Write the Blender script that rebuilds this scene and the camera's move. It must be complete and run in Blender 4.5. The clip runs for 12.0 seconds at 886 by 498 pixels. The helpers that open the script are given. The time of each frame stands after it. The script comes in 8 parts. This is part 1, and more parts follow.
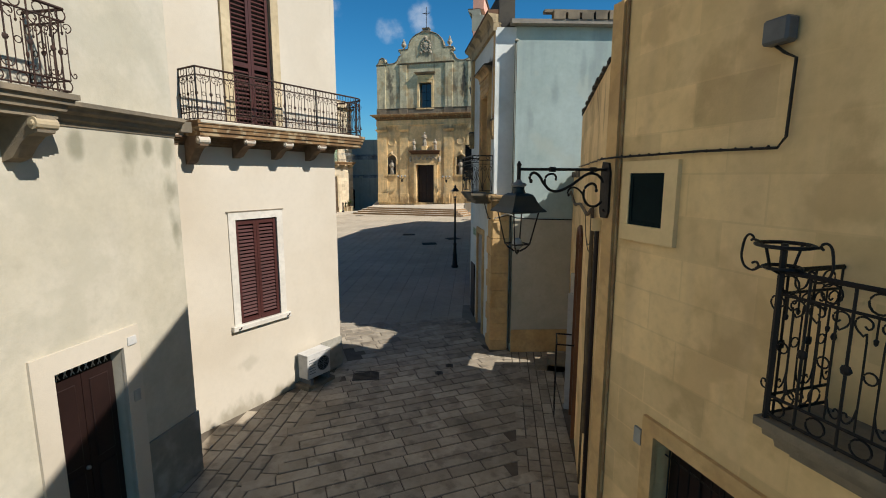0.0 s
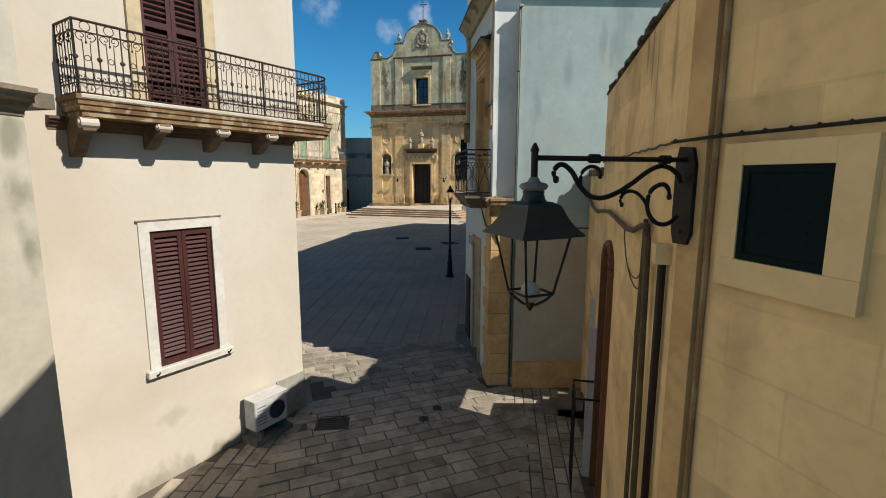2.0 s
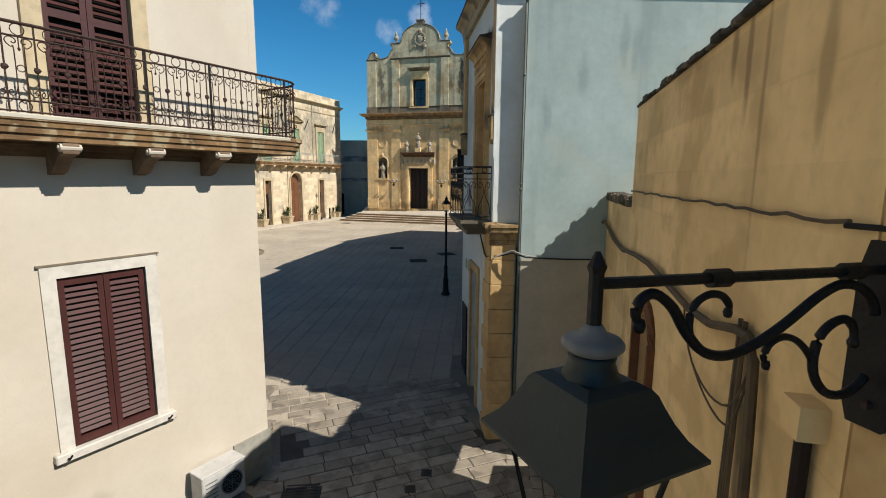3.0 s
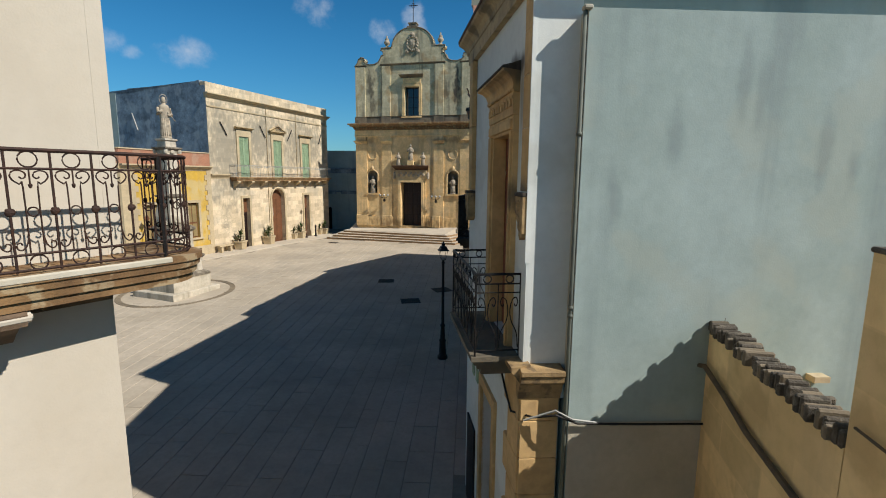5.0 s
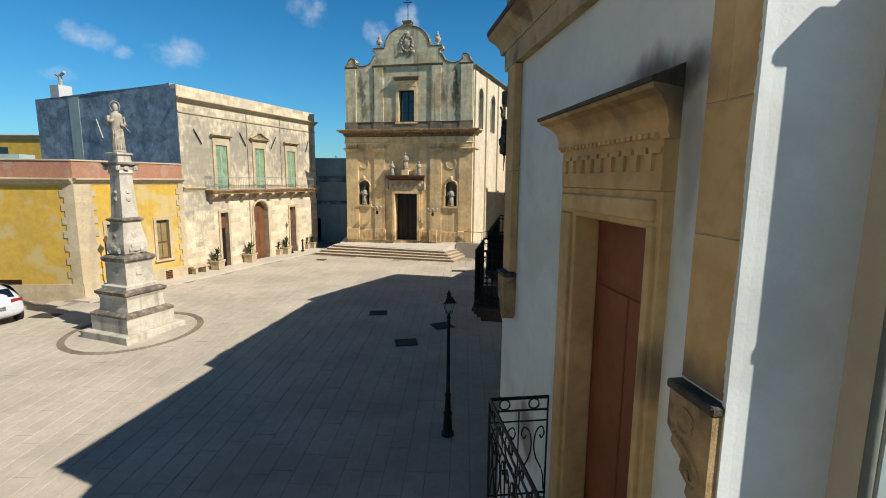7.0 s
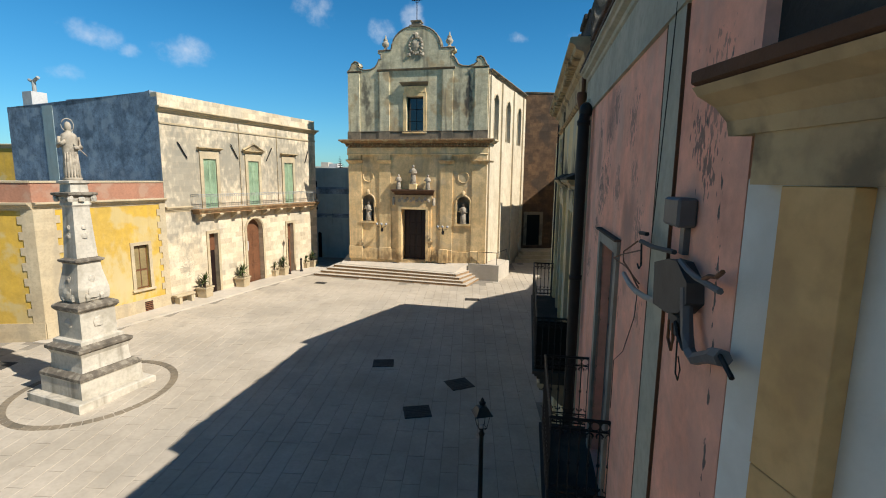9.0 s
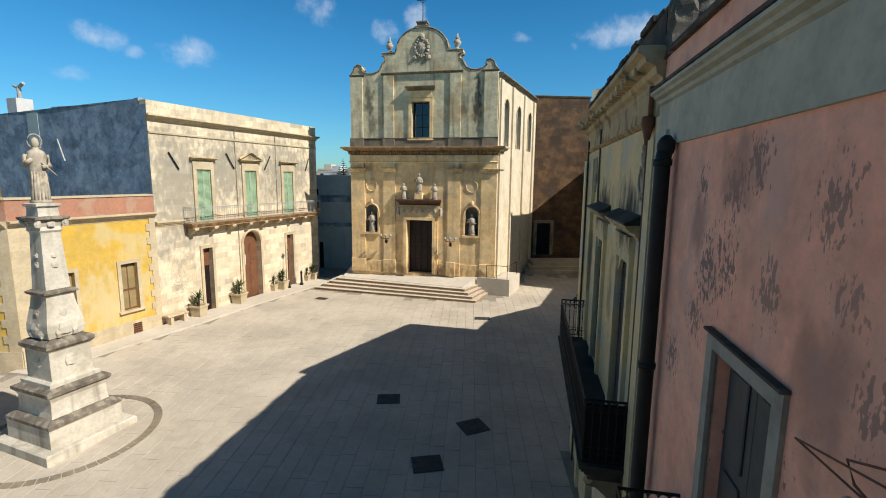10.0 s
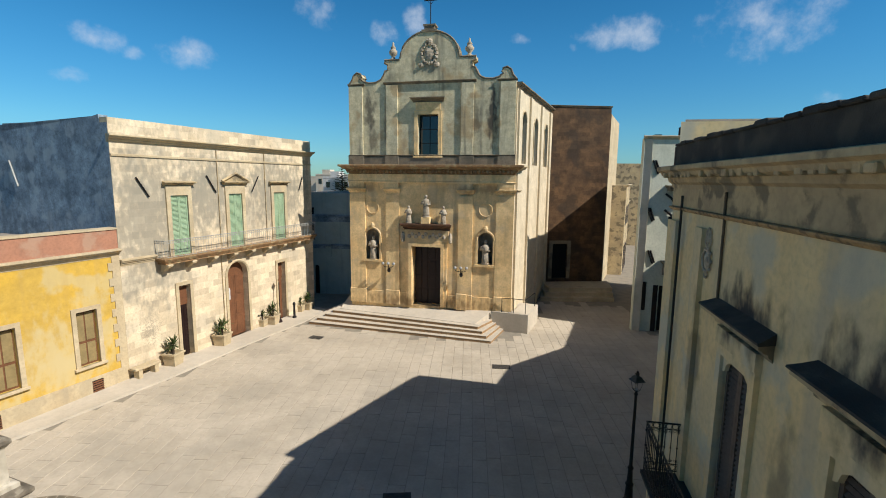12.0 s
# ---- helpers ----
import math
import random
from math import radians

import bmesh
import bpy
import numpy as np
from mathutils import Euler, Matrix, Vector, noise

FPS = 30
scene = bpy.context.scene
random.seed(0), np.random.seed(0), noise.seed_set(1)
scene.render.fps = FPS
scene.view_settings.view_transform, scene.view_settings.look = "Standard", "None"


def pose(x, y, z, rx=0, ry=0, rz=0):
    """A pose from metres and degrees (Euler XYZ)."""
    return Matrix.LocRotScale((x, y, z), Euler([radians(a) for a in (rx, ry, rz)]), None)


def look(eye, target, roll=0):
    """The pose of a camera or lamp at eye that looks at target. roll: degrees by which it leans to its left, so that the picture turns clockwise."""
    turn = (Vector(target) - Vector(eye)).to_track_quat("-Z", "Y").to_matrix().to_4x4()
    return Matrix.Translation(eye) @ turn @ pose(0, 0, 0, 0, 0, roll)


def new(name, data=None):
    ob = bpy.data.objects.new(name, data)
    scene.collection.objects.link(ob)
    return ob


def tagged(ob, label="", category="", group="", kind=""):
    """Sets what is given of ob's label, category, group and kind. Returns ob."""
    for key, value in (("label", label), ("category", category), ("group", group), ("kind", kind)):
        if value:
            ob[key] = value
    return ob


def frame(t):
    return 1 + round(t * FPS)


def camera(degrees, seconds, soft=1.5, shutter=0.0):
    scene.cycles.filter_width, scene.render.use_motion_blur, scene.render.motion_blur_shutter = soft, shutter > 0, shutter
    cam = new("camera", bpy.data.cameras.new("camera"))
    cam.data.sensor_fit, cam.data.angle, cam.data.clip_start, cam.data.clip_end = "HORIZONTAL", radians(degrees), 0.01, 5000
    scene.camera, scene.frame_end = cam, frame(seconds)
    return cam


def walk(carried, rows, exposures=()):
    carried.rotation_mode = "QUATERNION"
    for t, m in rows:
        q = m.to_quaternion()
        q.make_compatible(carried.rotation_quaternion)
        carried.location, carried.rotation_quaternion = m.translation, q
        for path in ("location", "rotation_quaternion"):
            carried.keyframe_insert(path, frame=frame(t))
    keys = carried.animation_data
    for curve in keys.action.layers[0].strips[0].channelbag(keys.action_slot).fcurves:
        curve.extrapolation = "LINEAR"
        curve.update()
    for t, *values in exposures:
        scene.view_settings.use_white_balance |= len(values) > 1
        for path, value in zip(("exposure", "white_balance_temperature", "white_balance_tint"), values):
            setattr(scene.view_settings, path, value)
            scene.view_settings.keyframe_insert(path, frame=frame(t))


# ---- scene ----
cam = camera(86.8, 12.0, soft=1.0)
PATH = [
    (0, (0.755, -0.702, 3.371), (0.375, 1.238, 3.068), 0.1),
    (0.5, (0.705, -0.298, 3.354), (0.323, 1.642, 3.053), 0.1),
    (1, (0.665, 0.165, 3.35), (0.282, 2.105, 3.05), 0.1),
    (1.5, (0.646, 0.66, 3.347), (0.263, 2.6, 3.045), 0.1),
    (2, (0.61, 1.282, 3.347), (0.23, 3.222, 3.044), 0.2),
    (2.5, (0.546, 1.89, 3.449), (0.171, 3.831, 3.147), 0.4),
    (3, (0.453, 2.632, 3.682), (0.079, 4.574, 3.382), 0.5),
    (5, (-0.195, 5.558, 4.81), (-0.543, 7.505, 4.512), 0.5),
    (5.5, (-0.361, 6.198, 5.011), (-0.702, 8.146, 4.714), 0.4),
    (6, (-0.561, 6.954, 5.203), (-0.894, 8.904, 4.908), 0.4),
    (6.5, (-0.741, 7.618, 5.319), (-1.069, 9.569, 5.025), 0.5),
    (7, (-0.961, 8.352, 5.499), (-1.284, 10.304, 5.206), 0.5),
    (9, (-1.912, 11.318, 6.538), (-2.253, 13.266, 6.24), 0.7),
    (9.5, (-2.164, 12.047, 6.782), (-2.512, 13.994, 6.481), 0.6),
    (10, (-2.457, 12.908, 7.098), (-2.812, 14.853, 6.8), 0.6),
    (10.5, (-2.736, 13.66, 7.401), (-3.095, 15.605, 7.103), 0.5),
    (11, (-3.068, 14.489, 7.728), (-3.427, 16.434, 7.428), 0.6),
    (11.5, (-3.369, 15.25, 8.028), (-3.724, 17.195, 7.726), 0.6),
    (12, (-3.676, 16.123, 8.226), (-4.027, 18.07, 7.933), 0.6),
]
walk(cam, [(t, look(eye, target, roll)) for t, eye, target, roll in PATH], exposures=((0.0, 0.26), (2.8, 0.26), (5.0, 0.09), (7.0, 0.36), (9.5, 0.46), (12.0, 0.30)))

# ---- light ----
SUN_ELEVATION, SUN_AZIMUTH = 43.0, -16.0  # azimuth: degrees from +x towards +y of the place where the sun stands
world = bpy.data.worlds.new("sky")
scene.world = world
world.use_nodes = True
wn, wl = world.node_tree.nodes, world.node_tree.links
wn.clear()
sky = wn.new("ShaderNodeTexSky")
sky.sky_type, sky.sun_disc = "NISHITA", False
sky.sun_elevation, sky.sun_rotation = radians(SUN_ELEVATION), radians(90 - SUN_AZIMUTH)
sky.altitude, sky.air_density, sky.dust_density, sky.ozone_density = 0, 0.95, 0.15, 4.0
wbg = wn.new("ShaderNodeBackground")
wbg.inputs["Strength"].default_value = 0.056
wout = wn.new("ShaderNodeOutputWorld")
rich = wn.new("ShaderNodeHueSaturation")
rich.inputs["Saturation"].default_value, rich.inputs["Value"].default_value = 1.3, 1.89
wl.new(sky.outputs["Color"], rich.inputs["Color"])
# a clear Mediterranean sky: deep at the zenith, bright azure lower down, a little hazy at the horizon
spot = wn.new("ShaderNodeTexCoord")
height = wn.new("ShaderNodeSeparateXYZ")
wl.new(spot.outputs["Generated"], height.inputs[0])
tone = wn.new("ShaderNodeValToRGB")
for k, (at, c) in enumerate(((0.0, (0.44, 0.76, 0.96)), (0.10, (0.64, 1.06, 1.12)), (0.30, (0.84, 1.38, 1.30)), (0.65, (0.54, 0.78, 0.76)), (1.0, (0.46, 0.66, 0.68)))):
    stop = tone.color_ramp.elements[k] if k < 2 else tone.color_ramp.elements.new(at)
    stop.position, stop.color = at, (*(v / 1.4 for v in c), 1)
tone.color_ramp.interpolation = "B_SPLINE"
wl.new(height.outputs[2], tone.inputs[0])
azure = wn.new("ShaderNodeMix")
azure.data_type, azure.blend_type = "RGBA", "MULTIPLY"
azure.inputs[0].default_value = 1.0
wl.new(rich.outputs["Color"], azure.inputs[6])
wl.new(tone.outputs["Color"], azure.inputs[7])
# fair weather clouds: where each stands (x, y, z of its direction) and its half width and height, in radians
CLOUDS = ((-0.601, 0.770, 0.215, 0.046, 0.027, 1.00), (-0.692, 0.686, 0.223, 0.041, 0.022, 0.80), (-0.661, 0.722, 0.205, 0.019, 0.014, 0.70), (-0.735, 0.659, 0.159, 0.036, 0.014, 0.70), (-0.282, 0.919, 0.277, 0.029, 0.022, 0.90), (-0.226, 0.929, 0.293, 0.024, 0.036, 1.00), (-0.398, 0.863, 0.310, 0.041, 0.031, 0.80), (0.161, 0.949, 0.270, 0.080, 0.029, 0.95), (-0.033, 0.963, 0.269, 0.027, 0.011, 0.70), (0.072, 0.966, 0.247, 0.012, 0.013, 0.70), (0.375, 0.891, 0.255, 0.097, 0.060, 0.70), (0.471, 0.871, 0.138, 0.031, 0.017, 0.50))
wisp = wn.new("ShaderNodeTexNoise")
wisp.inputs["Scale"].default_value, wisp.inputs["Detail"].default_value, wisp.inputs["Roughness"].default_value = 22.0, 8.0, 0.6
wl.new(spot.outputs["Generated"], wisp.inputs["Vector"])


def wmath(op, a, b=None):
    k = wn.new("ShaderNodeMath")
    k.operation = op
    for i, v in enumerate((a, b)):
        if isinstance(v, (int, float)):
            k.inputs[i].default_value = v
        elif v is not None:
            wl.new(v, k.inputs[i])
    return k.outputs[0]


def wdot(v):
    k = wn.new("ShaderNodeVectorMath")
    k.operation = "DOT_PRODUCT"
    wl.new(spot.outputs["Generated"], k.inputs[0])
    k.inputs[1].default_value = v
    return k.outputs["Value"]


veil = None
for cx, cy, cz, half_w, half_h, dense in CLOUDS:
    d = Vector((cx, cy, cz)).normalized()
    right = d.cross(Vector((0, 0, 1))).normalized()
    up = right.cross(d)
    a = wmath("POWER", wmath("ABSOLUTE", wmath("MULTIPLY", wdot(right), 1 / half_w)), 2.0)
    b = wmath("POWER", wmath("ABSOLUTE", wmath("MULTIPLY", wdot(up), 1 / half_h)), 2.0)
    near_it = wmath("MULTIPLY", wmath("GREATER_THAN", wdot(d), 0.8), dense)
    m = wmath("MULTIPLY", wmath("MAXIMUM", wmath("SUBTRACT", 1.0, wmath("MULTIPLY", wmath("ADD", a, b), 0.5)), 0.0), near_it)
    veil = m if veil is None else wmath("MAXIMUM", veil, m)
ragged = wn.new("ShaderNodeMapRange")
ragged.interpolation_type = "SMOOTHSTEP"
ragged.inputs["From Min"].default_value, ragged.inputs["From Max"].default_value = 0.35, 1.5
wl.new(wmath("ADD", veil, wmath("MULTIPLY", wmath("SUBTRACT", wisp.outputs["Fac"], 0.5), 1.9)), ragged.inputs["Value"])
cover = wmath("MULTIPLY", ragged.outputs["Result"], wmath("GREATER_THAN", veil, 0.001))
blend = wn.new("ShaderNodeMix")
blend.data_type = "RGBA"
wl.new(wmath("MULTIPLY", cover, 0.62), blend.inputs[0])
wl.new(azure.outputs[2], blend.inputs[6])
blend.inputs[7].default_value = (11.0, 11.6, 12.6, 1)
wl.new(blend.outputs[2], wbg.inputs["Color"])
wl.new(wbg.outputs["Background"], wout.inputs["Surface"])
sun = new("sun", bpy.data.lights.new("sun", "SUN"))
sun.data.energy, sun.data.angle, sun.data.color = 5.0, radians(0.5), (1.0, 0.953, 0.876)
a, e = radians(SUN_AZIMUTH), radians(SUN_ELEVATION)
sun.matrix_world = look((30 * math.cos(a), 30 * math.sin(a), 40), (30 * math.cos(a) - math.cos(a) * math.cos(e), 30 * math.sin(a) - math.sin(a) * math.cos(e), 40 - math.sin(e)))

# ---- materials ----
MATS = {}


def material(name, base, second=None, size=1.2, rough=0.85, bump=0.15, grain=60.0, metal=0.0, streak=None, streak_amount=0.0, blotch=None, blotch_amount=0.0, blotch_size=0.8, vary=0.0, spec=0.3, island=False, blocks=None, stains=(), stain=(0.05, 0.05, 0.05), speck=0.38, mottle=0.1):
    """Procedural surface: two scales of noise, rain streaks, blotches of another colour, fine relief."""
    if name in MATS:
        return MATS[name]
    m = bpy.data.materials.new(name)
    m.use_nodes = True
    nt = m.node_tree
    n, l = nt.nodes, nt.links
    b = n["Principled BSDF"]
    b.inputs["Roughness"].default_value, b.inputs["Metallic"].default_value = rough, metal
    b.inputs["Specular IOR Level"].default_value = spec
    geo = n.new("ShaderNodeNewGeometry")

    def noise_node(scale, detail=6.0, stretch=None):
        t = n.new("ShaderNodeTexNoise")
        t.inputs["Scale"].default_value, t.inputs["Detail"].default_value = scale, detail
        if stretch:
            mp = n.new("ShaderNodeMapping")
            mp.inputs["Scale"].default_value = stretch
            l.new(geo.outputs["Position"], mp.inputs["Vector"])
            l.new(mp.outputs["Vector"], t.inputs["Vector"])
        else:
            l.new(geo.outputs["Position"], t.inputs["Vector"])
        return t.outputs["Fac"]

    def ramp(fac, lo, hi):
        r = n.new("ShaderNodeMapRange")
        r.interpolation_type = "SMOOTHSTEP"
        r.inputs["From Min"].default_value, r.inputs["From Max"].default_value = lo, hi
        l.new(fac, r.inputs["Value"])
        return r.outputs["Result"]

    def mix(fac, c1, c2, amount=1.0):
        x = n.new("ShaderNodeMix")
        x.data_type = "RGBA"
        if amount != 1.0:
            k = n.new("ShaderNodeMath")
            k.operation = "MULTIPLY"
            k.inputs[1].default_value = amount
            l.new(fac, k.inputs[0])
            fac = k.outputs[0]
        l.new(fac, x.inputs[0])
        for sock, c in ((x.inputs[6], c1), (x.inputs[7], c2)):
            if isinstance(c, tuple):
                sock.default_value = (*c, 1)
            else:
                l.new(c, sock)
        return x.outputs[2]

    second = second or tuple(c * 0.8 for c in base)
    col = mix(ramp(noise_node(1 / size), 0.35, 0.68), base, second)
    col = mix(ramp(noise_node(grain * 0.2, 8.0), 0.4, 0.75), col, tuple(c * 0.68 for c in second), speck)
    if mottle:
        # cloudy unevenness a hand to an arm wide
        cloud = n.new("ShaderNodeTexNoise")
        cloud.inputs["Scale"].default_value, cloud.inputs["Detail"].default_value, cloud.inputs["Roughness"].default_value = 2.6, 12.0, 0.72
        l.new(geo.outputs["Position"], cloud.inputs["Vector"])
        worn = n.new("ShaderNodeMapRange")
        worn.inputs["From Min"].default_value, worn.inputs["From Max"].default_value = 0.3, 0.7
        worn.inputs["To Min"].default_value, worn.inputs["To Max"].default_value = 1 - mottle, 1 + mottle
        l.new(cloud.outputs["Fac"], worn.inputs["Value"])
        uneven = n.new("ShaderNodeHueSaturation")
        l.new(worn.outputs["Result"], uneven.inputs["Value"])
        l.new(col, uneven.inputs["Color"])
        col = uneven.outputs["Color"]
    if blotch:
        col = mix(ramp(noise_node(1 / blotch_size, 9.0), 0.52, 0.62), col, blotch, blotch_amount)
    if streak:
        col = mix(ramp(noise_node(1.0, 7.0, (2.6, 2.6, 0.22)), 0.5, 0.7), col, streak, streak_amount)
    if blocks:
        # faint ashlar: run of the wall (x, y), stone length and height, strength
        dx, dy, bl, bh, amount = blocks
        run = n.new("ShaderNodeVectorMath")
        run.operation = "DOT_PRODUCT"
        run.inputs[1].default_value = (dx, dy, 0)
        l.new(geo.outputs["Position"], run.inputs[0])
        sep = n.new("ShaderNodeSeparateXYZ")
        l.new(geo.outputs["Position"], sep.inputs[0])
        com = n.new("ShaderNodeCombineXYZ")
        l.new(run.outputs["Value"], com.inputs[0])
        l.new(sep.outputs[2], com.inputs[1])
        br = n.new("ShaderNodeTexBrick")
        br.inputs["Color1"].default_value, br.inputs["Color2"].default_value = (0, 0, 0, 1), (1, 1, 1, 1)
        br.inputs["Mortar"].default_value = (0.5, 0.5, 0.5, 1)
        br.inputs["Scale"].default_value, br.inputs["Mortar Size"].default_value = 1.0, 0.008
        br.inputs["Brick Width"].default_value, br.inputs["Row Height"].default_value = bl, bh
        l.new(com.outputs[0], br.inputs["Vector"])
        tint = n.new("ShaderNodeMapRange")
        tint.inputs["To Min"].default_value, tint.inputs["To Max"].default_value = 1 - amount, 1 + amount * 0.6
        l.new(br.outputs["Color"], tint.inputs["Value"])
        hb = n.new("ShaderNodeHueSaturation")
        l.new(tint.outputs["Result"], hb.inputs["Value"])
        l.new(col, hb.inputs["Color"])
        col = hb.outputs["Color"]
    dirty = None
    for centre, radii, depth, flaky in stains:
        # old damp stains, soot and flaked paint: each with its own place and reach
        away = n.new("ShaderNodeVectorMath")
        away.operation = "SUBTRACT"
        away.inputs[1].default_value = centre
        l.new(geo.outputs["Position"], away.inputs[0])
        shape = n.new("ShaderNodeVectorMath")
        shape.operation = "DIVIDE"
        shape.inputs[1].default_value = radii
        l.new(away.outputs[0], shape.inputs[0])
        far = n.new("ShaderNodeVectorMath")
        far.operation = "LENGTH"
        l.new(shape.outputs[0], far.inputs[0])
        wob = n.new("ShaderNodeMath")
        wob.operation = "MULTIPLY_ADD"
        l.new(noise_node(34.0 if flaky else 4.5, 12.0, (1, 1, 0.42 if flaky else 0.55)), wob.inputs[0])
        wob.inputs[1].default_value = 4.0 if flaky else 2.0
        l.new(far.outputs["Value"], wob.inputs[2])
        level = ramp(wob.outputs[0], (2.40 if flaky else 2.05), (2.24 if flaky else 1.2))
        k = n.new("ShaderNodeMath")
        k.operation = "MULTIPLY"
        k.inputs[1].default_value = depth
        l.new(level, k.inputs[0])
        if dirty is None:
            dirty = k.outputs[0]
        else:
            mx = n.new("ShaderNodeMath")
            mx.operation = "MAXIMUM"
            l.new(dirty, mx.inputs[0])
            l.new(k.outputs[0], mx.inputs[1])
            dirty = mx.outputs[0]
    if dirty is not None:
        col = mix(dirty, col, stain)
    if vary:
        info = n.new("ShaderNodeNewGeometry" if island else "ShaderNodeObjectInfo")
        hs = n.new("ShaderNodeHueSaturation")
        mr = n.new("ShaderNodeMapRange")
        mr.inputs["To Min"].default_value, mr.inputs["To Max"].default_value = 1 - vary, 1 + vary
        l.new(info.outputs["Random Per Island" if island else "Random"], mr.inputs["Value"])
        l.new(mr.outputs["Result"], hs.inputs["Value"])
        l.new(col, hs.inputs["Color"])
        col = hs.outputs["Color"]
    l.new(col, b.inputs["Base Color"])
    if bump:
        add = n.new("ShaderNodeMath")
        add.operation = "ADD"
        l.new(noise_node(grain, 5.0), add.inputs[0])
        l.new(noise_node(grain * 0.12, 6.0), add.inputs[1])
        bp = n.new("ShaderNodeBump")
        bp.inputs["Strength"].default_value, bp.inputs["Distance"].default_value = bump, 0.02
        l.new(add.outputs[0], bp.inputs["Height"])
        l.new(bp.outputs["Normal"], b.inputs["Normal"])
    MATS[name] = m
    return m


CREAM = material("cream_plaster", (0.55, 0.49, 0.40), (0.51, 0.445, 0.35), 1.6, mottle=0.03, bump=0.1, blotch=(0.44, 0.38, 0.30), blotch_amount=0.25, blotch_size=1.5, stains=(((-4.3, 6.3, -0.85), (0.9, 0.9, 0.35), 0.6, False), ((-3.9, 7.4, -0.8), (0.9, 0.9, 0.25), 0.6, False), ((-4.25, 6.5, 0.05), (0.4, 0.3, 0.14), 0.25, False)), stain=(0.19, 0.165, 0.11), speck=0.08)
CREAM_OLD = material("old_cream_plaster", (0.50, 0.455, 0.365), (0.45, 0.405, 0.31), 1.2, bump=0.12, blotch=(0.38, 0.35, 0.27), blotch_amount=0.45, blotch_size=0.9, streak=(0.38, 0.345, 0.27), streak_amount=0.3, stains=tuple(((-3.98, y, z), (0.5, ry, rz), 0.75, False) for y, z, ry, rz in ((4.13, 3.66, 0.14, 0.35), (4.71, 3.72, 0.17, 0.28), (4.74, 3.2, 0.15, 0.25), (3.5, 3.7, 0.12, 0.2), (4.4, 3.73, 0.1, 0.15), (4.75, 2.7, 0.14, 0.3))), stain=(0.20, 0.19, 0.13), speck=0.16)
OCHRE = material("ochre_plaster", (0.82, 0.60, 0.31), (0.70, 0.50, 0.245), 0.7, mottle=0.06, bump=0.1, blotch=(0.50, 0.34, 0.16), blotch_amount=0.55, blotch_size=0.6, streak=(0.52, 0.38, 0.22), streak_amount=0.35, blocks=(0.47, -0.88, 0.66, 0.34, 0.15), speck=0.2, stains=(((1.47, 5.45, 4.36), (0.3, 0.05, 0.22), 0.7, False), ((1.46, 5.25, 4.30), (0.3, 0.04, 0.35), 0.7, False), ((1.46, 5.05, 4.0), (0.3, 0.03, 0.9), 0.5, False), ((1.44, 4.55, 4.1), (0.3, 0.06, 0.6), 0.5, False), ((1.48, 6.3, 4.45), (0.3, 0.5, 0.12), 0.5, False)), stain=(0.24, 0.15, 0.075))
OCHRE_PALE = material("pale_ochre_plaster", (0.80, 0.605, 0.325), (0.72, 0.535, 0.275), 0.6, bump=0.1, mottle=0.06, speck=0.15)
OCHRE_STONE = material("ochre_stone", (0.64, 0.43, 0.20), (0.55, 0.35, 0.15), 0.5, bump=0.10, vary=0.06, blotch=(0.40, 0.26, 0.13), blotch_amount=0.35, blotch_size=0.35, stains=(((-0.22, 10.30, 4.66), (0.4, 0.4, 0.22), 0.8, False), ((-0.40, 10.85, 5.86), (0.5, 0.9, 0.13), 0.75, False), ((-0.2, 10.2, 4.25), (0.3, 0.3, 0.2), 0.6, False)), stain=(0.11, 0.085, 0.06))
WHITEBLUE = material("blue_limewash", (0.375, 0.455, 0.435), (0.32, 0.395, 0.37), 1.0, bump=0.06, blotch=(0.40, 0.435, 0.375), blotch_amount=0.45, blotch_size=0.8, streak=(0.22, 0.27, 0.27), streak_amount=0.5, stains=tuple(((x, y - 0.2, z), (0.10, 0.4, h * 1.3), 0.3, False) for x, y, z, h in ((1.12, 10.39, 5.25, 0.35), (1.71, 10.52, 5.75, 0.5), (1.86, 10.55, 5.6, 0.4), (2.5, 10.7, 5.1, 0.3), (2.8, 10.76, 4.95, 0.3), (0.6, 10.26, 4.6, 0.25))), stain=(0.13, 0.16, 0.17), speck=0.12)
CORBELSTONE = material("stained_ochre_stone", (0.40, 0.27, 0.13), (0.30, 0.20, 0.10), 0.12, bump=0.4, grain=90, mottle=0.4, blotch=(0.13, 0.095, 0.06), blotch_amount=0.6, blotch_size=0.12)
CORBELTOP = material("blackened_stone", (0.06, 0.05, 0.04), (0.10, 0.08, 0.06), 0.1, bump=0.5, grain=90, mottle=0.4)
LIMEWHITE = material("white_limewash", (0.72, 0.74, 0.70), (0.64, 0.67, 0.64), 1.2, mottle=0.06, bump=0.08, blotch=(0.50, 0.50, 0.44), blotch_amount=0.4, blotch_size=0.9, stains=(((-0.32, 10.70, 5.95), (0.5, 0.5, 0.15), 0.9, False), ((-0.9, 12.3, 3.3), (0.3, 0.35, 0.35), 0.8, False), ((-0.35, 10.5, 3.2), (0.3, 0.3, 0.4), 0.6, False), ((-0.62, 11.66, 4.0), (0.3, 0.14, 0.6), 0.55, False), ((-0.33, 10.42, 5.6), (0.3, 0.10, 0.5), 0.5, False)), stain=(0.14, 0.11, 0.09), speck=0.12)
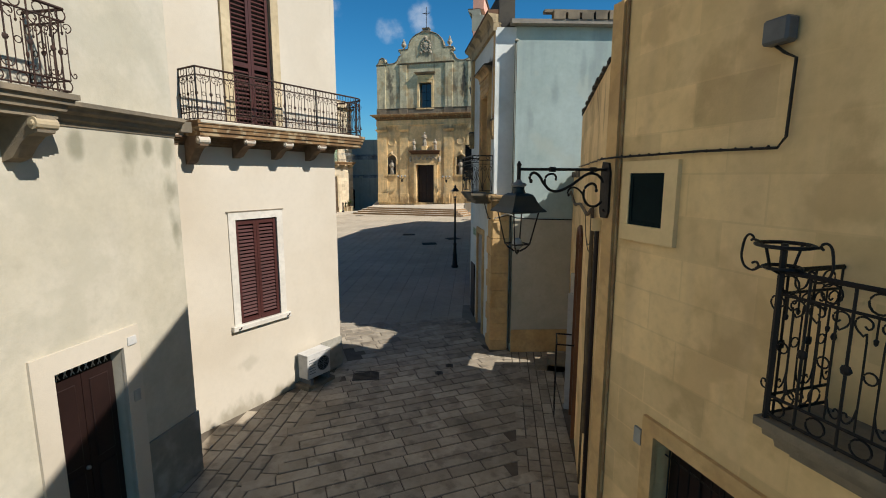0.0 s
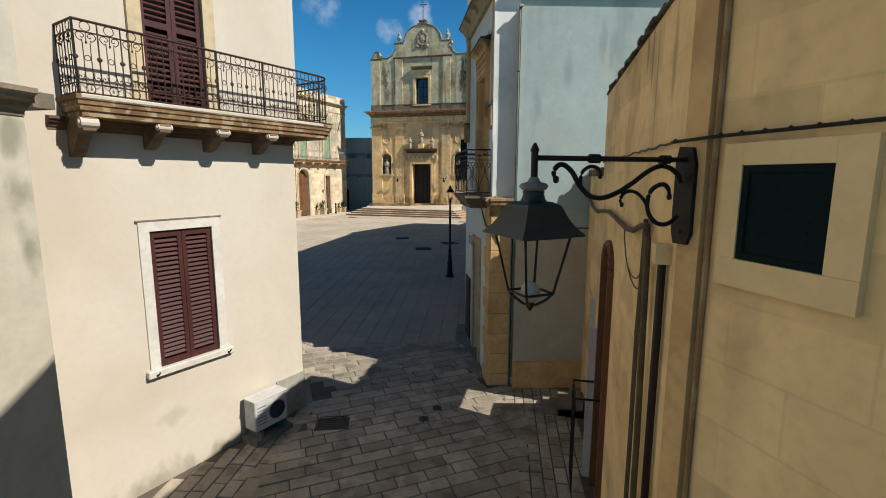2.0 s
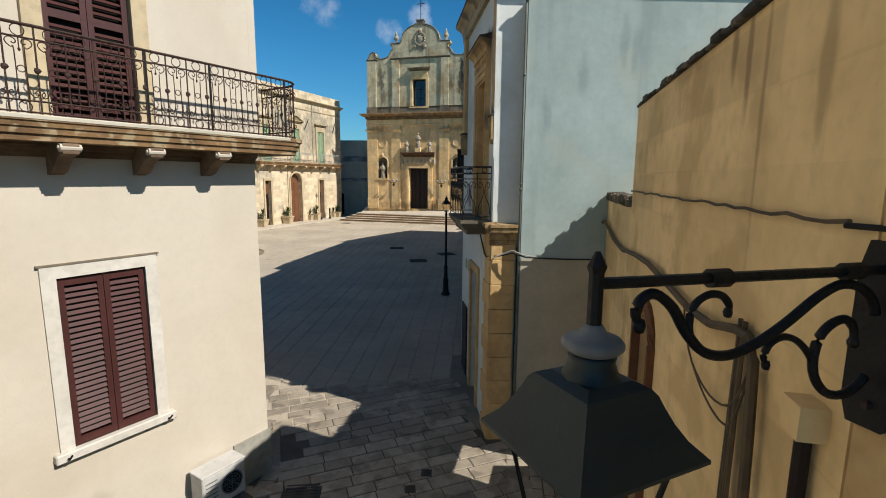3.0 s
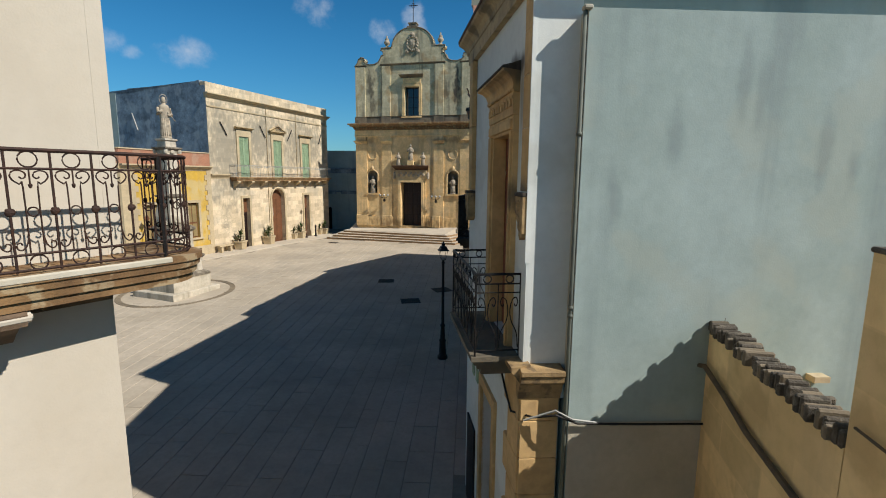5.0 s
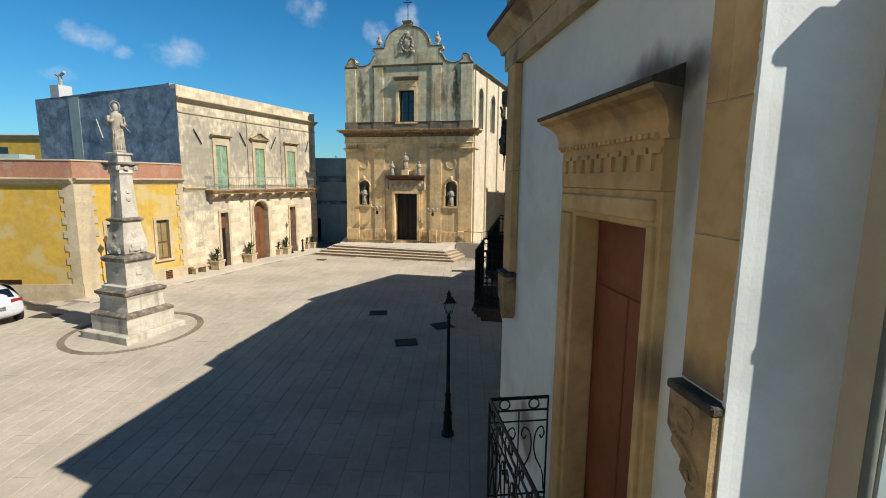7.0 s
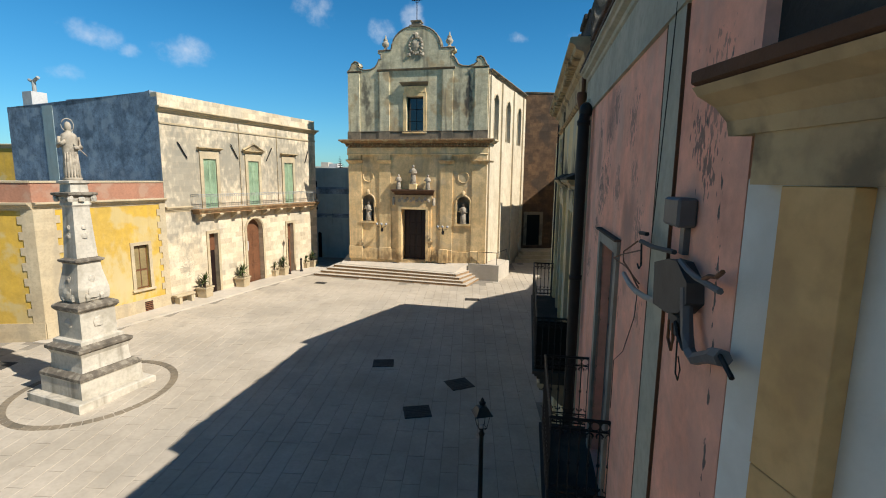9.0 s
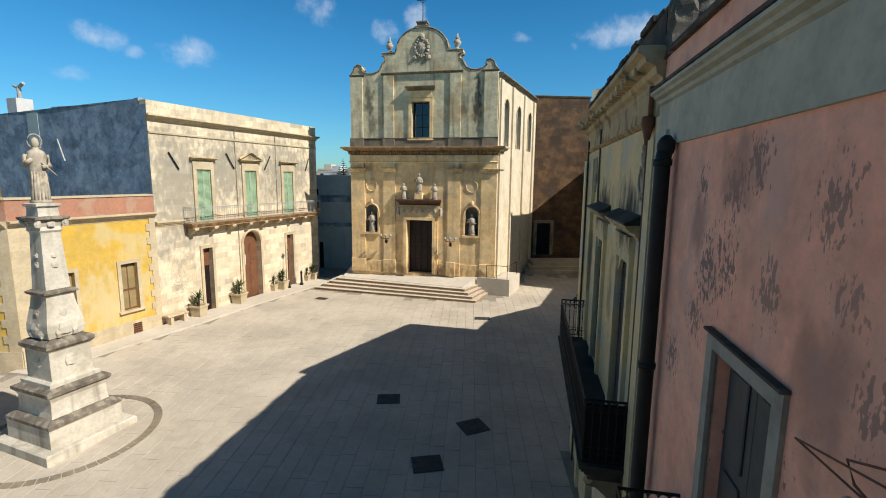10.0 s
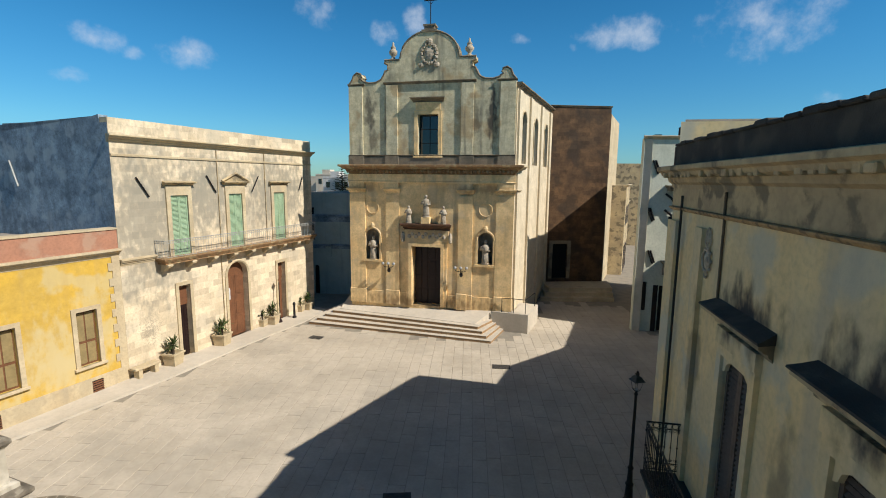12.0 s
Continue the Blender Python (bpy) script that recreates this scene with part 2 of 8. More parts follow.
PINK = material("pink_plaster", (0.84, 0.40, 0.275), (0.76, 0.41, 0.30), 0.9, bump=0.1, blotch=(0.56, 0.34, 0.27), blotch_amount=0.5, blotch_size=0.7, streak=(0.72, 0.48, 0.38), streak_amount=0.35, stains=tuple(((-1.1, y, z), (0.5, r, r * 1.2), d, True) for y, z, r, d in ((16.99, 7.05, 0.20, 0.75), (16.70, 6.42, 0.34, 0.8), (16.35, 7.05, 0.26, 0.7), (16.45, 6.55, 0.28, 0.8), (16.90, 6.00, 0.25, 0.7), (15.80, 6.50, 0.22, 0.6), (15.10, 6.60, 0.16, 0.5), (14.70, 5.60, 0.14, 0.5), (13.60, 6.90, 0.30, 0.55), (17.40, 5.50, 0.25, 0.7), (16.10, 7.20, 0.26, 0.7), (15.6, 5.5, 0.3, 0.7), (14.9, 6.2, 0.2, 0.6), (16.0, 5.2, 0.4, 0.8), (15.3, 7.0, 0.25, 0.6), (13.75, 6.75, 0.18, 0.8), (13.62, 6.6, 0.16, 0.8))) + tuple(((-1.1, y, z), (0.4, 0.022, rz), 1.0, True) for y, z, rz in ((13.46, 6.95, 0.16), (13.44, 6.45, 0.22), (13.40, 6.12, 0.25), (13.36, 5.82, 0.12), (13.36, 5.62, 0.12), (13.34, 5.35, 0.22), (13.68, 6.80, 0.10))) + (((-1.1, 16.35, 7.15), (0.5, 0.45, 0.30), 0.5, False), ((-1.1, 17.0, 6.75), (0.5, 0.25, 0.35), 0.5, False), ((-1.1, 15.2, 6.1), (0.5, 0.35, 0.5), 0.4, False)), stain=(0.14, 0.11, 0.095), speck=0.3, mottle=0.22)
GREYCREAM = material("weathered_plaster", (0.72, 0.54, 0.27), (0.60, 0.49, 0.29), 1.1, bump=0.1, blotch=(0.40, 0.43, 0.37), blotch_amount=0.55, blotch_size=1.2, streak=(0.36, 0.34, 0.28), streak_amount=0.4, stains=(((-1.1, 22.10, 6.62), (0.5, 0.95, 0.55), 1.0, False), ((-1.1, 19.85, 6.62), (0.5, 0.95, 0.55), 1.0, False), ((-1.1, 21.0, 5.2), (0.4, 0.3, 0.8), 0.5, False), ((-1.1, 23.6, 5.5), (0.4, 0.25, 1.2), 0.5, False)), stain=(0.035, 0.035, 0.035))
LECCE = material("pale_limestone", (0.53, 0.43, 0.275), (0.46, 0.36, 0.22), 1.5, bump=0.12, blotch=(0.36, 0.30, 0.20), blotch_amount=0.4, streak=(0.32, 0.27, 0.19), streak_amount=0.4, blocks=(0.95, -0.05, 0.62, 0.31, 0.07))
NAVESTONE = material("pale_nave_limestone", (0.66, 0.56, 0.40), (0.58, 0.485, 0.335), 1.6, bump=0.1, mottle=0.1, blotch=(0.46, 0.38, 0.26), blotch_amount=0.25, streak=(0.36, 0.28, 0.17), streak_amount=0.25, blocks=(0.216, 0.976, 0.62, 0.31, 0.05))
PALAZZO = material("patched_ashlar", (0.68, 0.555, 0.385), (0.60, 0.485, 0.325), 1.2, bump=0.12, mottle=0.12, blotch=(0.42, 0.37, 0.28), blotch_amount=0.55, blotch_size=1.6, streak=(0.38, 0.32, 0.22), streak_amount=0.3, blocks=(0.2, 0.98, 0.58, 0.30, 0.24), stains=(((-19.2, 33.0, 6.4), (2.0, 2.6, 4.6), 0.75, False), ((-18.6, 36.2, 7.4), (2.0, 3.6, 2.6), 0.8, False), ((-17.8, 40.6, 7.4), (2.0, 4.0, 2.7), 0.8, False), ((-19.3, 32.8, 1.8), (1.0, 0.7, 0.9), 0.6, True)), stain=(0.235, 0.215, 0.165))
CHURCH_LOW = material("honey_limestone", (0.82, 0.59, 0.30), (0.73, 0.50, 0.235), 1.4, bump=0.12, mottle=0.22, blotch=(0.44, 0.36, 0.24), blotch_amount=0.45, blotch_size=1.2, streak=(0.34, 0.26, 0.15), streak_amount=0.4, blocks=(0.999, -0.053, 0.62, 0.31, 0.07), stains=(((-9.1, 41.75, 1.3), (5.5, 1.0, 0.55), 0.7, False), ((-9.2, 41.75, 5.4), (2.0, 1.0, 0.5), 0.5, False), ((-13.0, 42.0, 7.7), (1.2, 1.0, 0.35), 0.5, False), ((-6.0, 41.6, 7.7), (2.2, 1.0, 0.35), 0.5, False), ((-10.9, 41.9, 3.0), (0.35, 1.0, 1.6), 0.45, False)), stain=(0.20, 0.115, 0.05))
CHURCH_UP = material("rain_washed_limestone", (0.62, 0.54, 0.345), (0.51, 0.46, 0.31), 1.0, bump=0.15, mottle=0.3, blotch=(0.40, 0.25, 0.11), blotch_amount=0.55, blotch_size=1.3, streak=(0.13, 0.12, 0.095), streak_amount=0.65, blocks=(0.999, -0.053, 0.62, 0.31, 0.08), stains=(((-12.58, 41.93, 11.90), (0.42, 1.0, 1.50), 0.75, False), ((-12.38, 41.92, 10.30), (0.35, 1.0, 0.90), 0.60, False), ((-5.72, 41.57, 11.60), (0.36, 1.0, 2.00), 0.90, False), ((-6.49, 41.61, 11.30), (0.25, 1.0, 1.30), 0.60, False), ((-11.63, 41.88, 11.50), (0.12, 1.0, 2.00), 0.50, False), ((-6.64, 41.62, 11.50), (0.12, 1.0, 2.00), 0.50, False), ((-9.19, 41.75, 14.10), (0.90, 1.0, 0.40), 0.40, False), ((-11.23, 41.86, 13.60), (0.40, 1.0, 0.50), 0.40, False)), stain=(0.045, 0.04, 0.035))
# step fronts: browner than the treads, grazing-light shade put into the colour
RISER = material("grazing_shade_step_front", (0.33, 0.21, 0.11), (0.27, 0.17, 0.09), 0.8, bump=0.2)
# stained cornices; also the painted shade of the side street fronts
WEATHERED_OR_SHADED = material("stained_stone_and_front_shade", (0.50, 0.38, 0.21), (0.38, 0.29, 0.17), 0.7, bump=0.2, blotch=(0.10, 0.085, 0.06), blotch_amount=0.7, blotch_size=0.45)
PORTALDARK = material("red_brown_stained_stone", (0.13, 0.065, 0.035), (0.09, 0.05, 0.03), 0.4, bump=0.3)
RUBBLE = material("lichened_rubble", (0.13, 0.11, 0.085), (0.08, 0.068, 0.052), 0.12, bump=0.6, grain=90, blotch=(0.24, 0.21, 0.16), blotch_amount=0.5, blotch_size=0.08)
SOOT = material("soot_and_slab_shade_black", (0.035, 0.032, 0.028), (0.06, 0.053, 0.044), 0.5, bump=0.4, blotch=(0.10, 0.085, 0.06), blotch_amount=0.4, blotch_size=0.5)
RUSTSTONE = material("rust_stained_limestone", (0.30, 0.175, 0.08), (0.23, 0.14, 0.07), 0.5, bump=0.3, blotch=(0.40, 0.31, 0.16), blotch_amount=0.6, blotch_size=0.3)
BALCONYSTONE = material("rusty_brown_stone", (0.23, 0.135, 0.06), (0.15, 0.085, 0.04), 0.35, bump=0.3, mottle=0.3, blotch=(0.42, 0.33, 0.20), blotch_amount=0.6, blotch_size=0.15)
# consoles and moulding: shade under the balcony slab put into a darker brown
CONSOLESTONE = material("brown_stone_with_slab_shade", (0.20, 0.135, 0.085), (0.13, 0.085, 0.055), 0.3, bump=0.3, mottle=0.3)
LECCE_DARK = material("weathered_limestone", (0.25, 0.20, 0.135), (0.17, 0.14, 0.10), 0.6, bump=0.3, blotch=(0.09, 0.08, 0.06), blotch_amount=0.6)
YELLOW = material("yellow_plaster", (0.56, 0.35, 0.05), (0.49, 0.32, 0.065), 1.3, bump=0.1, mottle=0.15, stains=(((-20.0, 29.6, 1.6), (1.0, 2.4, 1.9), 0.75, False), ((-20.2, 27.6, 2.4), (1.0, 1.2, 1.2), 0.6, False), ((-19.7, 30.6, 3.4), (1.0, 0.8, 0.9), 0.6, False)), stain=(0.52, 0.42, 0.22), blotch=(0.50, 0.40, 0.20), blotch_amount=0.7, blotch_size=1.0, streak=(0.40, 0.27, 0.09), streak_amount=0.3, speck=0.2)
GREYWALL = material("grey_rendered_wall", (0.26, 0.335, 0.40), (0.15, 0.20, 0.25), 0.9, bump=0.3, mottle=0.45, blotch=(0.36, 0.42, 0.46), blotch_amount=0.6, blotch_size=0.8, streak=(0.09, 0.12, 0.15), streak_amount=0.35, speck=0.5)
PAVE = material("piazza_stone", (0.52, 0.455, 0.365), (0.46, 0.40, 0.315), 3.0, rough=0.7, bump=0.1, speck=0.2)
ROOF = material("roof_terrace", (0.297, 0.264, 0.2178), (0.231, 0.2046, 0.1716), 1.2, bump=0.4)


# ---- more materials ----
BEDDING = material("earthy_joint", (0.10, 0.082, 0.062), (0.14, 0.115, 0.088), 0.4, bump=0.3)
PLINTH = material("grey_cement_and_foot_shade", (0.34, 0.325, 0.275), (0.28, 0.265, 0.22), 0.6, bump=0.15, blotch=(0.16, 0.15, 0.13), blotch_amount=0.5, blotch_size=0.6)
MORTAR = material("joint_mortar", (0.27, 0.235, 0.18), (0.22, 0.19, 0.15), 0.6, bump=0.2)
SLAB = material("paving_slab", (0.47, 0.402, 0.312), (0.40, 0.342, 0.262), 2.2, rough=0.8, bump=0.1, vary=0.025, spec=0.12, mottle=0.1, island=True, blotch=(0.31, 0.275, 0.22), blotch_amount=0.3, blotch_size=2.5, speck=0.2)
STREETSTONE = material("street_stone", (0.38, 0.325, 0.25), (0.28, 0.235, 0.175), 0.5, rough=0.5, bump=0.3, vary=0.22, blotch=(0.12, 0.098, 0.075), blotch_amount=0.5, blotch_size=0.35)
STREETSTONE_ISLAND = material("street_stone_rest", (0.38, 0.325, 0.25), (0.28, 0.235, 0.175), 0.5, rough=0.5, bump=0.3, vary=0.22, blotch=(0.12, 0.098, 0.075), blotch_amount=0.5, blotch_size=0.35, island=True)
MAROON = material("maroon_paint", (0.066, 0.0211, 0.0185), (0.0528, 0.0172, 0.0145), 0.4, rough=0.5, bump=0.08, grain=120)
DOORBROWN = material("dark_door_paint", (0.021, 0.010, 0.0085), (0.016, 0.008, 0.007), 0.5, rough=0.45, bump=0.08)
REDWOOD = material("red_brown_wood", (0.25, 0.075, 0.033), (0.205, 0.063, 0.028), 0.5, rough=0.6, bump=0.12)
WOOD = material("brown_wood", (0.1716, 0.0726, 0.033), (0.132, 0.0561, 0.0264), 0.4, rough=0.6, bump=0.15)
GREENWOOD = material("green_shutter_paint", (0.30, 0.40, 0.25), (0.25, 0.35, 0.215), 0.5, rough=0.6, bump=0.1)
HOODMETAL = material("dark_teal_sheet_metal", (0.006, 0.017, 0.021), (0.009, 0.022, 0.026), 0.2, rough=0.45, bump=0.08, spec=0.4)
CAPMETAL = material("weathered_grey_metal", (0.21, 0.21, 0.205), (0.15, 0.15, 0.15), 0.1, rough=0.6, bump=0.1, mottle=0.2)
COVERIRON = material("dusty_cast_iron", (0.075, 0.066, 0.055), (0.05, 0.045, 0.04), 0.2, rough=0.8, bump=0.3)
DARKGREEN = material("dark_green_screen", (0.007, 0.016, 0.017), (0.006, 0.013, 0.014), 0.3, rough=0.85, bump=0.05, spec=0.1)
IRON = material("wrought_iron", (0.0119, 0.0112, 0.0125), (0.0198, 0.0172, 0.0158), 0.15, rough=0.5, bump=0.2, metal=0.3)
RUSTIRON = material("rusty_iron", (0.0363, 0.0211, 0.0172), (0.0594, 0.0297, 0.0198), 0.08, rough=0.7, bump=0.3, metal=0.2)
CREAMPAINT = material("cream_white_paint", (0.60, 0.56, 0.49), (0.54, 0.50, 0.43), 0.5, rough=0.7, bump=0.08, mottle=0.08)
WHITEPAINT = material("white_paint", (0.528, 0.5148, 0.4884), (0.4884, 0.4686, 0.4356), 0.6, rough=0.6, bump=0.06)
GREYPLASTIC = material("grey_plastic", (0.132, 0.1386, 0.1452), (0.1056, 0.1122, 0.1188), 0.3, rough=0.5, bump=0.03)
SHUTTERGREY = material("grey_shutter_paint", (0.075, 0.078, 0.078), (0.055, 0.058, 0.06), 0.4, rough=0.6, bump=0.08)
GREYPIPE = material("grey_pipe", (0.363, 0.363, 0.33), (0.2904, 0.2904, 0.264), 0.4, rough=0.5, bump=0.05)
OLDPIPE = material("weathered_pipe", (0.15, 0.165, 0.135), (0.11, 0.12, 0.10), 0.3, rough=0.6, bump=0.08)
CABLE = material("black_cable", (0.0132, 0.0119, 0.0106), (0.0198, 0.0172, 0.0145), 0.2, rough=0.6, bump=0.05)
CABLEBOX = material("dusty_dark_plastic", (0.06, 0.064, 0.066), (0.045, 0.048, 0.05), 0.2, rough=0.6, bump=0.05)
OLDCABLE = material("old_brown_cable", (0.12, 0.085, 0.05), (0.08, 0.06, 0.04), 0.15, rough=0.7, bump=0.05)
OLDSHUTTER = material("faded_brown_shutter", (0.115, 0.085, 0.065), (0.085, 0.062, 0.048), 0.4, rough=0.7, bump=0.1)
LEAFWOOD = material("olive_brown_wood", (0.27, 0.20, 0.09), (0.22, 0.165, 0.075), 0.4, rough=0.6, bump=0.1)
# near-black: paints the unlit depth of openings; the roof tank shares it
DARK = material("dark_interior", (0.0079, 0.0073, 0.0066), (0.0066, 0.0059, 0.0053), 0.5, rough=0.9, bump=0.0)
STATUE = material("statue_stone", (0.46, 0.39, 0.29), (0.36, 0.30, 0.22), 0.25, bump=0.3, blotch=(0.14, 0.115, 0.085), blotch_amount=0.5, blotch_size=0.2)
MONUMENT = material("rain_streaked_stone", (0.56, 0.50, 0.40), (0.47, 0.42, 0.33), 0.7, bump=0.2, mottle=0.15, blotch=(0.30, 0.255, 0.185), blotch_amount=0.3, blotch_size=0.7, streak=(0.17, 0.145, 0.105), streak_amount=0.6)
# stain of the mouldings together with the shadows they cast, as one dark colour
STAIN_SHADE_LEDGE = material("stained_ledge_with_shade", (0.12, 0.10, 0.075), (0.19, 0.16, 0.12), 0.2, bump=0.4, mottle=0.4, blotch=(0.32, 0.28, 0.21), blotch_amount=0.5, blotch_size=0.2)
TERRACOTTA = material("red_parapet_paint", (0.40, 0.19, 0.115), (0.33, 0.165, 0.105), 0.8, blotch=(0.42, 0.28, 0.19), blotch_amount=0.55, bump=0.25)
LEAF = material("palm_leaf", (0.0462, 0.0792, 0.0198), (0.066, 0.0858, 0.0264), 0.2, rough=0.5, bump=0.05, vary=0.2)
PINELEAF = material("conifer_leaf", (0.0132, 0.033, 0.0132), (0.0198, 0.0396, 0.0165), 0.4, rough=0.7, bump=0.0)
BARK = material("bark", (0.066, 0.0495, 0.033), (0.0462, 0.033, 0.0231), 0.1, bump=0.5)
# brown masonry, darkened to hold the shade on the transept front
BRICKBROWN = material("brown_masonry_with_shade", (0.125, 0.07, 0.034), (0.075, 0.044, 0.024), 0.9, bump=0.3, blotch=(0.035, 0.027, 0.02), blotch_amount=0.6, blotch_size=1.4, blocks=(0.96, 0.25, 0.6, 0.3, 0.25), mottle=0.35)
PALEGREEN = material("pale_green_plaster", (0.60, 0.60, 0.48), (0.52, 0.53, 0.42), 1.4, bump=0.1, mottle=0.1, streak=(0.36, 0.36, 0.28), streak_amount=0.3)
PALESTRIP = material("pale_green_limewash", (0.44, 0.43, 0.34), (0.35, 0.35, 0.28), 0.7, blotch=(0.30, 0.30, 0.24), blotch_amount=0.5, bump=0.1)
BULB = material("dusty_milk_glass", (0.36, 0.36, 0.34), (0.30, 0.30, 0.28), 0.5, rough=0.25, bump=0.0, spec=0.5)
CARWHITE = material("white_car_paint", (0.528, 0.5346, 0.5412), (0.5148, 0.5214, 0.528), 2.0, rough=0.2, bump=0.0, spec=0.6)
TYRE = material("tyre_rubber", (0.0132, 0.0132, 0.0132), (0.0198, 0.0198, 0.0198), 0.2, rough=0.8)
REDLAMP = material("tail_lamp_red", (0.264, 0.0132, 0.0132), (0.231, 0.0132, 0.0132), 0.5, rough=0.2, bump=0.0, spec=0.6)
CARGLASS = material("tinted_car_glass", (0.0099, 0.0132, 0.0198), (0.0079, 0.0106, 0.0158), 0.5, rough=0.08, bump=0.0, spec=0.8)
ALU = material("metal_rim", (0.33, 0.33, 0.3432), (0.297, 0.297, 0.3102), 0.2, rough=0.3, metal=0.9, bump=0.0)


# ---- shape helpers ----
def quad_prism(bm, poly, z0, z1):
    """Upright prism over a plan polygon; z0 and z1 may be numbers or lists."""
    k = len(poly)
    z0 = z0 if isinstance(z0, (list, tuple)) else [z0] * k
    z1 = z1 if isinstance(z1, (list, tuple)) else [z1] * k
    lo = [bm.verts.new((p[0], p[1], z)) for p, z in zip(poly, z0)]
    hi = [bm.verts.new((p[0], p[1], z)) for p, z in zip(poly, z1)]
    for i in range(k):
        j = (i + 1) % k
        bm.faces.new((lo[i], lo[j], hi[j], hi[i]))
    bm.faces.new(hi)
    bm.faces.new(lo[::-1])


def prism(poly, z0, z1):
    bm = bmesh.new()
    quad_prism(bm, poly, z0, z1)
    return bm


def ground_z(y):
    """The street climbs gently into the square."""
    pts = ((-30, -2.0), (4, -0.93), (10, -0.74), (16, -0.46), (24, -0.19), (31, -0.03), (36, 0.0), (400, 0.0))
    for (a0, b0), (a1, b1) in zip(pts, pts[1:]):
        if y <= a1:
            return b0 + (b1 - b0) * (y - a0) / (a1 - a0)
    return 0.0


def wm(ob):
    m = ob.matrix_basis.copy()
    return wm(ob.parent) @ ob.matrix_parent_inverse @ m if ob.parent else m


def part(name, bm, mat, parent=None, label="", smooth=False):
    """Links a bmesh, given in world places, as one mesh object under a thing or a part."""
    me = bpy.data.meshes.new(name)
    bmesh.ops.recalc_face_normals(bm, faces=bm.faces)
    bm.to_mesh(me)
    bm.free()
    if smooth:
        for p in me.polygons:
            p.use_smooth = True
    me.materials.append(mat)
    return piece(name, me, None, parent, label)


def thing(name, label, category, group="", kind="", at=None):
    ob = new(name)
    ob.empty_display_size = 0.2
    if at is not None:
        ob.matrix_basis = at
    return tagged(ob, label, category, group, kind)


def piece(name, me, m=None, parent=None, label=""):
    """An object of its own on a mesh that may be shared, at the world pose m."""
    ob = new(name, me)
    if parent is not None:
        ob.parent = parent
        ob.matrix_parent_inverse = wm(parent).inverted()
    if m is not None:
        ob.matrix_basis = m
    if label:
        ob["label"] = label
    return ob


def mesh_of(name, bm, mat, smooth=False):
    me = bpy.data.meshes.new(name)
    bmesh.ops.recalc_face_normals(bm, faces=bm.faces)
    bm.to_mesh(me)
    bm.free()
    for p in me.polygons:
        p.use_smooth = smooth
    me.materials.append(mat)
    return me


class Frame:
    """A wall's plane: u along it, w out of it (to the right of the way from p to q), z up."""

    def __init__(self, p, q):
        self.o = Vector((p[0], p[1], 0))
        d = Vector((q[0] - p[0], q[1] - p[1], 0))
        self.length = d.length
        self.d = d.normalized()
        self.n = Vector((self.d.y, -self.d.x, 0))
        self.m = Matrix(((self.d.x, self.n.x, 0, self.o.x), (self.d.y, self.n.y, 0, self.o.y), (0, 0, 1, 0), (0, 0, 0, 1)))

    def p(self, u, w, z):
        return self.o + self.d * u + self.n * w + Vector((0, 0, z))

    def xy(self, u, w):
        v = self.p(u, w, 0)
        return (v.x, v.y)


def fbox(bm, f, u0, u1, w0, w1, z0, z1, bevel=0.0):
    vs = [bm.verts.new(f.p(u, w, z)) for u in (u0, u1) for w in (w0, w1) for z in (z0, z1)]
    fs = [bm.faces.new([vs[i] for i in q]) for q in ((0, 1, 3, 2), (4, 6, 7, 5), (0, 4, 5, 1), (2, 3, 7, 6), (0, 2, 6, 4), (1, 5, 7, 3))]
    if bevel:
        es = {e for fc in fs for e in fc.edges}
        bmesh.ops.bevel(bm, geom=list(es), offset=bevel, segments=1, affect="EDGES")


def boxpart(name, f, b, mat, parent, label="", bevel=0.0):
    bm = bmesh.new()
    fbox(bm, f, *b, bevel=bevel)
    return part(name, bm, mat, parent, label)


def wallmesh(f, u0, u1, z0, z1, holes=(), thick=0.4, bottom=None):
    """A wall with real openings: holes as (u0, u1, z0, z1) or with a fifth value, the rise of an arch on top."""
    bm = bmesh.new()
    us = sorted({u0, u1, *[h[0] for h in holes], *[h[1] for h in holes]})
    zs = sorted({z0, z1, *[h[2] for h in holes], *[h[3] for h in holes]})
    cache = {}

    def v(u, w, z):
        k = (round(u, 4), round(w, 4), round(z, 4))
        if k not in cache:
            cache[k] = bm.verts.new(f.p(u, w, z))
        return cache[k]

    def solid(a, b):
        if not (0 <= a < len(us) - 1 and 0 <= b < len(zs) - 1):
            return False
        um, zm = (us[a] + us[a + 1]) / 2, (zs[b] + zs[b + 1]) / 2
        return not any(h[0] < um < h[1] and h[2] < zm < h[3] for h in holes)

    for a in range(len(us) - 1):
        for b in range(len(zs) - 1):
            if not solid(a, b):
                continue
            ua, ub, za, zb = us[a], us[a + 1], zs[b], zs[b + 1]
            bm.faces.new((v(ua, 0, za), v(ub, 0, za), v(ub, 0, zb), v(ua, 0, zb)))
            bm.faces.new((v(ua, -thick, za), v(ua, -thick, zb), v(ub, -thick, zb), v(ub, -thick, za)))
            if not solid(a - 1, b):
                bm.faces.new((v(ua, 0, za), v(ua, 0, zb), v(ua, -thick, zb), v(ua, -thick, za)))
            if not solid(a + 1, b):
                bm.faces.new((v(ub, 0, za), v(ub, -thick, za), v(ub, -thick, zb), v(ub, 0, zb)))
            if not solid(a, b - 1):
                bm.faces.new((v(ua, 0, za), v(ua, -thick, za), v(ub, -thick, za), v(ub, 0, za)))
            if not solid(a, b + 1):
                bm.faces.new((v(ua, 0, zb), v(ub, 0, zb), v(ub, -thick, zb), v(ua, -thick, zb)))
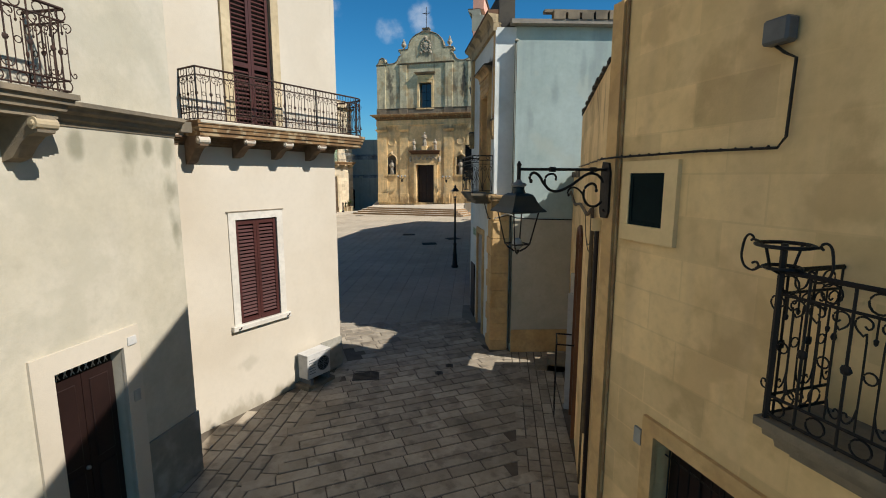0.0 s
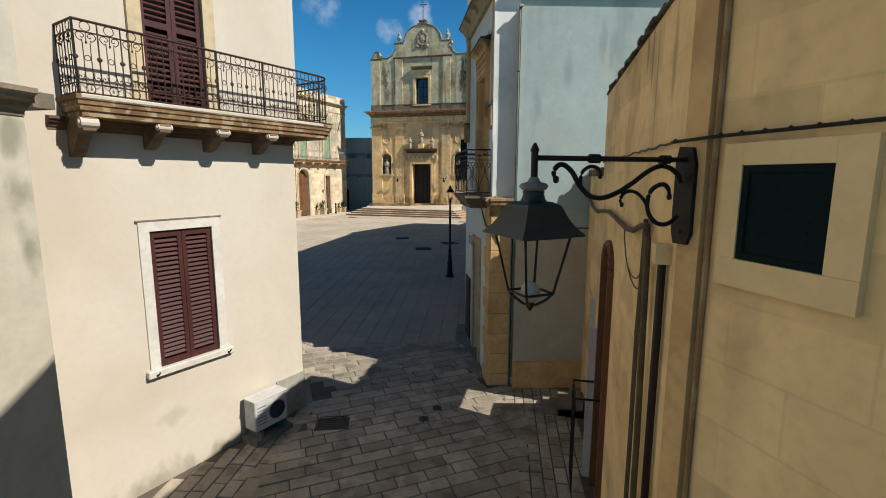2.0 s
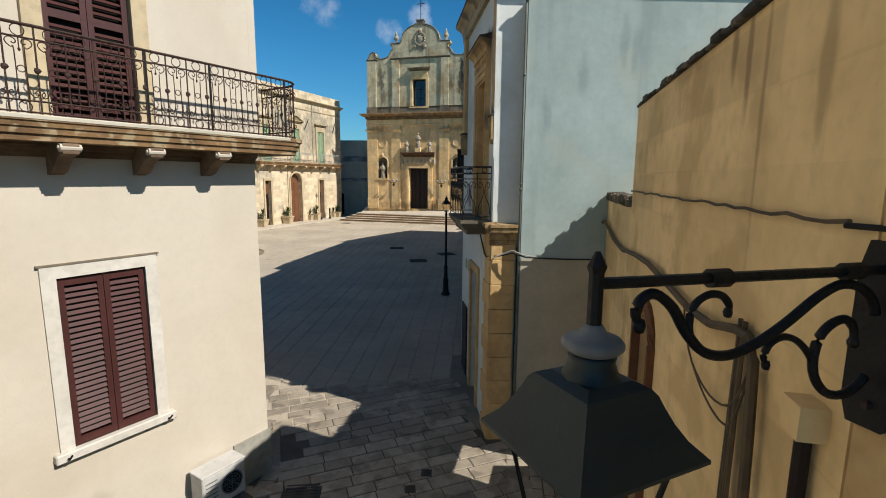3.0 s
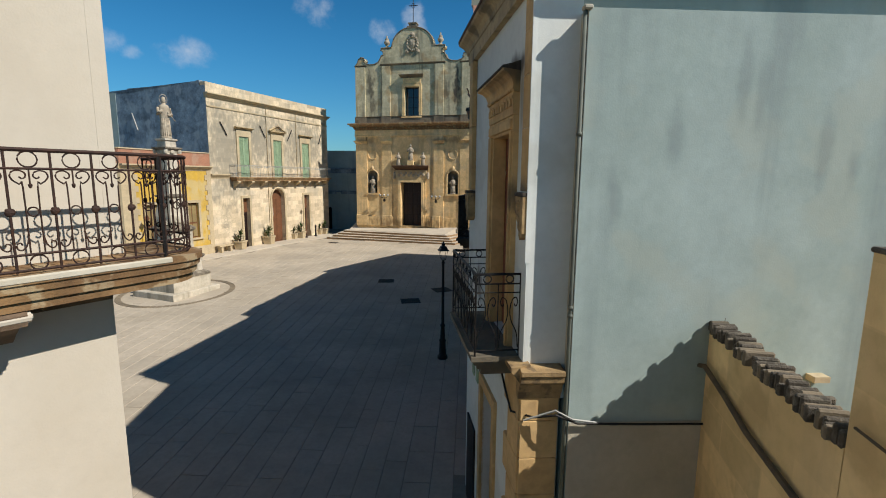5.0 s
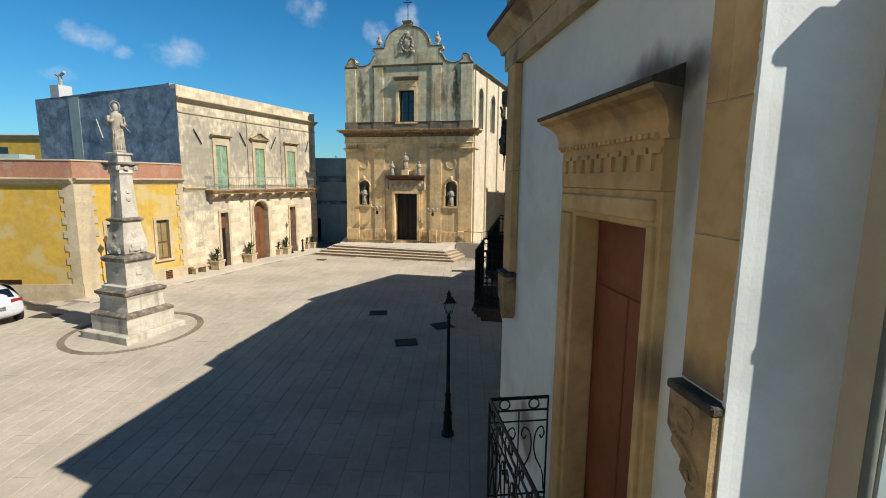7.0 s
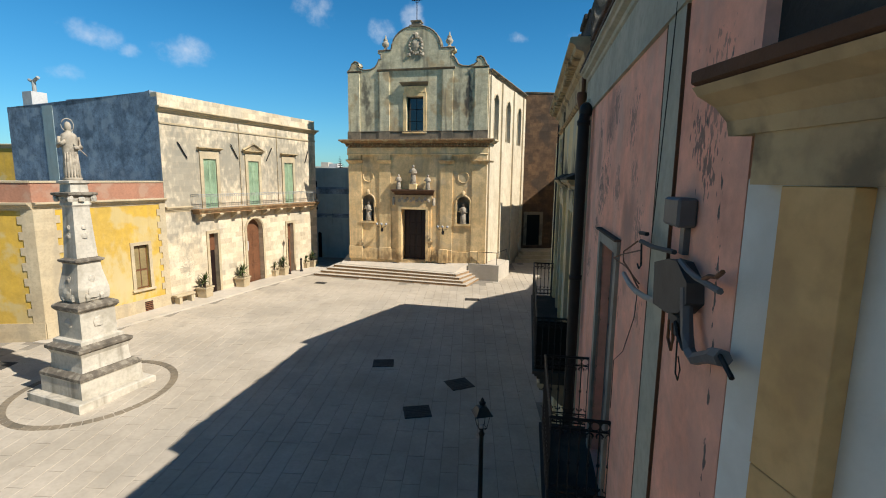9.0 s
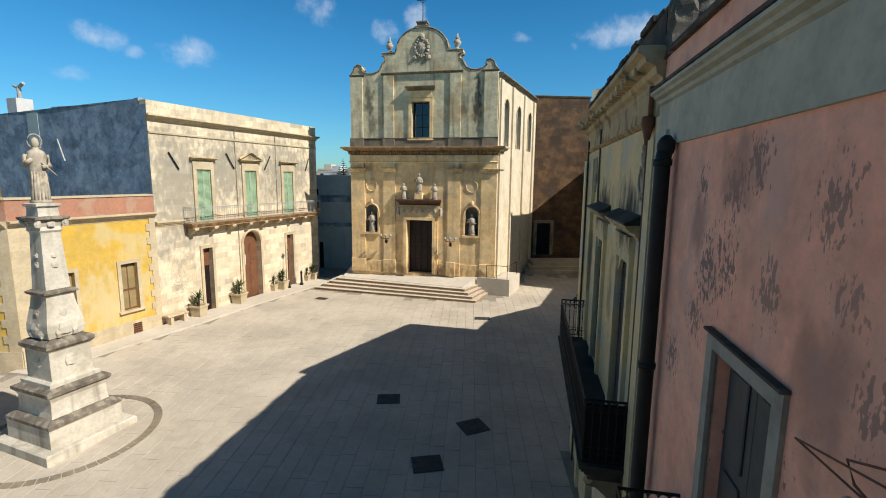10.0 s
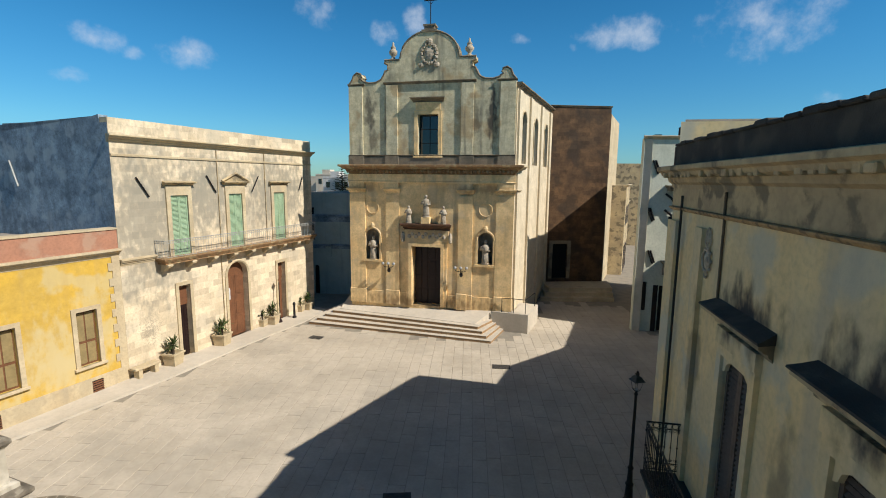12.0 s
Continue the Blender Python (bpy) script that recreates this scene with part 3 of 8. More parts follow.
    for h in holes:
        if len(h) > 4:
            arch_fill(bm, f, h[0], h[1], h[3] - h[4], h[3], 0, -thick)
    if any(len(h) > 4 for h in holes):
        bmesh.ops.remove_doubles(bm, verts=bm.verts[:], dist=1e-4)
    return bm


def arch_fill(bm, f, u0, u1, z0, z1, w0, w1, k=10):
    """The two spandrels over an arch from z0 up to z1, between the depths w0 and w1."""
    c, r = (u0 + u1) / 2, (u1 - u0) / 2
    pts = [(c + r * math.cos(math.pi * i / k), z0 + (z1 - z0) * math.sin(math.pi * i / k)) for i in range(k + 1)]
    for half, corner in ((pts[:k // 2 + 1], (u1, z1)), (pts[k // 2:], (u0, z1))):
        for (a0, b0), (a1, b1) in zip(half, half[1:]):
            fr = [bm.verts.new(f.p(u, w0, z)) for u, z in ((a0, b0), (a1, b1), corner)]
            bk = [bm.verts.new(f.p(u, w1, z)) for u, z in ((a0, b0), (a1, b1), corner)]
            bm.faces.new(fr)
            bm.faces.new(bk[::-1])
            bm.faces.new((fr[0], bk[0], bk[1], fr[1]))


def outline_prism(bm, f, pts, w0, w1):
    """A plate whose outline (u, z) stands in the wall's plane."""
    a = [bm.verts.new(f.p(u, w0, z)) for u, z in pts]
    b = [bm.verts.new(f.p(u, w1, z)) for u, z in pts]
    bm.faces.new(a)
    bm.faces.new(b[::-1])
    for i in range(len(pts)):
        j = (i + 1) % len(pts)
        bm.faces.new((a[i], a[j], b[j], b[i]))


def moulding(bm, f, u0, u1, profile, mitre=0.0):
    """A profile of (w, z) drawn along the wall; mitre: how far the ends run out with w."""
    a = [bm.verts.new(f.p(u0 - mitre * w, w, z)) for w, z in profile]
    b = [bm.verts.new(f.p(u1 + mitre * w, w, z)) for w, z in profile]
    k = len(profile)
    for i in range(k):
        j = (i + 1) % k
        bm.faces.new((a[i], b[i], b[j], a[j]))
    bm.faces.new(a[::-1])
    bm.faces.new(b)


def cornice(z, h, w, back=-0.05):
    """A classic cornice profile of height h and overhang w, its top at z."""
    return [(back, z - h), (0.06 * w, z - h), (0.10 * w, z - 0.82 * h), (0.30 * w, z - 0.72 * h), (0.36 * w, z - 0.52 * h), (0.70 * w, z - 0.42 * h), (0.78 * w, z - 0.28 * h), (w, z - 0.2 * h), (w, z - 0.03 * h), (0.9 * w, z), (back, z + 0.02)]


def tube(bm, pts, r, k=6, closed=False):
    pts = [Vector(p) for p in pts]
    rings = []
    n = len(pts)
    for i, p in enumerate(pts):
        a = pts[(i - 1) % n] if closed or i > 0 else p
        b = pts[(i + 1) % n] if closed or i < n - 1 else p
        t = (b - a).normalized()
        side = t.cross(Vector((0.13, 0.29, 1.0)) if abs(t.z) < 0.95 else Vector((1, 0.2, 0))).normalized()
        up = side.cross(t)
        rr = r[i] if isinstance(r, (list, tuple)) else r
        rings.append([bm.verts.new(p + (side * math.cos(2 * math.pi * j / k) + up * math.sin(2 * math.pi * j / k)) * rr) for j in range(k)])
    for i in range(n if closed else n - 1):
        A, B = rings[i], rings[(i + 1) % n]
        for j in range(k):
            bm.faces.new((A[j], A[(j + 1) % k], B[(j + 1) % k], B[j]))
    if not closed:
        bm.faces.new(rings[0][::-1])
        bm.faces.new(rings[-1])


def ring(bm, f, u, w, z, R, r, k=10, s=4, axis="w"):
    pts = []
    for i in range(k):
        a = 2 * math.pi * i / k
        du, dz = R * math.cos(a), R * math.sin(a)
        pts.append(f.p(u + du, w, z + dz) if axis == "w" else f.p(u, w + du, z + dz))
    tube(bm, pts, r, s, True)


def lathe(bm, centre, profile, k=12, square=False):
    """Turned shape of (radius, z) about an upright axis; square: four-sided."""
    k = 4 if square else k
    off = math.pi / 4 if square else 0
    rings = []
    for r, z in profile:
        rr = r * math.sqrt(2) if square else r
        rings.append([bm.verts.new((centre[0] + rr * math.cos(off + 2 * math.pi * j / k), centre[1] + rr * math.sin(off + 2 * math.pi * j / k), centre[2] + z)) for j in range(k)])
    for A, B in zip(rings, rings[1:]):
        for j in range(k):
            bm.faces.new((A[j], A[(j + 1) % k], B[(j + 1) % k], B[j]))
    bm.faces.new(rings[0][::-1])
    bm.faces.new(rings[-1])


def blob(bm, centre, radii, k=8, rough=0.15, seed=0):
    """A small uneven rounded lump."""
    rnd = random.Random(seed)
    c = Vector(centre)
    rows = []
    for i in range(1, k // 2):
        th = math.pi * i / (k // 2)
        rows.append([bm.verts.new(c + Vector((radii[0] * math.sin(th) * math.cos(2 * math.pi * j / k), radii[1] * math.sin(th) * math.sin(2 * math.pi * j / k), radii[2] * math.cos(th))) * (1 + rnd.uniform(-rough, rough))) for j in range(k)])
    top, bot = bm.verts.new(c + Vector((0, 0, radii[2]))), bm.verts.new(c - Vector((0, 0, radii[2])))
    for j in range(k):
        bm.faces.new((top, rows[0][j], rows[0][(j + 1) % k]))
        bm.faces.new((bot, rows[-1][(j + 1) % k], rows[-1][j]))
        for A, B in zip(rows, rows[1:]):
            bm.faces.new((A[j], A[(j + 1) % k], B[(j + 1) % k], B[j]))


def shutter_pair(f, parent, u0, u1, z0, z1, w, mat, slats=18, mid=None, back=None):
    """Two louvred leaves with stiles, rails and slats."""
    half = (u1 - u0) / 2
    st = 0.055
    bm = bmesh.new()
    fbox(bm, f, 0, half - st * 2 - 0.004, -0.006, 0.006, -0.022, 0.022)
    bmesh.ops.rotate(bm, cent=f.p(0, 0, 0), matrix=Matrix.Rotation(radians(-38), 3, f.d), verts=bm.verts)
    bmesh.ops.translate(bm, vec=-f.p(0, 0, 0), verts=bm.verts)
    slat_mesh = mesh_of("slat", bm, mat)
    for k in (0, 1):
        a, b = u0 + k * half + 0.003, u0 + (k + 1) * half - 0.003
        bm = bmesh.new()
        for s0, s1 in ((a, a + st), (b - st, b)):
            fbox(bm, f, s0, s1, w - 0.02, w + 0.02, z0, z1)
        rails = [z0, z1 - 0.08] + ([mid] if mid else [])
        for r in rails:
            fbox(bm, f, a + st, b - st, w - 0.018, w + 0.018, r, r + 0.08)
        leaf = part("shutter", bm, mat, parent)
        n = slats
        for i in range(n):
            z = z0 + 0.1 + (z1 - z0 - 0.2) * (i + 0.5) / n
            if mid and mid - 0.02 < z < mid + 0.1:
                continue
            piece("slat", slat_mesh, Matrix.Translation(f.p(a + st + 0.002, w, z)), leaf)
    # unless back is given, a black sheet imitates the unlit room behind the slats
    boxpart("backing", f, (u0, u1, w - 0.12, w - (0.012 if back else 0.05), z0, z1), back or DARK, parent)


def surround(f, parent, u0, u1, z0, z1, band, mat, w=0.05, sill=True, name="surround", bottom=True):
    """A raised frame round an opening."""
    bm = bmesh.new()
    fbox(bm, f, u0 - band, u0, -0.02, w, z0, z1 + band)
    fbox(bm, f, u1, u1 + band, -0.02, w, z0, z1 + band)
    fbox(bm, f, u0, u1, -0.02, w, z1, z1 + band)
    ob = part(name, bm, mat, parent)
    if sill:
        boxpart("sill", f, (u0 - band - 0.06, u1 + band + 0.06, -0.05, w + 0.06, z0 - 0.1, z0), mat, parent, bevel=0.012)
    return ob


def leaf_door(f, parent, u0, u1, z0, z1, w, mat, leaves=2, panels=3):
    """A panelled door of one or two leaves."""
    for k in range(leaves):
        a = u0 + (u1 - u0) * k / leaves + 0.004
        b = u0 + (u1 - u0) * (k + 1) / leaves - 0.004
        bm = bmesh.new()
        fbox(bm, f, a, b, w - 0.05, w, z0, z1)
        for i in range(panels):
            p0 = z0 + 0.1 + (z1 - z0 - 0.1) * i / panels
            p1 = z0 + (z1 - z0 - 0.1) * (i + 1) / panels
            fbox(bm, f, a + 0.08, b - 0.08, w, w + 0.018, p0, p1, bevel=0.008)
        part("door_leaf", bm, mat, parent)


def railing(f, parent, path, z0, z1, mat, step=0.11, style="scroll", posts=True):
    """An iron balustrade along a path of (u, w) points: rails, balusters each an object, scrolls."""
    bm = bmesh.new()
    for z, r in ((z1, 0.016), (z0 + 0.04, 0.011)) + (((z1 - 0.10, 0.009), (z0 + 0.16, 0.009)) if style == "scroll" else ((z1 - 0.12, 0.008),)):
        tube(bm, [f.p(u, w, z) for u, w in path], r, 5)
    part("handrail", bm, mat, parent)
    h = z1 - z0
    bar = Frame((0, 0), (1, 0))
    bm = bmesh.new()
    tube(bm, [(0, 0, 0), (0, 0, h)], 0.0075, 4)
    if style == "scroll":
        blob(bm, (0, 0, h * 0.52), (0.017, 0.017, 0.02), 6)
    bar_mesh = mesh_of("baluster", bm, mat)
    ornaments = []

    def ornament(name, draw):
        bm = bmesh.new()
        draw(bm)
        ornaments.append((name, mesh_of(name, bm, mat)))

    if style == "scroll":
        ornament("ring", lambda bm: ring(bm, bar, 0, 0, h - 0.05, 0.042, 0.0055, 9, 4))
        ornament("ring", lambda bm: ring(bm, bar, 0, 0, 0.10, 0.045, 0.0055, 9, 4))
        for s in (-1, 1):
            ornament("scroll", lambda bm: tube(bm, [(s * (0.008 + 0.030 * (1 - math.cos(a))), 0, h - 0.15 + 0.034 * math.sin(a)) for a in (0, 0.6, 1.3, 2.0, 2.8, 3.6)], 0.005, 4))
            ornament("scroll", lambda bm: tube(bm, [(s * (0.01 + 0.028 * (1 - math.cos(a))), 0, 0.235 - 0.034 * math.sin(a)) for a in (0, 0.7, 1.5, 2.3, 3.2)], 0.005, 4))
    else:
        ornament("ring", lambda bm: ring(bm, bar, 0, 0, h - 0.06, 0.05, 0.006, 9, 4))
    for (ua, wa), (ub, wb) in zip(path, path[1:]):
        d = math.hypot(ub - ua, wb - wa)
        n = max(1, round(d / step))
        ang = math.atan2(*(f.p(ub, wb, 0) - f.p(ua, wa, 0)).yx)
        for k in range(n + 1 if (ub, wb) == path[-1] else n):
            u, w = ua + (ub - ua) * k / n, wa + (wb - wa) * k / n
            piece("baluster", bar_mesh, Matrix.Translation(f.p(u, w, z0)) @ Matrix.Rotation(ang, 4, "Z"), parent)
            if k < n:
                u, w = ua + (ub - ua) * (k + 0.5) / n, wa + (wb - wa) * (k + 0.5) / n
                for name, me in ornaments:
                    piece(name, me, Matrix.Translation(f.p(u, w, z0)) @ Matrix.Rotation(ang, 4, "Z"), parent)


def smooth_curve(pts, n=4):
    """Points of a soft curve through the given (u, z) points."""
    out = []
    for k in range(len(pts) - 1):
        p0, p1, p2, p3 = pts[max(k - 1, 0)], pts[k], pts[k + 1], pts[min(k + 2, len(pts) - 1)]
        for i in range(n):
            t = i / n
            out.append(tuple(0.5 * (2 * b + (c - a) * t + (2 * a - 5 * b + 4 * c - d) * t * t + (3 * b - a - 3 * c + d) * t ** 3) for a, b, c, d in zip(p0, p1, p2, p3)))
    return out + [pts[-1]]


def lyre_railing(f, parent, path, z0, z1, mat, bay=0.225):
    """An ornate iron balustrade: ringed top and bottom bands, lyre scrolls, rosettes on the posts."""
    h = z1 - z0
    for z, r in ((z1, 0.015), (z0 + 0.85 * h, 0.009), (z0 + 0.15 * h, 0.009), (z0 + 0.015, 0.009)):
        bm = bmesh.new()
        tube(bm, [f.p(u, w, z) for u, w in path], r, 6)
        part("handrail" if z == z1 else "rail", bm, mat, parent)
    flat = Frame((0, 0), (1, 0))
    bm = bmesh.new()
    tube(bm, [(0, 0, 0), (0, 0, h)], 0.0075, 6)
    blob(bm, (0, 0, 0.5 * h), (0.028, 0.014, 0.028), 8, 0.12, 5)
    post_mesh = mesh_of("baluster", bm, mat)
    ornaments = []

    def ornament(name, draw):
        bm = bmesh.new()
        draw(bm)
        ornaments.append((name, mesh_of(name, bm, mat)))

    for z, R, r in ((0.925, 0.048, 0.0055), (0.5, 0.028, 0.005), (0.08, 0.046, 0.0055)):
        ornament("ring", lambda bm: ring(bm, flat, 0, 0, z * h, R, r, 14, 4))
    ornament("drop", lambda bm: lathe(bm, (0, 0, 0), [(0.005, 0.85 * h), (0.005, 0.73 * h), (0.012, 0.72 * h), (0.009, 0.70 * h), (0.003, 0.69 * h)][::-1], 6))
    for q in (-1, 1):
        ornament("lyre", lambda bm: tube(bm, [(q * a, 0, b * h) for a, b in smooth_curve(((0.036, 0.15), (0.036, 0.70), (0.052, 0.725), (0.080, 0.755), (0.092, 0.79), (0.080, 0.825), (0.05, 0.835), (0.022, 0.815), (0.020, 0.785), (0.036, 0.77), (0.05, 0.785)), 3)], 0.005, 5))
        ornament("scroll", lambda bm: tube(bm, [(q * a, 0, b * h) for a, b in smooth_curve(((0.036, 0.30), (0.05, 0.225), (0.075, 0.19), (0.096, 0.205), (0.096, 0.24), (0.078, 0.25), (0.072, 0.23)), 3)], 0.005, 5))
    world_pts = [f.p(u, w, z0) for u, w in path]
    runs = [0.0]
    for a, b in zip(world_pts, world_pts[1:]):
        runs.append(runs[-1] + (b - a).length)
    n = max(2, round(runs[-1] / bay))

    def at(d):
        for k in range(len(runs) - 1):
            if d <= runs[k + 1] + 1e-6:
                a, b = world_pts[k], world_pts[k + 1]
                turn = math.atan2(b.y - a.y, b.x - a.x)
                return Matrix.Translation(a.lerp(b, (d - runs[k]) / (runs[k + 1] - runs[k]))) @ Matrix.Rotation(turn, 4, "Z")

    for k in range(n + 1):
        piece("baluster", post_mesh, at(runs[-1] * k / n), parent)
        if k < n:
            for name, me in ornaments:
                piece(name, me, at(runs[-1] * (k + 0.5) / n), parent)


def panel_railing(f, parent, path, z0, z1, mat, bay=0.23):
    """A sparse iron balustrade: three upper rails with single rings between, S-scrolls and thin uprights below."""
    h = z1 - z0
    for z, r in ((z1, 0.014), (z1 - 0.10, 0.009), (z1 - 0.19, 0.007), (z0 + 0.06, 0.009)):
        bm = bmesh.new()
        tube(bm, [f.p(u, w, z) for u, w in path], r, 6)
        part("handrail" if z == z1 else "rail", bm, mat, parent)
    flat = Frame((0, 0), (1, 0))
    bm = bmesh.new()
    tube(bm, [(0, 0, 0), (0, 0, h)], 0.011, 6)
    post_mesh = mesh_of("post", bm, mat)
    bm = bmesh.new()
    tube(bm, [(0, 0, 0.06), (0, 0, h - 0.10)], 0.006, 5)
    bar_mesh = mesh_of("baluster", bm, mat)
    bm = bmesh.new()
    ring(bm, flat, 0, 0, h - 0.05, 0.040, 0.007, 14, 5)
    ring_mesh = mesh_of("ring", bm, mat)
    scrolls = []
    for q in (-1, 1):
        bm = bmesh.new()
        tube(bm, [(q * a, 0, b * h) for a, b in smooth_curve(((0.10, 0.10), (0.085, 0.28), (0.03, 0.42), (0.01, 0.55), (0.03, 0.68), (0.07, 0.72), (0.09, 0.66), (0.07, 0.61), (0.055, 0.64)), 4)], 0.006, 5)
        scrolls.append(mesh_of("scroll", bm, mat))
    for u, w in path:
        piece("post", post_mesh, Matrix.Translation(f.p(u, w, z0)), parent)
    for (ua, wa), (ub, wb) in zip(path, path[1:]):
        n = max(1, round(math.hypot(ub - ua, wb - wa) / bay))
        turn = Matrix.Rotation(math.atan2(*(f.p(ub, wb, 0) - f.p(ua, wa, 0)).yx), 4, "Z")
        for k in range(n):
            m = Matrix.Translation(f.p(ua + (ub - ua) * (k + 0.5) / n, wa + (wb - wa) * (k + 0.5) / n, z0)) @ turn
            piece("ring", ring_mesh, m, parent)
            for me in scrolls:
                piece("scroll", me, m, parent)
            if k:
                piece("baluster", bar_mesh, Matrix.Translation(f.p(ua + (ub - ua) * k / n, wa + (wb - wa) * k / n, z0)), parent)


def balcony_slab(f, parent, u0, u1, w, z0, z1, mat, rounded=0.0, taper=1.0):
    """A stone balcony floor with a moulded edge, one solid."""
    bm = bmesh.new()
    rims = []
    for inset, z in ((0.0, z1), (0.0, z1 - 0.05), (0.03, z1 - 0.055), (0.035, z1 - 0.10), (0.07, z1 - 0.105), (0.08, z1 - 0.16), (0.13, z1 - 0.165), (0.13, z0)):
        inset *= taper
        pts = [(u0 + inset, 0), (u0 + inset, w - inset)]
        if rounded:
            for k in range(7):
                t = math.pi / 2 * k / 6
                pts.append((u1 - inset - rounded + rounded * math.sin(t), w - inset - rounded + rounded * math.cos(t)))
            pts.append((u1 - inset, -0.55))
        else:
            pts += [(u1 - inset, w - inset), (u1 - inset, 0)]
        rims.append([bm.verts.new(f.p(u, ww, z)) for u, ww in pts])
    n = len(rims[0])
    for A, B in zip(rims, rims[1:]):
        for k in range(n):
            bm.faces.new((A[k], A[(k + 1) % n], B[(k + 1) % n], B[k]))
    bm.faces.new(rims[0])
    bm.faces.new(rims[-1][::-1])
    bmesh.ops.recalc_face_normals(bm, faces=bm.faces[:])
    return part("balcony_slab", bm, mat, parent)


def console(f, parent, u, w, z, width, height, mat):
    """A scrolled stone bracket under a balcony."""
    bm = bmesh.new()
    pts = [(0, z), (w, z), (w + 0.01, z - 0.10 * height), (w * 0.98, z - 0.35 * height), (w * 0.72, z - 0.42 * height), (w * 0.5, z - 0.62 * height), (w * 0.28, z - 0.9 * height), (0.0, z - height)]
    a = [bm.verts.new(f.p(u - width / 2, ww, zz)) for ww, zz in pts]
    b = [bm.verts.new(f.p(u + width / 2, ww, zz)) for ww, zz in pts]
    bm.faces.new(a)
    bm.faces.new(b[::-1])
    for i in range(len(pts)):
        j = (i + 1) % len(pts)
        bm.faces.new((a[i], a[j], b[j], b[i]))
    ob = part("console", bm, mat, parent)
    bm = bmesh.new()
    pr = 0.16 * height
    tube(bm, [f.p(u - width / 2 - 0.02, w - 0.03, z - pr), f.p(u + width / 2 + 0.02, w - 0.03, z - pr)], pr * 0.85, 12)
    for q in (-1, 1):
        tube(bm, [f.p(u + q * (width / 2 + 0.018), w - 0.03, z - pr), f.p(u + q * (width / 2 + 0.034), w - 0.03, z - pr)], [pr * 0.5, pr * 0.3], 10)
    part("scroll_roll", bm, CREAM if mat is CONSOLESTONE else LECCE, ob, "worn pale scroll")
    return ob


def plan_body(name, parent, poly, z0, z1, mat):
    ob = part(name, prism(poly, z0, z1), mat, parent)
    if name in ("rear_wall", "upper_storey", "nave_body", "transept_body"):
        cx, cy = sum(p[0] for p in poly) / len(poly), sum(p[1] for p in poly) / len(poly)
        part("roof", prism([(cx + (x - cx) * 0.985, cy + (y - cy) * 0.985) for x, y in poly], z1 + 0.002, z1 + 0.05), ROOF, parent)
    return ob


# ---- ground ----
bm = bmesh.new()
ys = [-30, -8, 0, 4, 7, 10, 13, 16, 20, 24, 28, 31, 36, 46, 60, 90, 200, 900, 3000]
xs = [-3000, -600, -120, -40, -25, -12, -6, -2, 2, 6, 20, 120, 600, 3000]
grid = [[bm.verts.new((x, y, ground_z(y))) for x in xs] for y in ys]
for r0, r1 in zip(grid, grid[1:]):
    for k in range(len(xs) - 1):
        bm.faces.new((r0[k], r0[k + 1], r1[k + 1], r1[k]))
ground = tagged(part("ground", bm, MORTAR), "pale stone paving of the street and square", "ground", kind="structure")

# ---- street, near end: cream corner house ----
FA = Frame((-4.62, 5.58), (-3.39, 8.64))
house_a = thing("corner_house", "cream plastered corner house with maroon shutters and an iron balcony", "house", at=Matrix.Translation((-5.5, 8, -0.8)))
LA = FA.length
part("wall", wallmesh(FA, -0.9, LA, -1.2, 9.6, [(0.93, 1.77, 0.80, 2.64), (1.05, 1.84, 4.2, 6.95)]), CREAM, house_a)
boxpart("upper_corner", FA, (LA + 0.001, LA + 0.11, -0.42, 0.0, 4.201, 9.58), CREAM, house_a)
plan_body("rear_wall", house_a, [FA.xy(-0.9, -0.405), FA.xy(LA - 0.002, -0.405), (-9.6, 11.0), (-10.4, 5.0)], -1.2, 9.58, CREAM)
# grey band at the wall's foot imitates the shade between unit and corner
boxpart("plinth", FA, (2.72, LA + 0.02, 0.0, 0.03, -1.1, -0.10), PLINTH, house_a)
surround(FA, house_a, 0.93, 1.77, 0.80, 2.64, 0.13, CREAMPAINT, 0.022)
# relief shadow along the surround's top, drawn as a dark strip
boxpart("surround_lip", FA, (0.775, 1.925, 0.0, 0.03, 2.772, 2.79), LECCE_DARK, house_a, "dark strip drawing the thin shadow line over the surround")
shutter_pair(FA, house_a, 0.94, 1.76, 0.80, 2.63, -0.03, MAROON, 26)
surround(FA, house_a, 1.05, 1.84, 4.2, 6.95, 0.16, LECCE, 0.05, sill=False)
shutter_pair(FA, house_a, 1.06, 1.83, 4.22, 6.94, -0.04, MAROON, 36, mid=5.2)
bm = bmesh.new()
for uu in (0.84, 1.86):
    tube(bm, [FA.p(uu, 0.03, 0.74), FA.p(uu, 0.11, 0.74), FA.p(uu + 0.02, 0.13, 0.78)], 0.012, 5)
part("shutter_hook", bm, IRON, house_a)
balcony_slab(FA, house_a, 0.12, 3.90, 0.51, 3.98, 4.2, BALCONYSTONE, 0.35, 0.45)
# paler strip: sunlight on the slab's upper edge put into the colour
boxpart("slab_edge", FA, (0.16, 3.52, 0.49, 0.516, 4.155, 4.204), CREAM_OLD, house_a, "pale strip painting the sunlit top edge of the slab", bevel=0.01)
# console brown already includes the shadow of the slab above
for uu in (0.24, 1.03, 1.80, 2.58):
    console(FA, house_a, uu, 0.44, 3.98, 0.13, 0.30 if uu > 0.5 else 0.42, CONSOLESTONE)
bm = bmesh.new()
moulding(bm, FA, 0.0, LA, cornice(3.99, 0.14, 0.10))
part("under_moulding", bm, CONSOLESTONE, house_a)
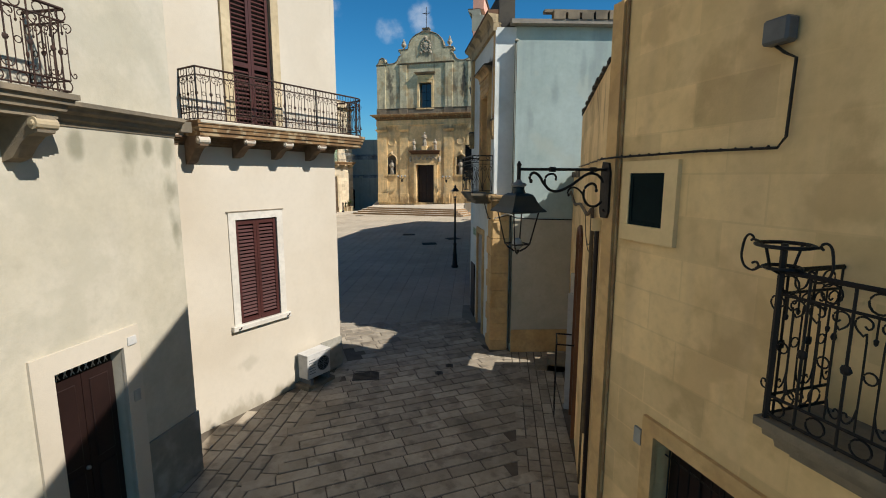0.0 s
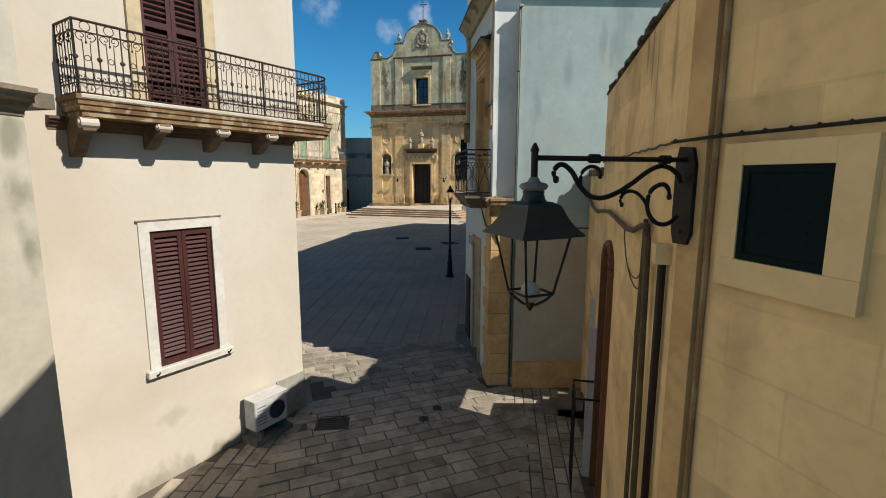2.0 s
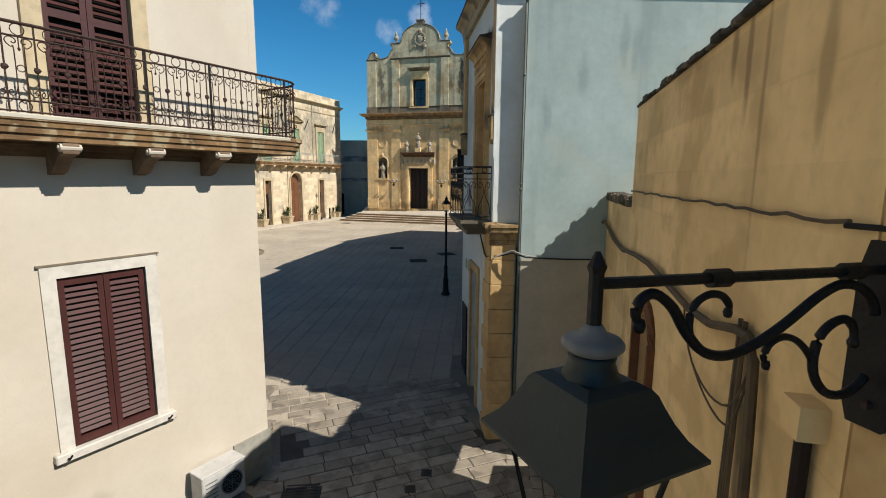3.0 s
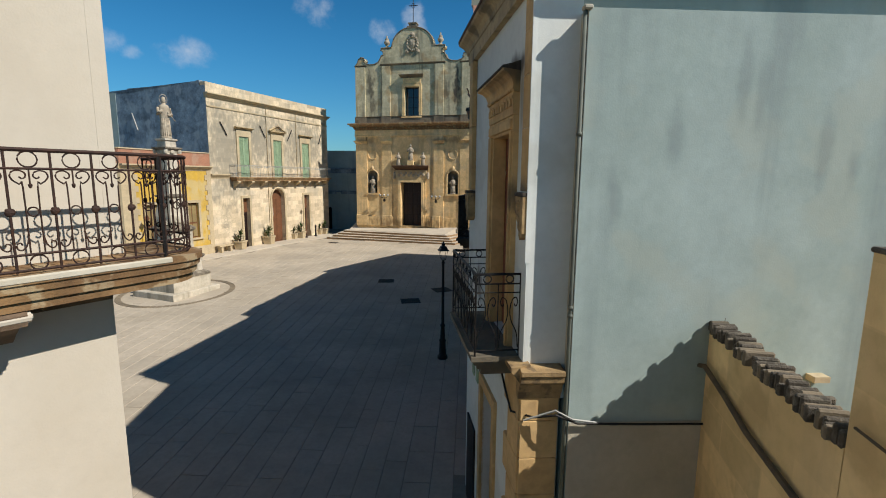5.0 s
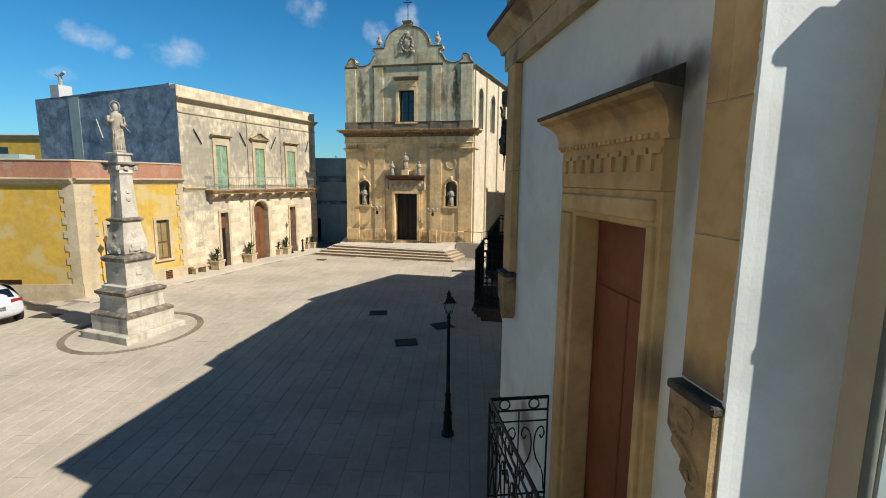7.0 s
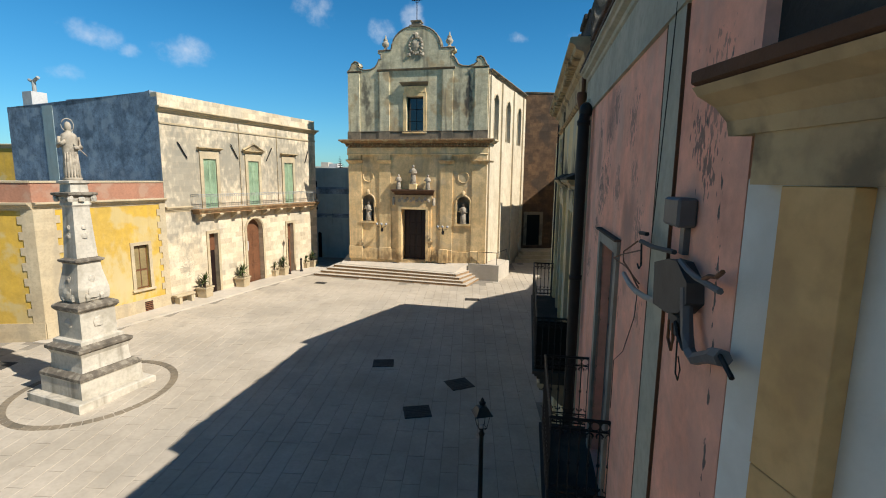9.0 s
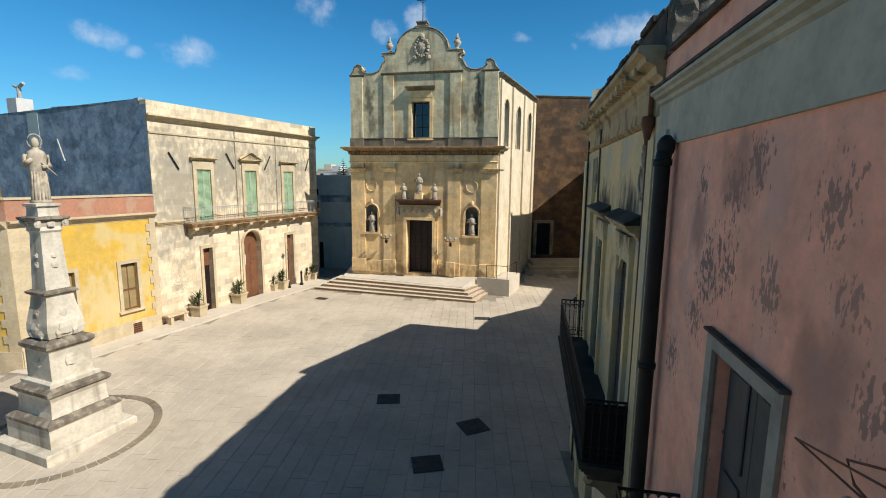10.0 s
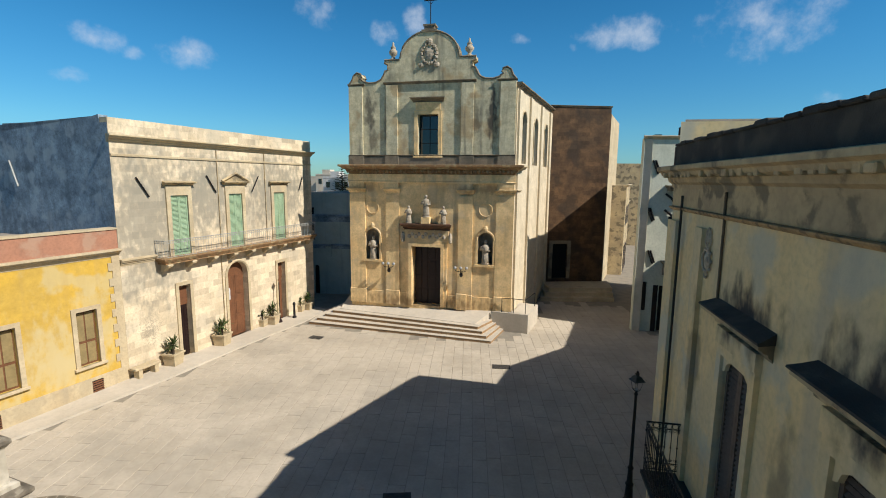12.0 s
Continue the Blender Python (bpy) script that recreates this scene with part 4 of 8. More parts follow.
arc = [(0.17, 0.0), (0.17, 0.44)] + [(3.50 + 0.34 * math.sin(math.pi / 2 * k / 4), 0.10 + 0.34 * math.cos(math.pi / 2 * k / 4)) for k in range(5)] + [(3.84, -0.5)]
lyre_railing(FA, house_a, arc, 4.21, 4.96, RUSTIRON)
for u, w in ((0.17, 0.44), (1.75, 0.44), (2.45, 0.44), (3.50, 0.44)):
    bm = bmesh.new()
    tube(bm, [FA.p(u, w, 4.2), FA.p(u, w, 4.97)], 0.013, 6)
    part("rail_post", bm, IRON, house_a)

# air conditioner by the corner
ac = thing("air_conditioner", "white outdoor air conditioning unit on a ledge by the wall", "air conditioner", at=Matrix.Translation(FA.p(2.35, 0.3, -0.75)))
boxpart("casing", FA, (2.06, 2.66, 0.07, 0.35, -0.60, -0.12), WHITEPAINT, ac, bevel=0.015)
boxpart("top_cover", FA, (2.05, 2.67, 0.06, 0.36, -0.121, -0.095), WHITEPAINT, ac, bevel=0.008)
bm = bmesh.new()
ring(bm, FA, 2.46, 0.355, -0.36, 0.145, 0.010, 24, 5)
for rr in (0.11, 0.075, 0.04):
    ring(bm, FA, 2.46, 0.358, -0.36, rr, 0.004, 20, 4)
for k in range(4):
    a = math.pi * k / 4
    tube(bm, [FA.p(2.46 - 0.14 * math.cos(a), 0.357, -0.36 - 0.14 * math.sin(a)), FA.p(2.46 + 0.14 * math.cos(a), 0.357, -0.36 + 0.14 * math.sin(a))], 0.004, 4)
part("fan_grille", bm, GREYPLASTIC, ac)
bm = bmesh.new()
outline_prism(bm, FA, [(2.46 + 0.14 * math.cos(math.pi * k / 12), -0.36 + 0.14 * math.sin(math.pi * k / 12)) for k in range(24)], 0.349, 0.353)
part("fan_opening", bm, DARK, ac)
for k in range(6):
    boxpart("vent_slot", FA, (2.10, 2.26, 0.349, 0.3525, -0.50 + 0.055 * k, -0.485 + 0.055 * k), GREYPLASTIC, ac)
for u in (2.12, 2.56):
    boxpart("foot", FA, (u, u + 0.06, 0.05, 0.37, -0.72, -0.601), GREYPLASTIC, ac)
boxpart("pedestal", FA, (2.02, 2.72, 0.0, 0.40, -0.95, -0.721), LECCE_DARK, ac, "dark stone ledge")

# ---- neighbouring house with the brown door ----
FB = Frame((-4.08, -2.0), (-3.97, 4.85))
house_b = thing("plain_house", "old cream house with a dark brown street door", "house", at=Matrix.Translation((-6, 2, -1)))
LB = FB.length
part("wall", wallmesh(FB, 0, LB, -1.6, 9.6, [(4.95, 5.76, -1.0, 1.38), (3.4, 4.4, 4.1, 6.8)]), CREAM_OLD, house_b)
plan_body("rear_wall", house_b, [FB.xy(0, -0.405), FB.xy(LB, -0.405), (-4.93, 4.74), (-5.4, 4.7), (-12, 4.9), (-12, -2)], -1.6, 9.58, CREAM_OLD)
surround(FB, house_b, 4.95, 5.76, -1.0, 1.38, 0.22, CREAM, 0.035, sill=False)
leaf_door(FB, house_b, 4.96, 5.75, -0.98, 1.22, -0.14, DOORBROWN, 2, 2)
boxpart("transom", FB, (4.96, 5.75, -0.2, -0.16, 1.22, 1.38), DARK, house_b)
bm = bmesh.new()
for k in range(9):
    tube(bm, [FB.p(5.0 + 0.08 * k, -0.13, 1.24), FB.p(5.04 + 0.08 * k, -0.13, 1.33)], 0.006, 4)
    tube(bm, [FB.p(5.04 + 0.08 * k, -0.13, 1.24), FB.p(5.0 + 0.08 * k, -0.13, 1.33)], 0.006, 4)
part("transom_grille", bm, WHITEPAINT, house_b)
bm = bmesh.new()
blob(bm, FB.p(5.30, -0.11, 0.12), (0.025, 0.025, 0.025))
part("door_knob", bm, ALU, house_b)
boxpart("plinth", FB, (5.98, LB + 0.015, 0.0, 0.03, -1.5, 0.02), PLINTH, house_b)
boxpart("name_plate", FB, (5.81, 5.93, 0.035, 0.05, 1.38, 1.48), WHITEPAINT, house_b, "small white plate")
boxpart("meter_flap", FB, (5.83, 5.92, 0.03, 0.045, 0.66, 0.80), GREYPIPE, house_b, "grey metal flap")
bm = bmesh.new()
moulding(bm, FB, 0, LB, cornice(4.12, 0.24, 0.20), 0.0)
fbox(bm, FB, LB, LB + 0.2, -0.9, 0.12, 3.96, 4.1)
part("string_cornice", bm, LECCE_DARK, house_b)
balcony_slab(FB, house_b, 2.4, 5.16, 0.5, 3.9, 4.13, LECCE_DARK)
for uu in (2.7, 4.85):
    console(FB, house_b, uu, 0.45, 3.9, 0.16, 0.4, LECCE_DARK)
lyre_railing(FB, house_b, [(2.45, 0.46), (5.11, 0.46), (5.11, 0.0)], 4.14, 4.88, RUSTIRON, 0.2)
shutter_pair(FB, house_b, 3.41, 4.39, 4.12, 6.79, -0.05, MAROON, 30)

# ---- ochre house on the other side of the street ----
FC = Frame((1.46, 4.15), (2.57, 2.05))
house_c = thing("ochre_house", "ochre plastered house with a green screened window", "house", at=Matrix.Translation((4, 3, -1)))
part("wall", wallmesh(FC, 0, 7.5, -1.6, 4.97, [(0.35, 0.77, 2.95, 3.41), (0.86, 1.75, -1.1, 1.13)]), OCHRE, house_c)
for b in ((0.245, 0.35, -0.02, 0.04, 2.951, 3.515), (0.77, 0.91, -0.02, 0.04, 2.951, 3.515), (0.351, 0.769, -0.02, 0.04, 3.41, 3.515), (0.245, 0.91, -0.02, 0.042, 2.81, 2.95)):
    boxpart("surround_band", FC, b, OCHRE_PALE, house_c, "flat plaster band round the window")
# added dark rod: draws the shadow line of a groove beside the corner
bm = bmesh.new()
tube(bm, [FC.p(0.165, 0.012, -1.3), FC.p(0.165, 0.012, 4.94)], 0.016, 8)
part("painted_conduit", bm, RUSTSTONE, house_c, "brown rod imitating the shadowed groove up the corner")
boxpart("window_screen", FC, (0.352, 0.768, -0.03, 0.022, 2.952, 3.408), DARKGREEN, house_c, "dark green window screen")
bm = bmesh.new()
for a0, a1, b0, b1 in ((0.352, 0.385, 2.952, 3.408), (0.735, 0.768, 2.952, 3.408), (0.385, 0.735, 2.952, 2.985), (0.385, 0.735, 3.375, 3.408)):
    fbox(bm, FC, a0, a1, 0.018, 0.032, b0, b1)
for k in range(6):
    fbox(bm, FC, 0.44, 0.68, 0.021, 0.025, 3.07 + 0.042 * k, 3.08 + 0.042 * k)
part("screen_frame", bm, DARKGREEN, house_c)
surround(FC, house_c, 0.86, 1.75, -1.1, 1.13, 0.14, OCHRE_STONE, 0.04, sill=False)
leaf_door(FC, house_c, 0.87, 1.74, -1.05, 1.12, -0.16, DOORBROWN, 2, 3)
bm = bmesh.new()
for k in range(8):
    tube(bm, [FC.p(0.92 + 0.11 * k, -0.1, -1.05), FC.p(0.92 + 0.11 * k, -0.1, 1.12)], 0.008, 5)
for zz in (-0.3, 0.35, 0.95):
    tube(bm, [FC.p(0.87, -0.1, zz), FC.p(1.74, -0.1, zz)], 0.008, 5)
part("door_grille", bm, IRON, house_c)
boxpart("corner_strip", FC, (-0.02, 0.13, 0.0, 0.04, -1.5, 4.95), OCHRE_STONE, house_c)
boxpart("door_bell", FC, (0.60, 0.69, 0.0, 0.025, 0.95, 1.10), GREYPIPE, house_c)
balcony_slab(FC, house_c, 2.10, 5.0, 0.5, 1.85, 2.05, LECCE_DARK)
lyre_railing(FC, house_c, [(2.14, 0.0), (2.14, 0.46), (4.95, 0.46)], 2.06, 2.88, IRON, 0.2)
bm = bmesh.new()
tube(bm, [FC.p(2.14, 0.46, 2.05), FC.p(2.14, 0.46, 3.03)], 0.017, 6)
for zz, R in ((2.90, 0.085), (3.02, 0.13)):
    pts = [FC.p(2.14 + R * math.cos(a), 0.46 + R * math.sin(a), zz) for a in [2 * math.pi * k / 18 for k in range(18)]]
    tube(bm, pts, 0.011, 5, True)
for q in (-1, 1):
    curl = ((0.195, 0.0), (0.18, 0.02), (0.205, 0.035), (0.23, 0.015), (0.243, -0.04), (0.245, -0.10), (0.22, -0.15), (0.17, -0.165), (0.135, -0.14), (0.15, -0.115), (0.175, -0.125))
    tube(bm, [FC.p(2.14 + q * a, 0.46, 3.02 + b) for a, b in smooth_curve(curl, 3)], 0.007, 6)
    tube(bm, [FC.p(2.14 + q * 0.13, 0.46, 3.02), FC.p(2.14 + q * 0.18, 0.46, 3.03)], 0.008, 5)
    tube(bm, [FC.p(2.14 + q * 0.085, 0.46, 2.90), FC.p(2.14 + q * 0.15, 0.46, 2.87)], 0.008, 5)
    tube(bm, [FC.p(2.14, 0.46 + q * 0.13, 3.02), FC.p(2.14, 0.46 + q * 0.085, 2.90), FC.p(2.14, 0.46, 2.86)], 0.008, 5)
part("pot_holder", bm, IRON, house_c, "iron flower pot ring with scrolls")
# side of the house along the narrow part of the street
FC2 = Frame((1.54, 8.25), (1.42, 4.17))
part("wall", wallmesh(FC2, 0, FC2.length, -1.6, 4.46, [(0.85, 1.55, -0.9, 2.55, 0.3)], 0.35), OCHRE, house_c)
plan_body("rear_wall", house_c, [(1.90, 6.9), (1.79, 4.34), FC.xy(0.1, -0.405), FC.xy(7.5, -0.405), (11, -2), (11, 6.9)], -1.6, 4.4, OCHRE)
# unseen block, cut along the sun to shape the shadow across the street
plan_body("upper_storey", house_c, [FC.xy(1.08, -0.02), FC.xy(7.5, -0.02), (11, -2), (11, 0.6)], 4.975, 7.4, OCHRE)
rnd = random.Random(4)
for k in range(26):
    u = 4.08 * k / 26
    boxpart("coping_tile", FC2, (u, u + 0.155, -0.4, 0.03 + rnd.uniform(-0.02, 0.02), 4.461, 4.50 + rnd.uniform(-0.012, 0.012)), SOOT if k % 3 else RUBBLE, house_c, bevel=0.008)
leaf_door(FC2, house_c, 0.86, 1.54, -0.88, 2.25, -0.2, WOOD, 1, 3)
bm = bmesh.new()
for a0, a1 in ((0.80, 0.86), (1.54, 1.60)):
    fbox(bm, FC2, a0, a1, -0.02, 0.06, -0.9, 2.28)
pts = [FC2.p(1.20 + 0.37 * math.cos(math.pi * k / 8), 0.02, 2.26 + 0.32 * math.sin(math.pi * k / 8)) for k in range(9)]
tube(bm, pts, 0.045, 6)
part("door_frame", bm, WOOD, house_c, "arched brown wooden door frame")
bm = bmesh.new()
for k in range(6):
    tube(bm, [FC2.p(0.72 + 0.10 * k, 0.32, -0.7), FC2.p(0.72 + 0.10 * k, 0.32, 0.62)], 0.009, 4)
tube(bm, [FC2.p(0.70, 0.32, 0.62), FC2.p(1.26, 0.32, 0.62), FC2.p(1.26, 0.0, 0.62)], 0.014, 5)
tube(bm, [FC2.p(0.70, 0.32, 0.62), FC2.p(0.70, 0.0, 0.62)], 0.014, 5)
part("door_guard", bm, IRON, house_c)
boxpart("white_post", FC2, (0.60, 0.68, 0.02, 0.14, -0.8, 1.35), WHITEPAINT, house_c)
bm = bmesh.new()
tube(bm, [FC2.p(3.92, 0.035, 2.84), FC2.p(3.92, 0.035, -0.9)], 0.026, 8)
part("downpipe", bm, DOORBROWN, house_c, "brown downpipe")
boxpart("pipe_hopper", FC2, (3.87, 3.99, 0.0, 0.09, 2.83, 2.95), OCHRE, house_c)
for k in range(4):
    o = 0.025 * k
    bm = bmesh.new()
    tube(bm, [FC2.p(3.30 + o, 0.03 + 0.01 * (k % 2), 3.05), FC2.p(3.32 + o, 0.05, 2.2), FC2.p(3.29 + o, 0.04, 1.2), FC2.p(3.33 + o, 0.05, -0.4)], 0.011, 5)
    part("cable", bm, OLDCABLE, house_c, "old brown cable")
bm = bmesh.new()
tube(bm, [FC2.p(u, w, z) for u, w, z in ((0.0, 0.05, 2.88), (0.7, 0.04, 2.93), (1.34, 0.05, 2.96), (2.0, 0.04, 2.92), (2.6, 0.05, 2.90), (3.0, 0.06, 2.93), (3.3, 0.05, 3.0), (3.45, 0.05, 3.01), (3.52, 0.05, 2.93), (3.55, 0.05, 2.6), (3.58, 0.04, 1.5), (3.60, 0.04, 0.4))], 0.023, 7)
part("conduit", bm, OLDCABLE, house_c, "old brown conduit across the wall")
for drop in (0.0, 0.10):
    bm = bmesh.new()
    tube(bm, [FC2.p(u, 0.05, z) for u, z in smooth_curve(((3.52, 2.95), (3.36, 2.66 - drop), (3.07, 2.56 - 0.5 * drop), (2.72, 2.62), (2.52, 2.80), (2.50, 2.92)), 4)], 0.006, 5)
    part("cable_loop", bm, OLDCABLE, house_c, "slack brown cable")
bm = bmesh.new()
sag = random.Random(5)
tube(bm, [FC2.p(0.1 + 0.13 * k, 0.03, 3.555 + sag.uniform(-0.008, 0.008)) for k in range(31)], 0.008, 6)
part("facade_cable", bm, OLDCABLE, house_c, "dusty brown cable along the wall")
bm = bmesh.new()
run = [FC2.p(4.0, 0.04, 3.55), FC.p(0.15, 0.06, 3.555), FC.p(0.6, 0.03, 3.56), FC.p(1.1, 0.03, 3.565), FC.p(1.70, 0.03, 3.555), FC.p(1.75, 0.03, 3.62), FC.p(1.76, 0.03, 4.08), FC.p(1.68, 0.03, 4.13), FC.p(1.60, 0.03, 4.20)]
tube(bm, run, 0.010, 5)
for k in range(13):
    pp = FC.p(0.2 + 0.12 * k, 0.03, 3.565)
    blob(bm, pp, (0.012, 0.012, 0.014), 6)
part("facade_cable", bm, CABLE, house_c)
boxpart("junction_box", FC, (1.57, 1.74, 0.0, 0.10, 4.18, 4.33), GREYPLASTIC, house_c, "grey junction box", bevel=0.015)

# ---- low house at the end of the ochre wall ----
low = thing("low_annex", "low ochre courtyard wall with a gateway and crumbling tile coping", "house", at=Matrix.Translation((3, 9.3, -0.8)))
FL = Frame((1.60, 10.42), (1.54, 8.26))
part("wall", wallmesh(FL, 0, FL.length, -1.5, 3.38, [(0.98, 1.99, -0.22, 1.50)], 0.17), OCHRE, low)
bm = bmesh.new()
outline_prism(bm, FL, [(0.98, -0.22), (1.99, -0.22), (1.99, 0.87), (1.52, 0.87)], -0.12, -0.08)
part("gate_leaf", bm, WOOD, low, "low slanting wooden gate")
bm = bmesh.new()
outline_prism(bm, FL, [(0.98, -0.18), (1.17, 0.87), (1.24, 1.50), (0.98, 1.50)], -0.12, -0.08)
part("gate_brace", bm, WOOD, low)
plan_body("yard_floor", low, [(1.86, 10.4), (1.86, 6.92), (8.9, 6.92), (8.9, 11.9)], -1.2, -0.72, LECCE_DARK)
plan_body("yard_wall", low, [(8.9, 6.92), (9.2, 6.92), (9.2, 12.0), (8.9, 12.0)], -1.2, 3.0, OCHRE)
boxpart("gate_post", FL, (2.0, 2.10, -0.02, 0.07, -0.8, 1.56), WHITEPAINT, low, "white gate post")
for k in range(54):
    u = FL.length * k / 54
    boxpart("coping_stone", FL, (u, u + FL.length / 54 - 0.002, -0.15 + rnd.uniform(-0.03, 0.03), 0.035 + rnd.uniform(-0.03, 0.03), 3.37, 3.455 + rnd.uniform(0, 0.05)), RUBBLE if k % 3 else LECCE_DARK, low, bevel=0.012)
bm = bmesh.new()
tube(bm, [FL.p(-0.05, 0.10, 2.42), FL.p(-0.06, 0.10, 2.75), FL.p(0.0, 0.08, 2.98), FL.p(0.2, 0.06, 3.05), FL.p(0.65, 0.04, 2.97), FL.p(1.13, 0.04, 2.89), FL.p(1.85, 0.04, 2.86), FL.p(2.15, 0.05, 2.87)], 0.024, 7)
part("conduit", bm, OLDCABLE, low)

# two worn steps at the foot of the annexe
door_steps = thing("door_step", "two worn dark stone steps at a street door", "steps", at=Matrix.Translation((1.2, 9.1, -0.8)))
for k, (x0, h) in enumerate(((0.86, 0.14), (1.12, 0.28))):
    part("step", prism([(x0, 9.15), (1.53, 9.15), (1.56, 9.6), (x0, 9.6)], ground_z(9) - 0.2, ground_z(9) + h), LECCE_DARK, door_steps)

# ---- wall lantern over the street ----
lantern = thing("wall_lantern", "black iron street lantern hanging from a scrolled wall bracket", "street lamp", at=Matrix.Translation((1.44, 4.2, 3.2)))
DROP = 0.04  # the whole bracket hangs this much lower on the wall
FW = Frame((1.41, 4.10), (0.60, 3.73))  # along the arm, from the wall outwards
arm = Vector((0.60 - 1.41, 3.73 - 4.10, 0))
LARM = FW.length


bm = bmesh.new()
outline_prism(bm, FC, [(u, z - DROP) for u, z in ((-0.03, 3.02), (0.06, 3.02), (0.085, 3.08), (0.085, 3.46), (0.06, 3.55), (-0.03, 3.56), (-0.05, 3.47), (-0.05, 3.09))], 0.035, 0.065)
part("wall_plate", bm, IRON, lantern)
bm = bmesh.new()
for zz in (3.09, 3.49):
    blob(bm, FC.p(0.02, 0.068, zz - DROP), (0.016, 0.016, 0.016), 6)
part("plate_bolts", bm, RUSTIRON, lantern)
bm = bmesh.new()
tube(bm, [FW.p(-0.01, 0, 3.485 - DROP), FW.p(LARM, 0, 3.485 - DROP)], 0.014, 8)
part("arm", bm, IRON, lantern)
for u in (0.13, 0.555):
    bm = bmesh.new()
    tube(bm, [FW.p(u - 0.028, 0, 3.485 - DROP), FW.p(u + 0.028, 0, 3.485 - DROP)], 0.024, 10)
    part("collar", bm, IRON, lantern)
bm = bmesh.new()
tube(bm, [FW.p(LARM, 0, 3.32), FW.p(LARM, 0, 3.47), FW.p(LARM, 0, 3.485), FW.p(LARM, 0, 3.52)], [0.018, 0.018, 0.024, 0.006], 8)
part("hanger_rod", bm, IRON, lantern)
for r, path in ((0.0135, ((0.022, 3.360), (0.039, 3.399), (0.077, 3.431), (0.120, 3.448), (0.171, 3.448), (0.240, 3.416), (0.327, 3.356), (0.415, 3.307), (0.502, 3.281), (0.578, 3.296), (0.637, 3.352), (0.680, 3.416), (0.731, 3.453), (0.768, 3.442), (0.783, 3.408), (0.770, 3.377))), (0.010, ((0.584, 3.298), (0.624, 3.345), (0.624, 3.410), (0.584, 3.442), (0.541, 3.440), (0.515, 3.414), (0.517, 3.395))), (0.0125, ((0.026, 3.180), (0.062, 3.147), (0.109, 3.132), (0.163, 3.145), (0.205, 3.188), (0.222, 3.244), (0.210, 3.307), (0.171, 3.343), (0.126, 3.352), (0.094, 3.326), (0.087, 3.285))), (0.0095, ((0.214, 3.214), (0.235, 3.257), (0.280, 3.300), (0.327, 3.317), (0.370, 3.304), (0.389, 3.270), (0.379, 3.244)))):
    bm = bmesh.new()
    pts = smooth_curve(path)
    n = len(pts)
    tube(bm, [FW.p(u, 0, z - DROP) for u, z in pts], [r * min(1.0, 0.55 + 0.45 * (n - 1 - k) / 5) for k in range(n)], 8)
    blob(bm, FW.p(pts[-1][0], 0, pts[-1][1] - DROP), (r * 1.25, r * 1.25, r * 1.5), 8)
    part("scroll", bm, IRON, lantern, smooth=True)
bm = bmesh.new()
c = FW.p(LARM, 0, 0)
lathe(bm, (c.x, c.y, 0), [(0.020, 3.350), (0.026, 3.340), (0.034, 3.325), (0.062, 3.318), (0.072, 3.308), (0.072, 3.298), (0.060, 3.286), (0.045, 3.280)], 24)
part("finial", bm, CAPMETAL, lantern, "grey weathered turned cap", smooth=True)


def lantern_head(parent, c, zt, s, turn=0.0):
    """Four-sided bell hood under a round neck, tapering cage and foot; zt: height of the hood's top; s: scale."""
    rot = Matrix.Translation((c[0], c[1], zt)) @ Matrix.Rotation(turn, 4, "Z") @ Matrix.Scale(s, 4)
    bm = bmesh.new()
    lathe(bm, (0, 0, 0), [(0.052, 0.005), (0.060, -0.002), (0.056, -0.014), (0.064, -0.04), (0.078, -0.062), (0.090, -0.072), (0.092, -0.085)], 20)
    bmesh.ops.transform(bm, matrix=rot, verts=bm.verts)
    part("neck", bm, HOODMETAL, parent, smooth=True)
    bm = bmesh.new()
    lathe(bm, (0, 0, 0), [(0.070, -0.055), (0.100, -0.070), (0.112, -0.085), (0.124, -0.115), (0.140, -0.150), (0.163, -0.188), (0.195, -0.222), (0.199, -0.226), (0.199, -0.236), (0.190, -0.238), (0.140, -0.205), (0.06, -0.10)], square=True)
    bmesh.ops.transform(bm, matrix=rot, verts=bm.verts)
    part("hood", bm, HOODMETAL, parent, "dark teal sheet metal hood")
    for sx, sy in ((1, 1), (1, -1), (-1, 1), (-1, -1)):
        bm = bmesh.new()
        tube(bm, [(sx * 0.145, sy * 0.145, -0.235), (sx * 0.088, sy * 0.088, -0.56), (sx * 0.06, sy * 0.06, -0.60), (sx * 0.02, sy * 0.02, -0.635)], 0.008, 6)
        bmesh.ops.transform(bm, matrix=rot, verts=bm.verts)
        part("cage_bar", bm, IRON, parent)
    for r, z in ((0.147, -0.24), (0.088, -0.56)):
        bm = bmesh.new()
        tube(bm, [(r, r, z), (-r, r, z), (-r, -r, z), (r, -r, z)], 0.008, 5, True)
        bmesh.ops.transform(bm, matrix=rot, verts=bm.verts)
        part("cage_rim", bm, IRON, parent)
    bm = bmesh.new()
    lathe(bm, (0, 0, 0), [(0.006, -0.668), (0.018, -0.65), (0.03, -0.63), (0.02, -0.615), (0.008, -0.61)], 10)
    bmesh.ops.transform(bm, matrix=rot, verts=bm.verts)
    part("foot", bm, IRON, parent, smooth=True)
    bm = bmesh.new()
    lathe(bm, (0, 0, 0), [(0.02, -0.62), (0.05, -0.59), (0.056, -0.55), (0.045, -0.52), (0.012, -0.50)], 12)
    bmesh.ops.transform(bm, matrix=rot, verts=bm.verts)
    part("bulb", bm, BULB, parent, smooth=True)


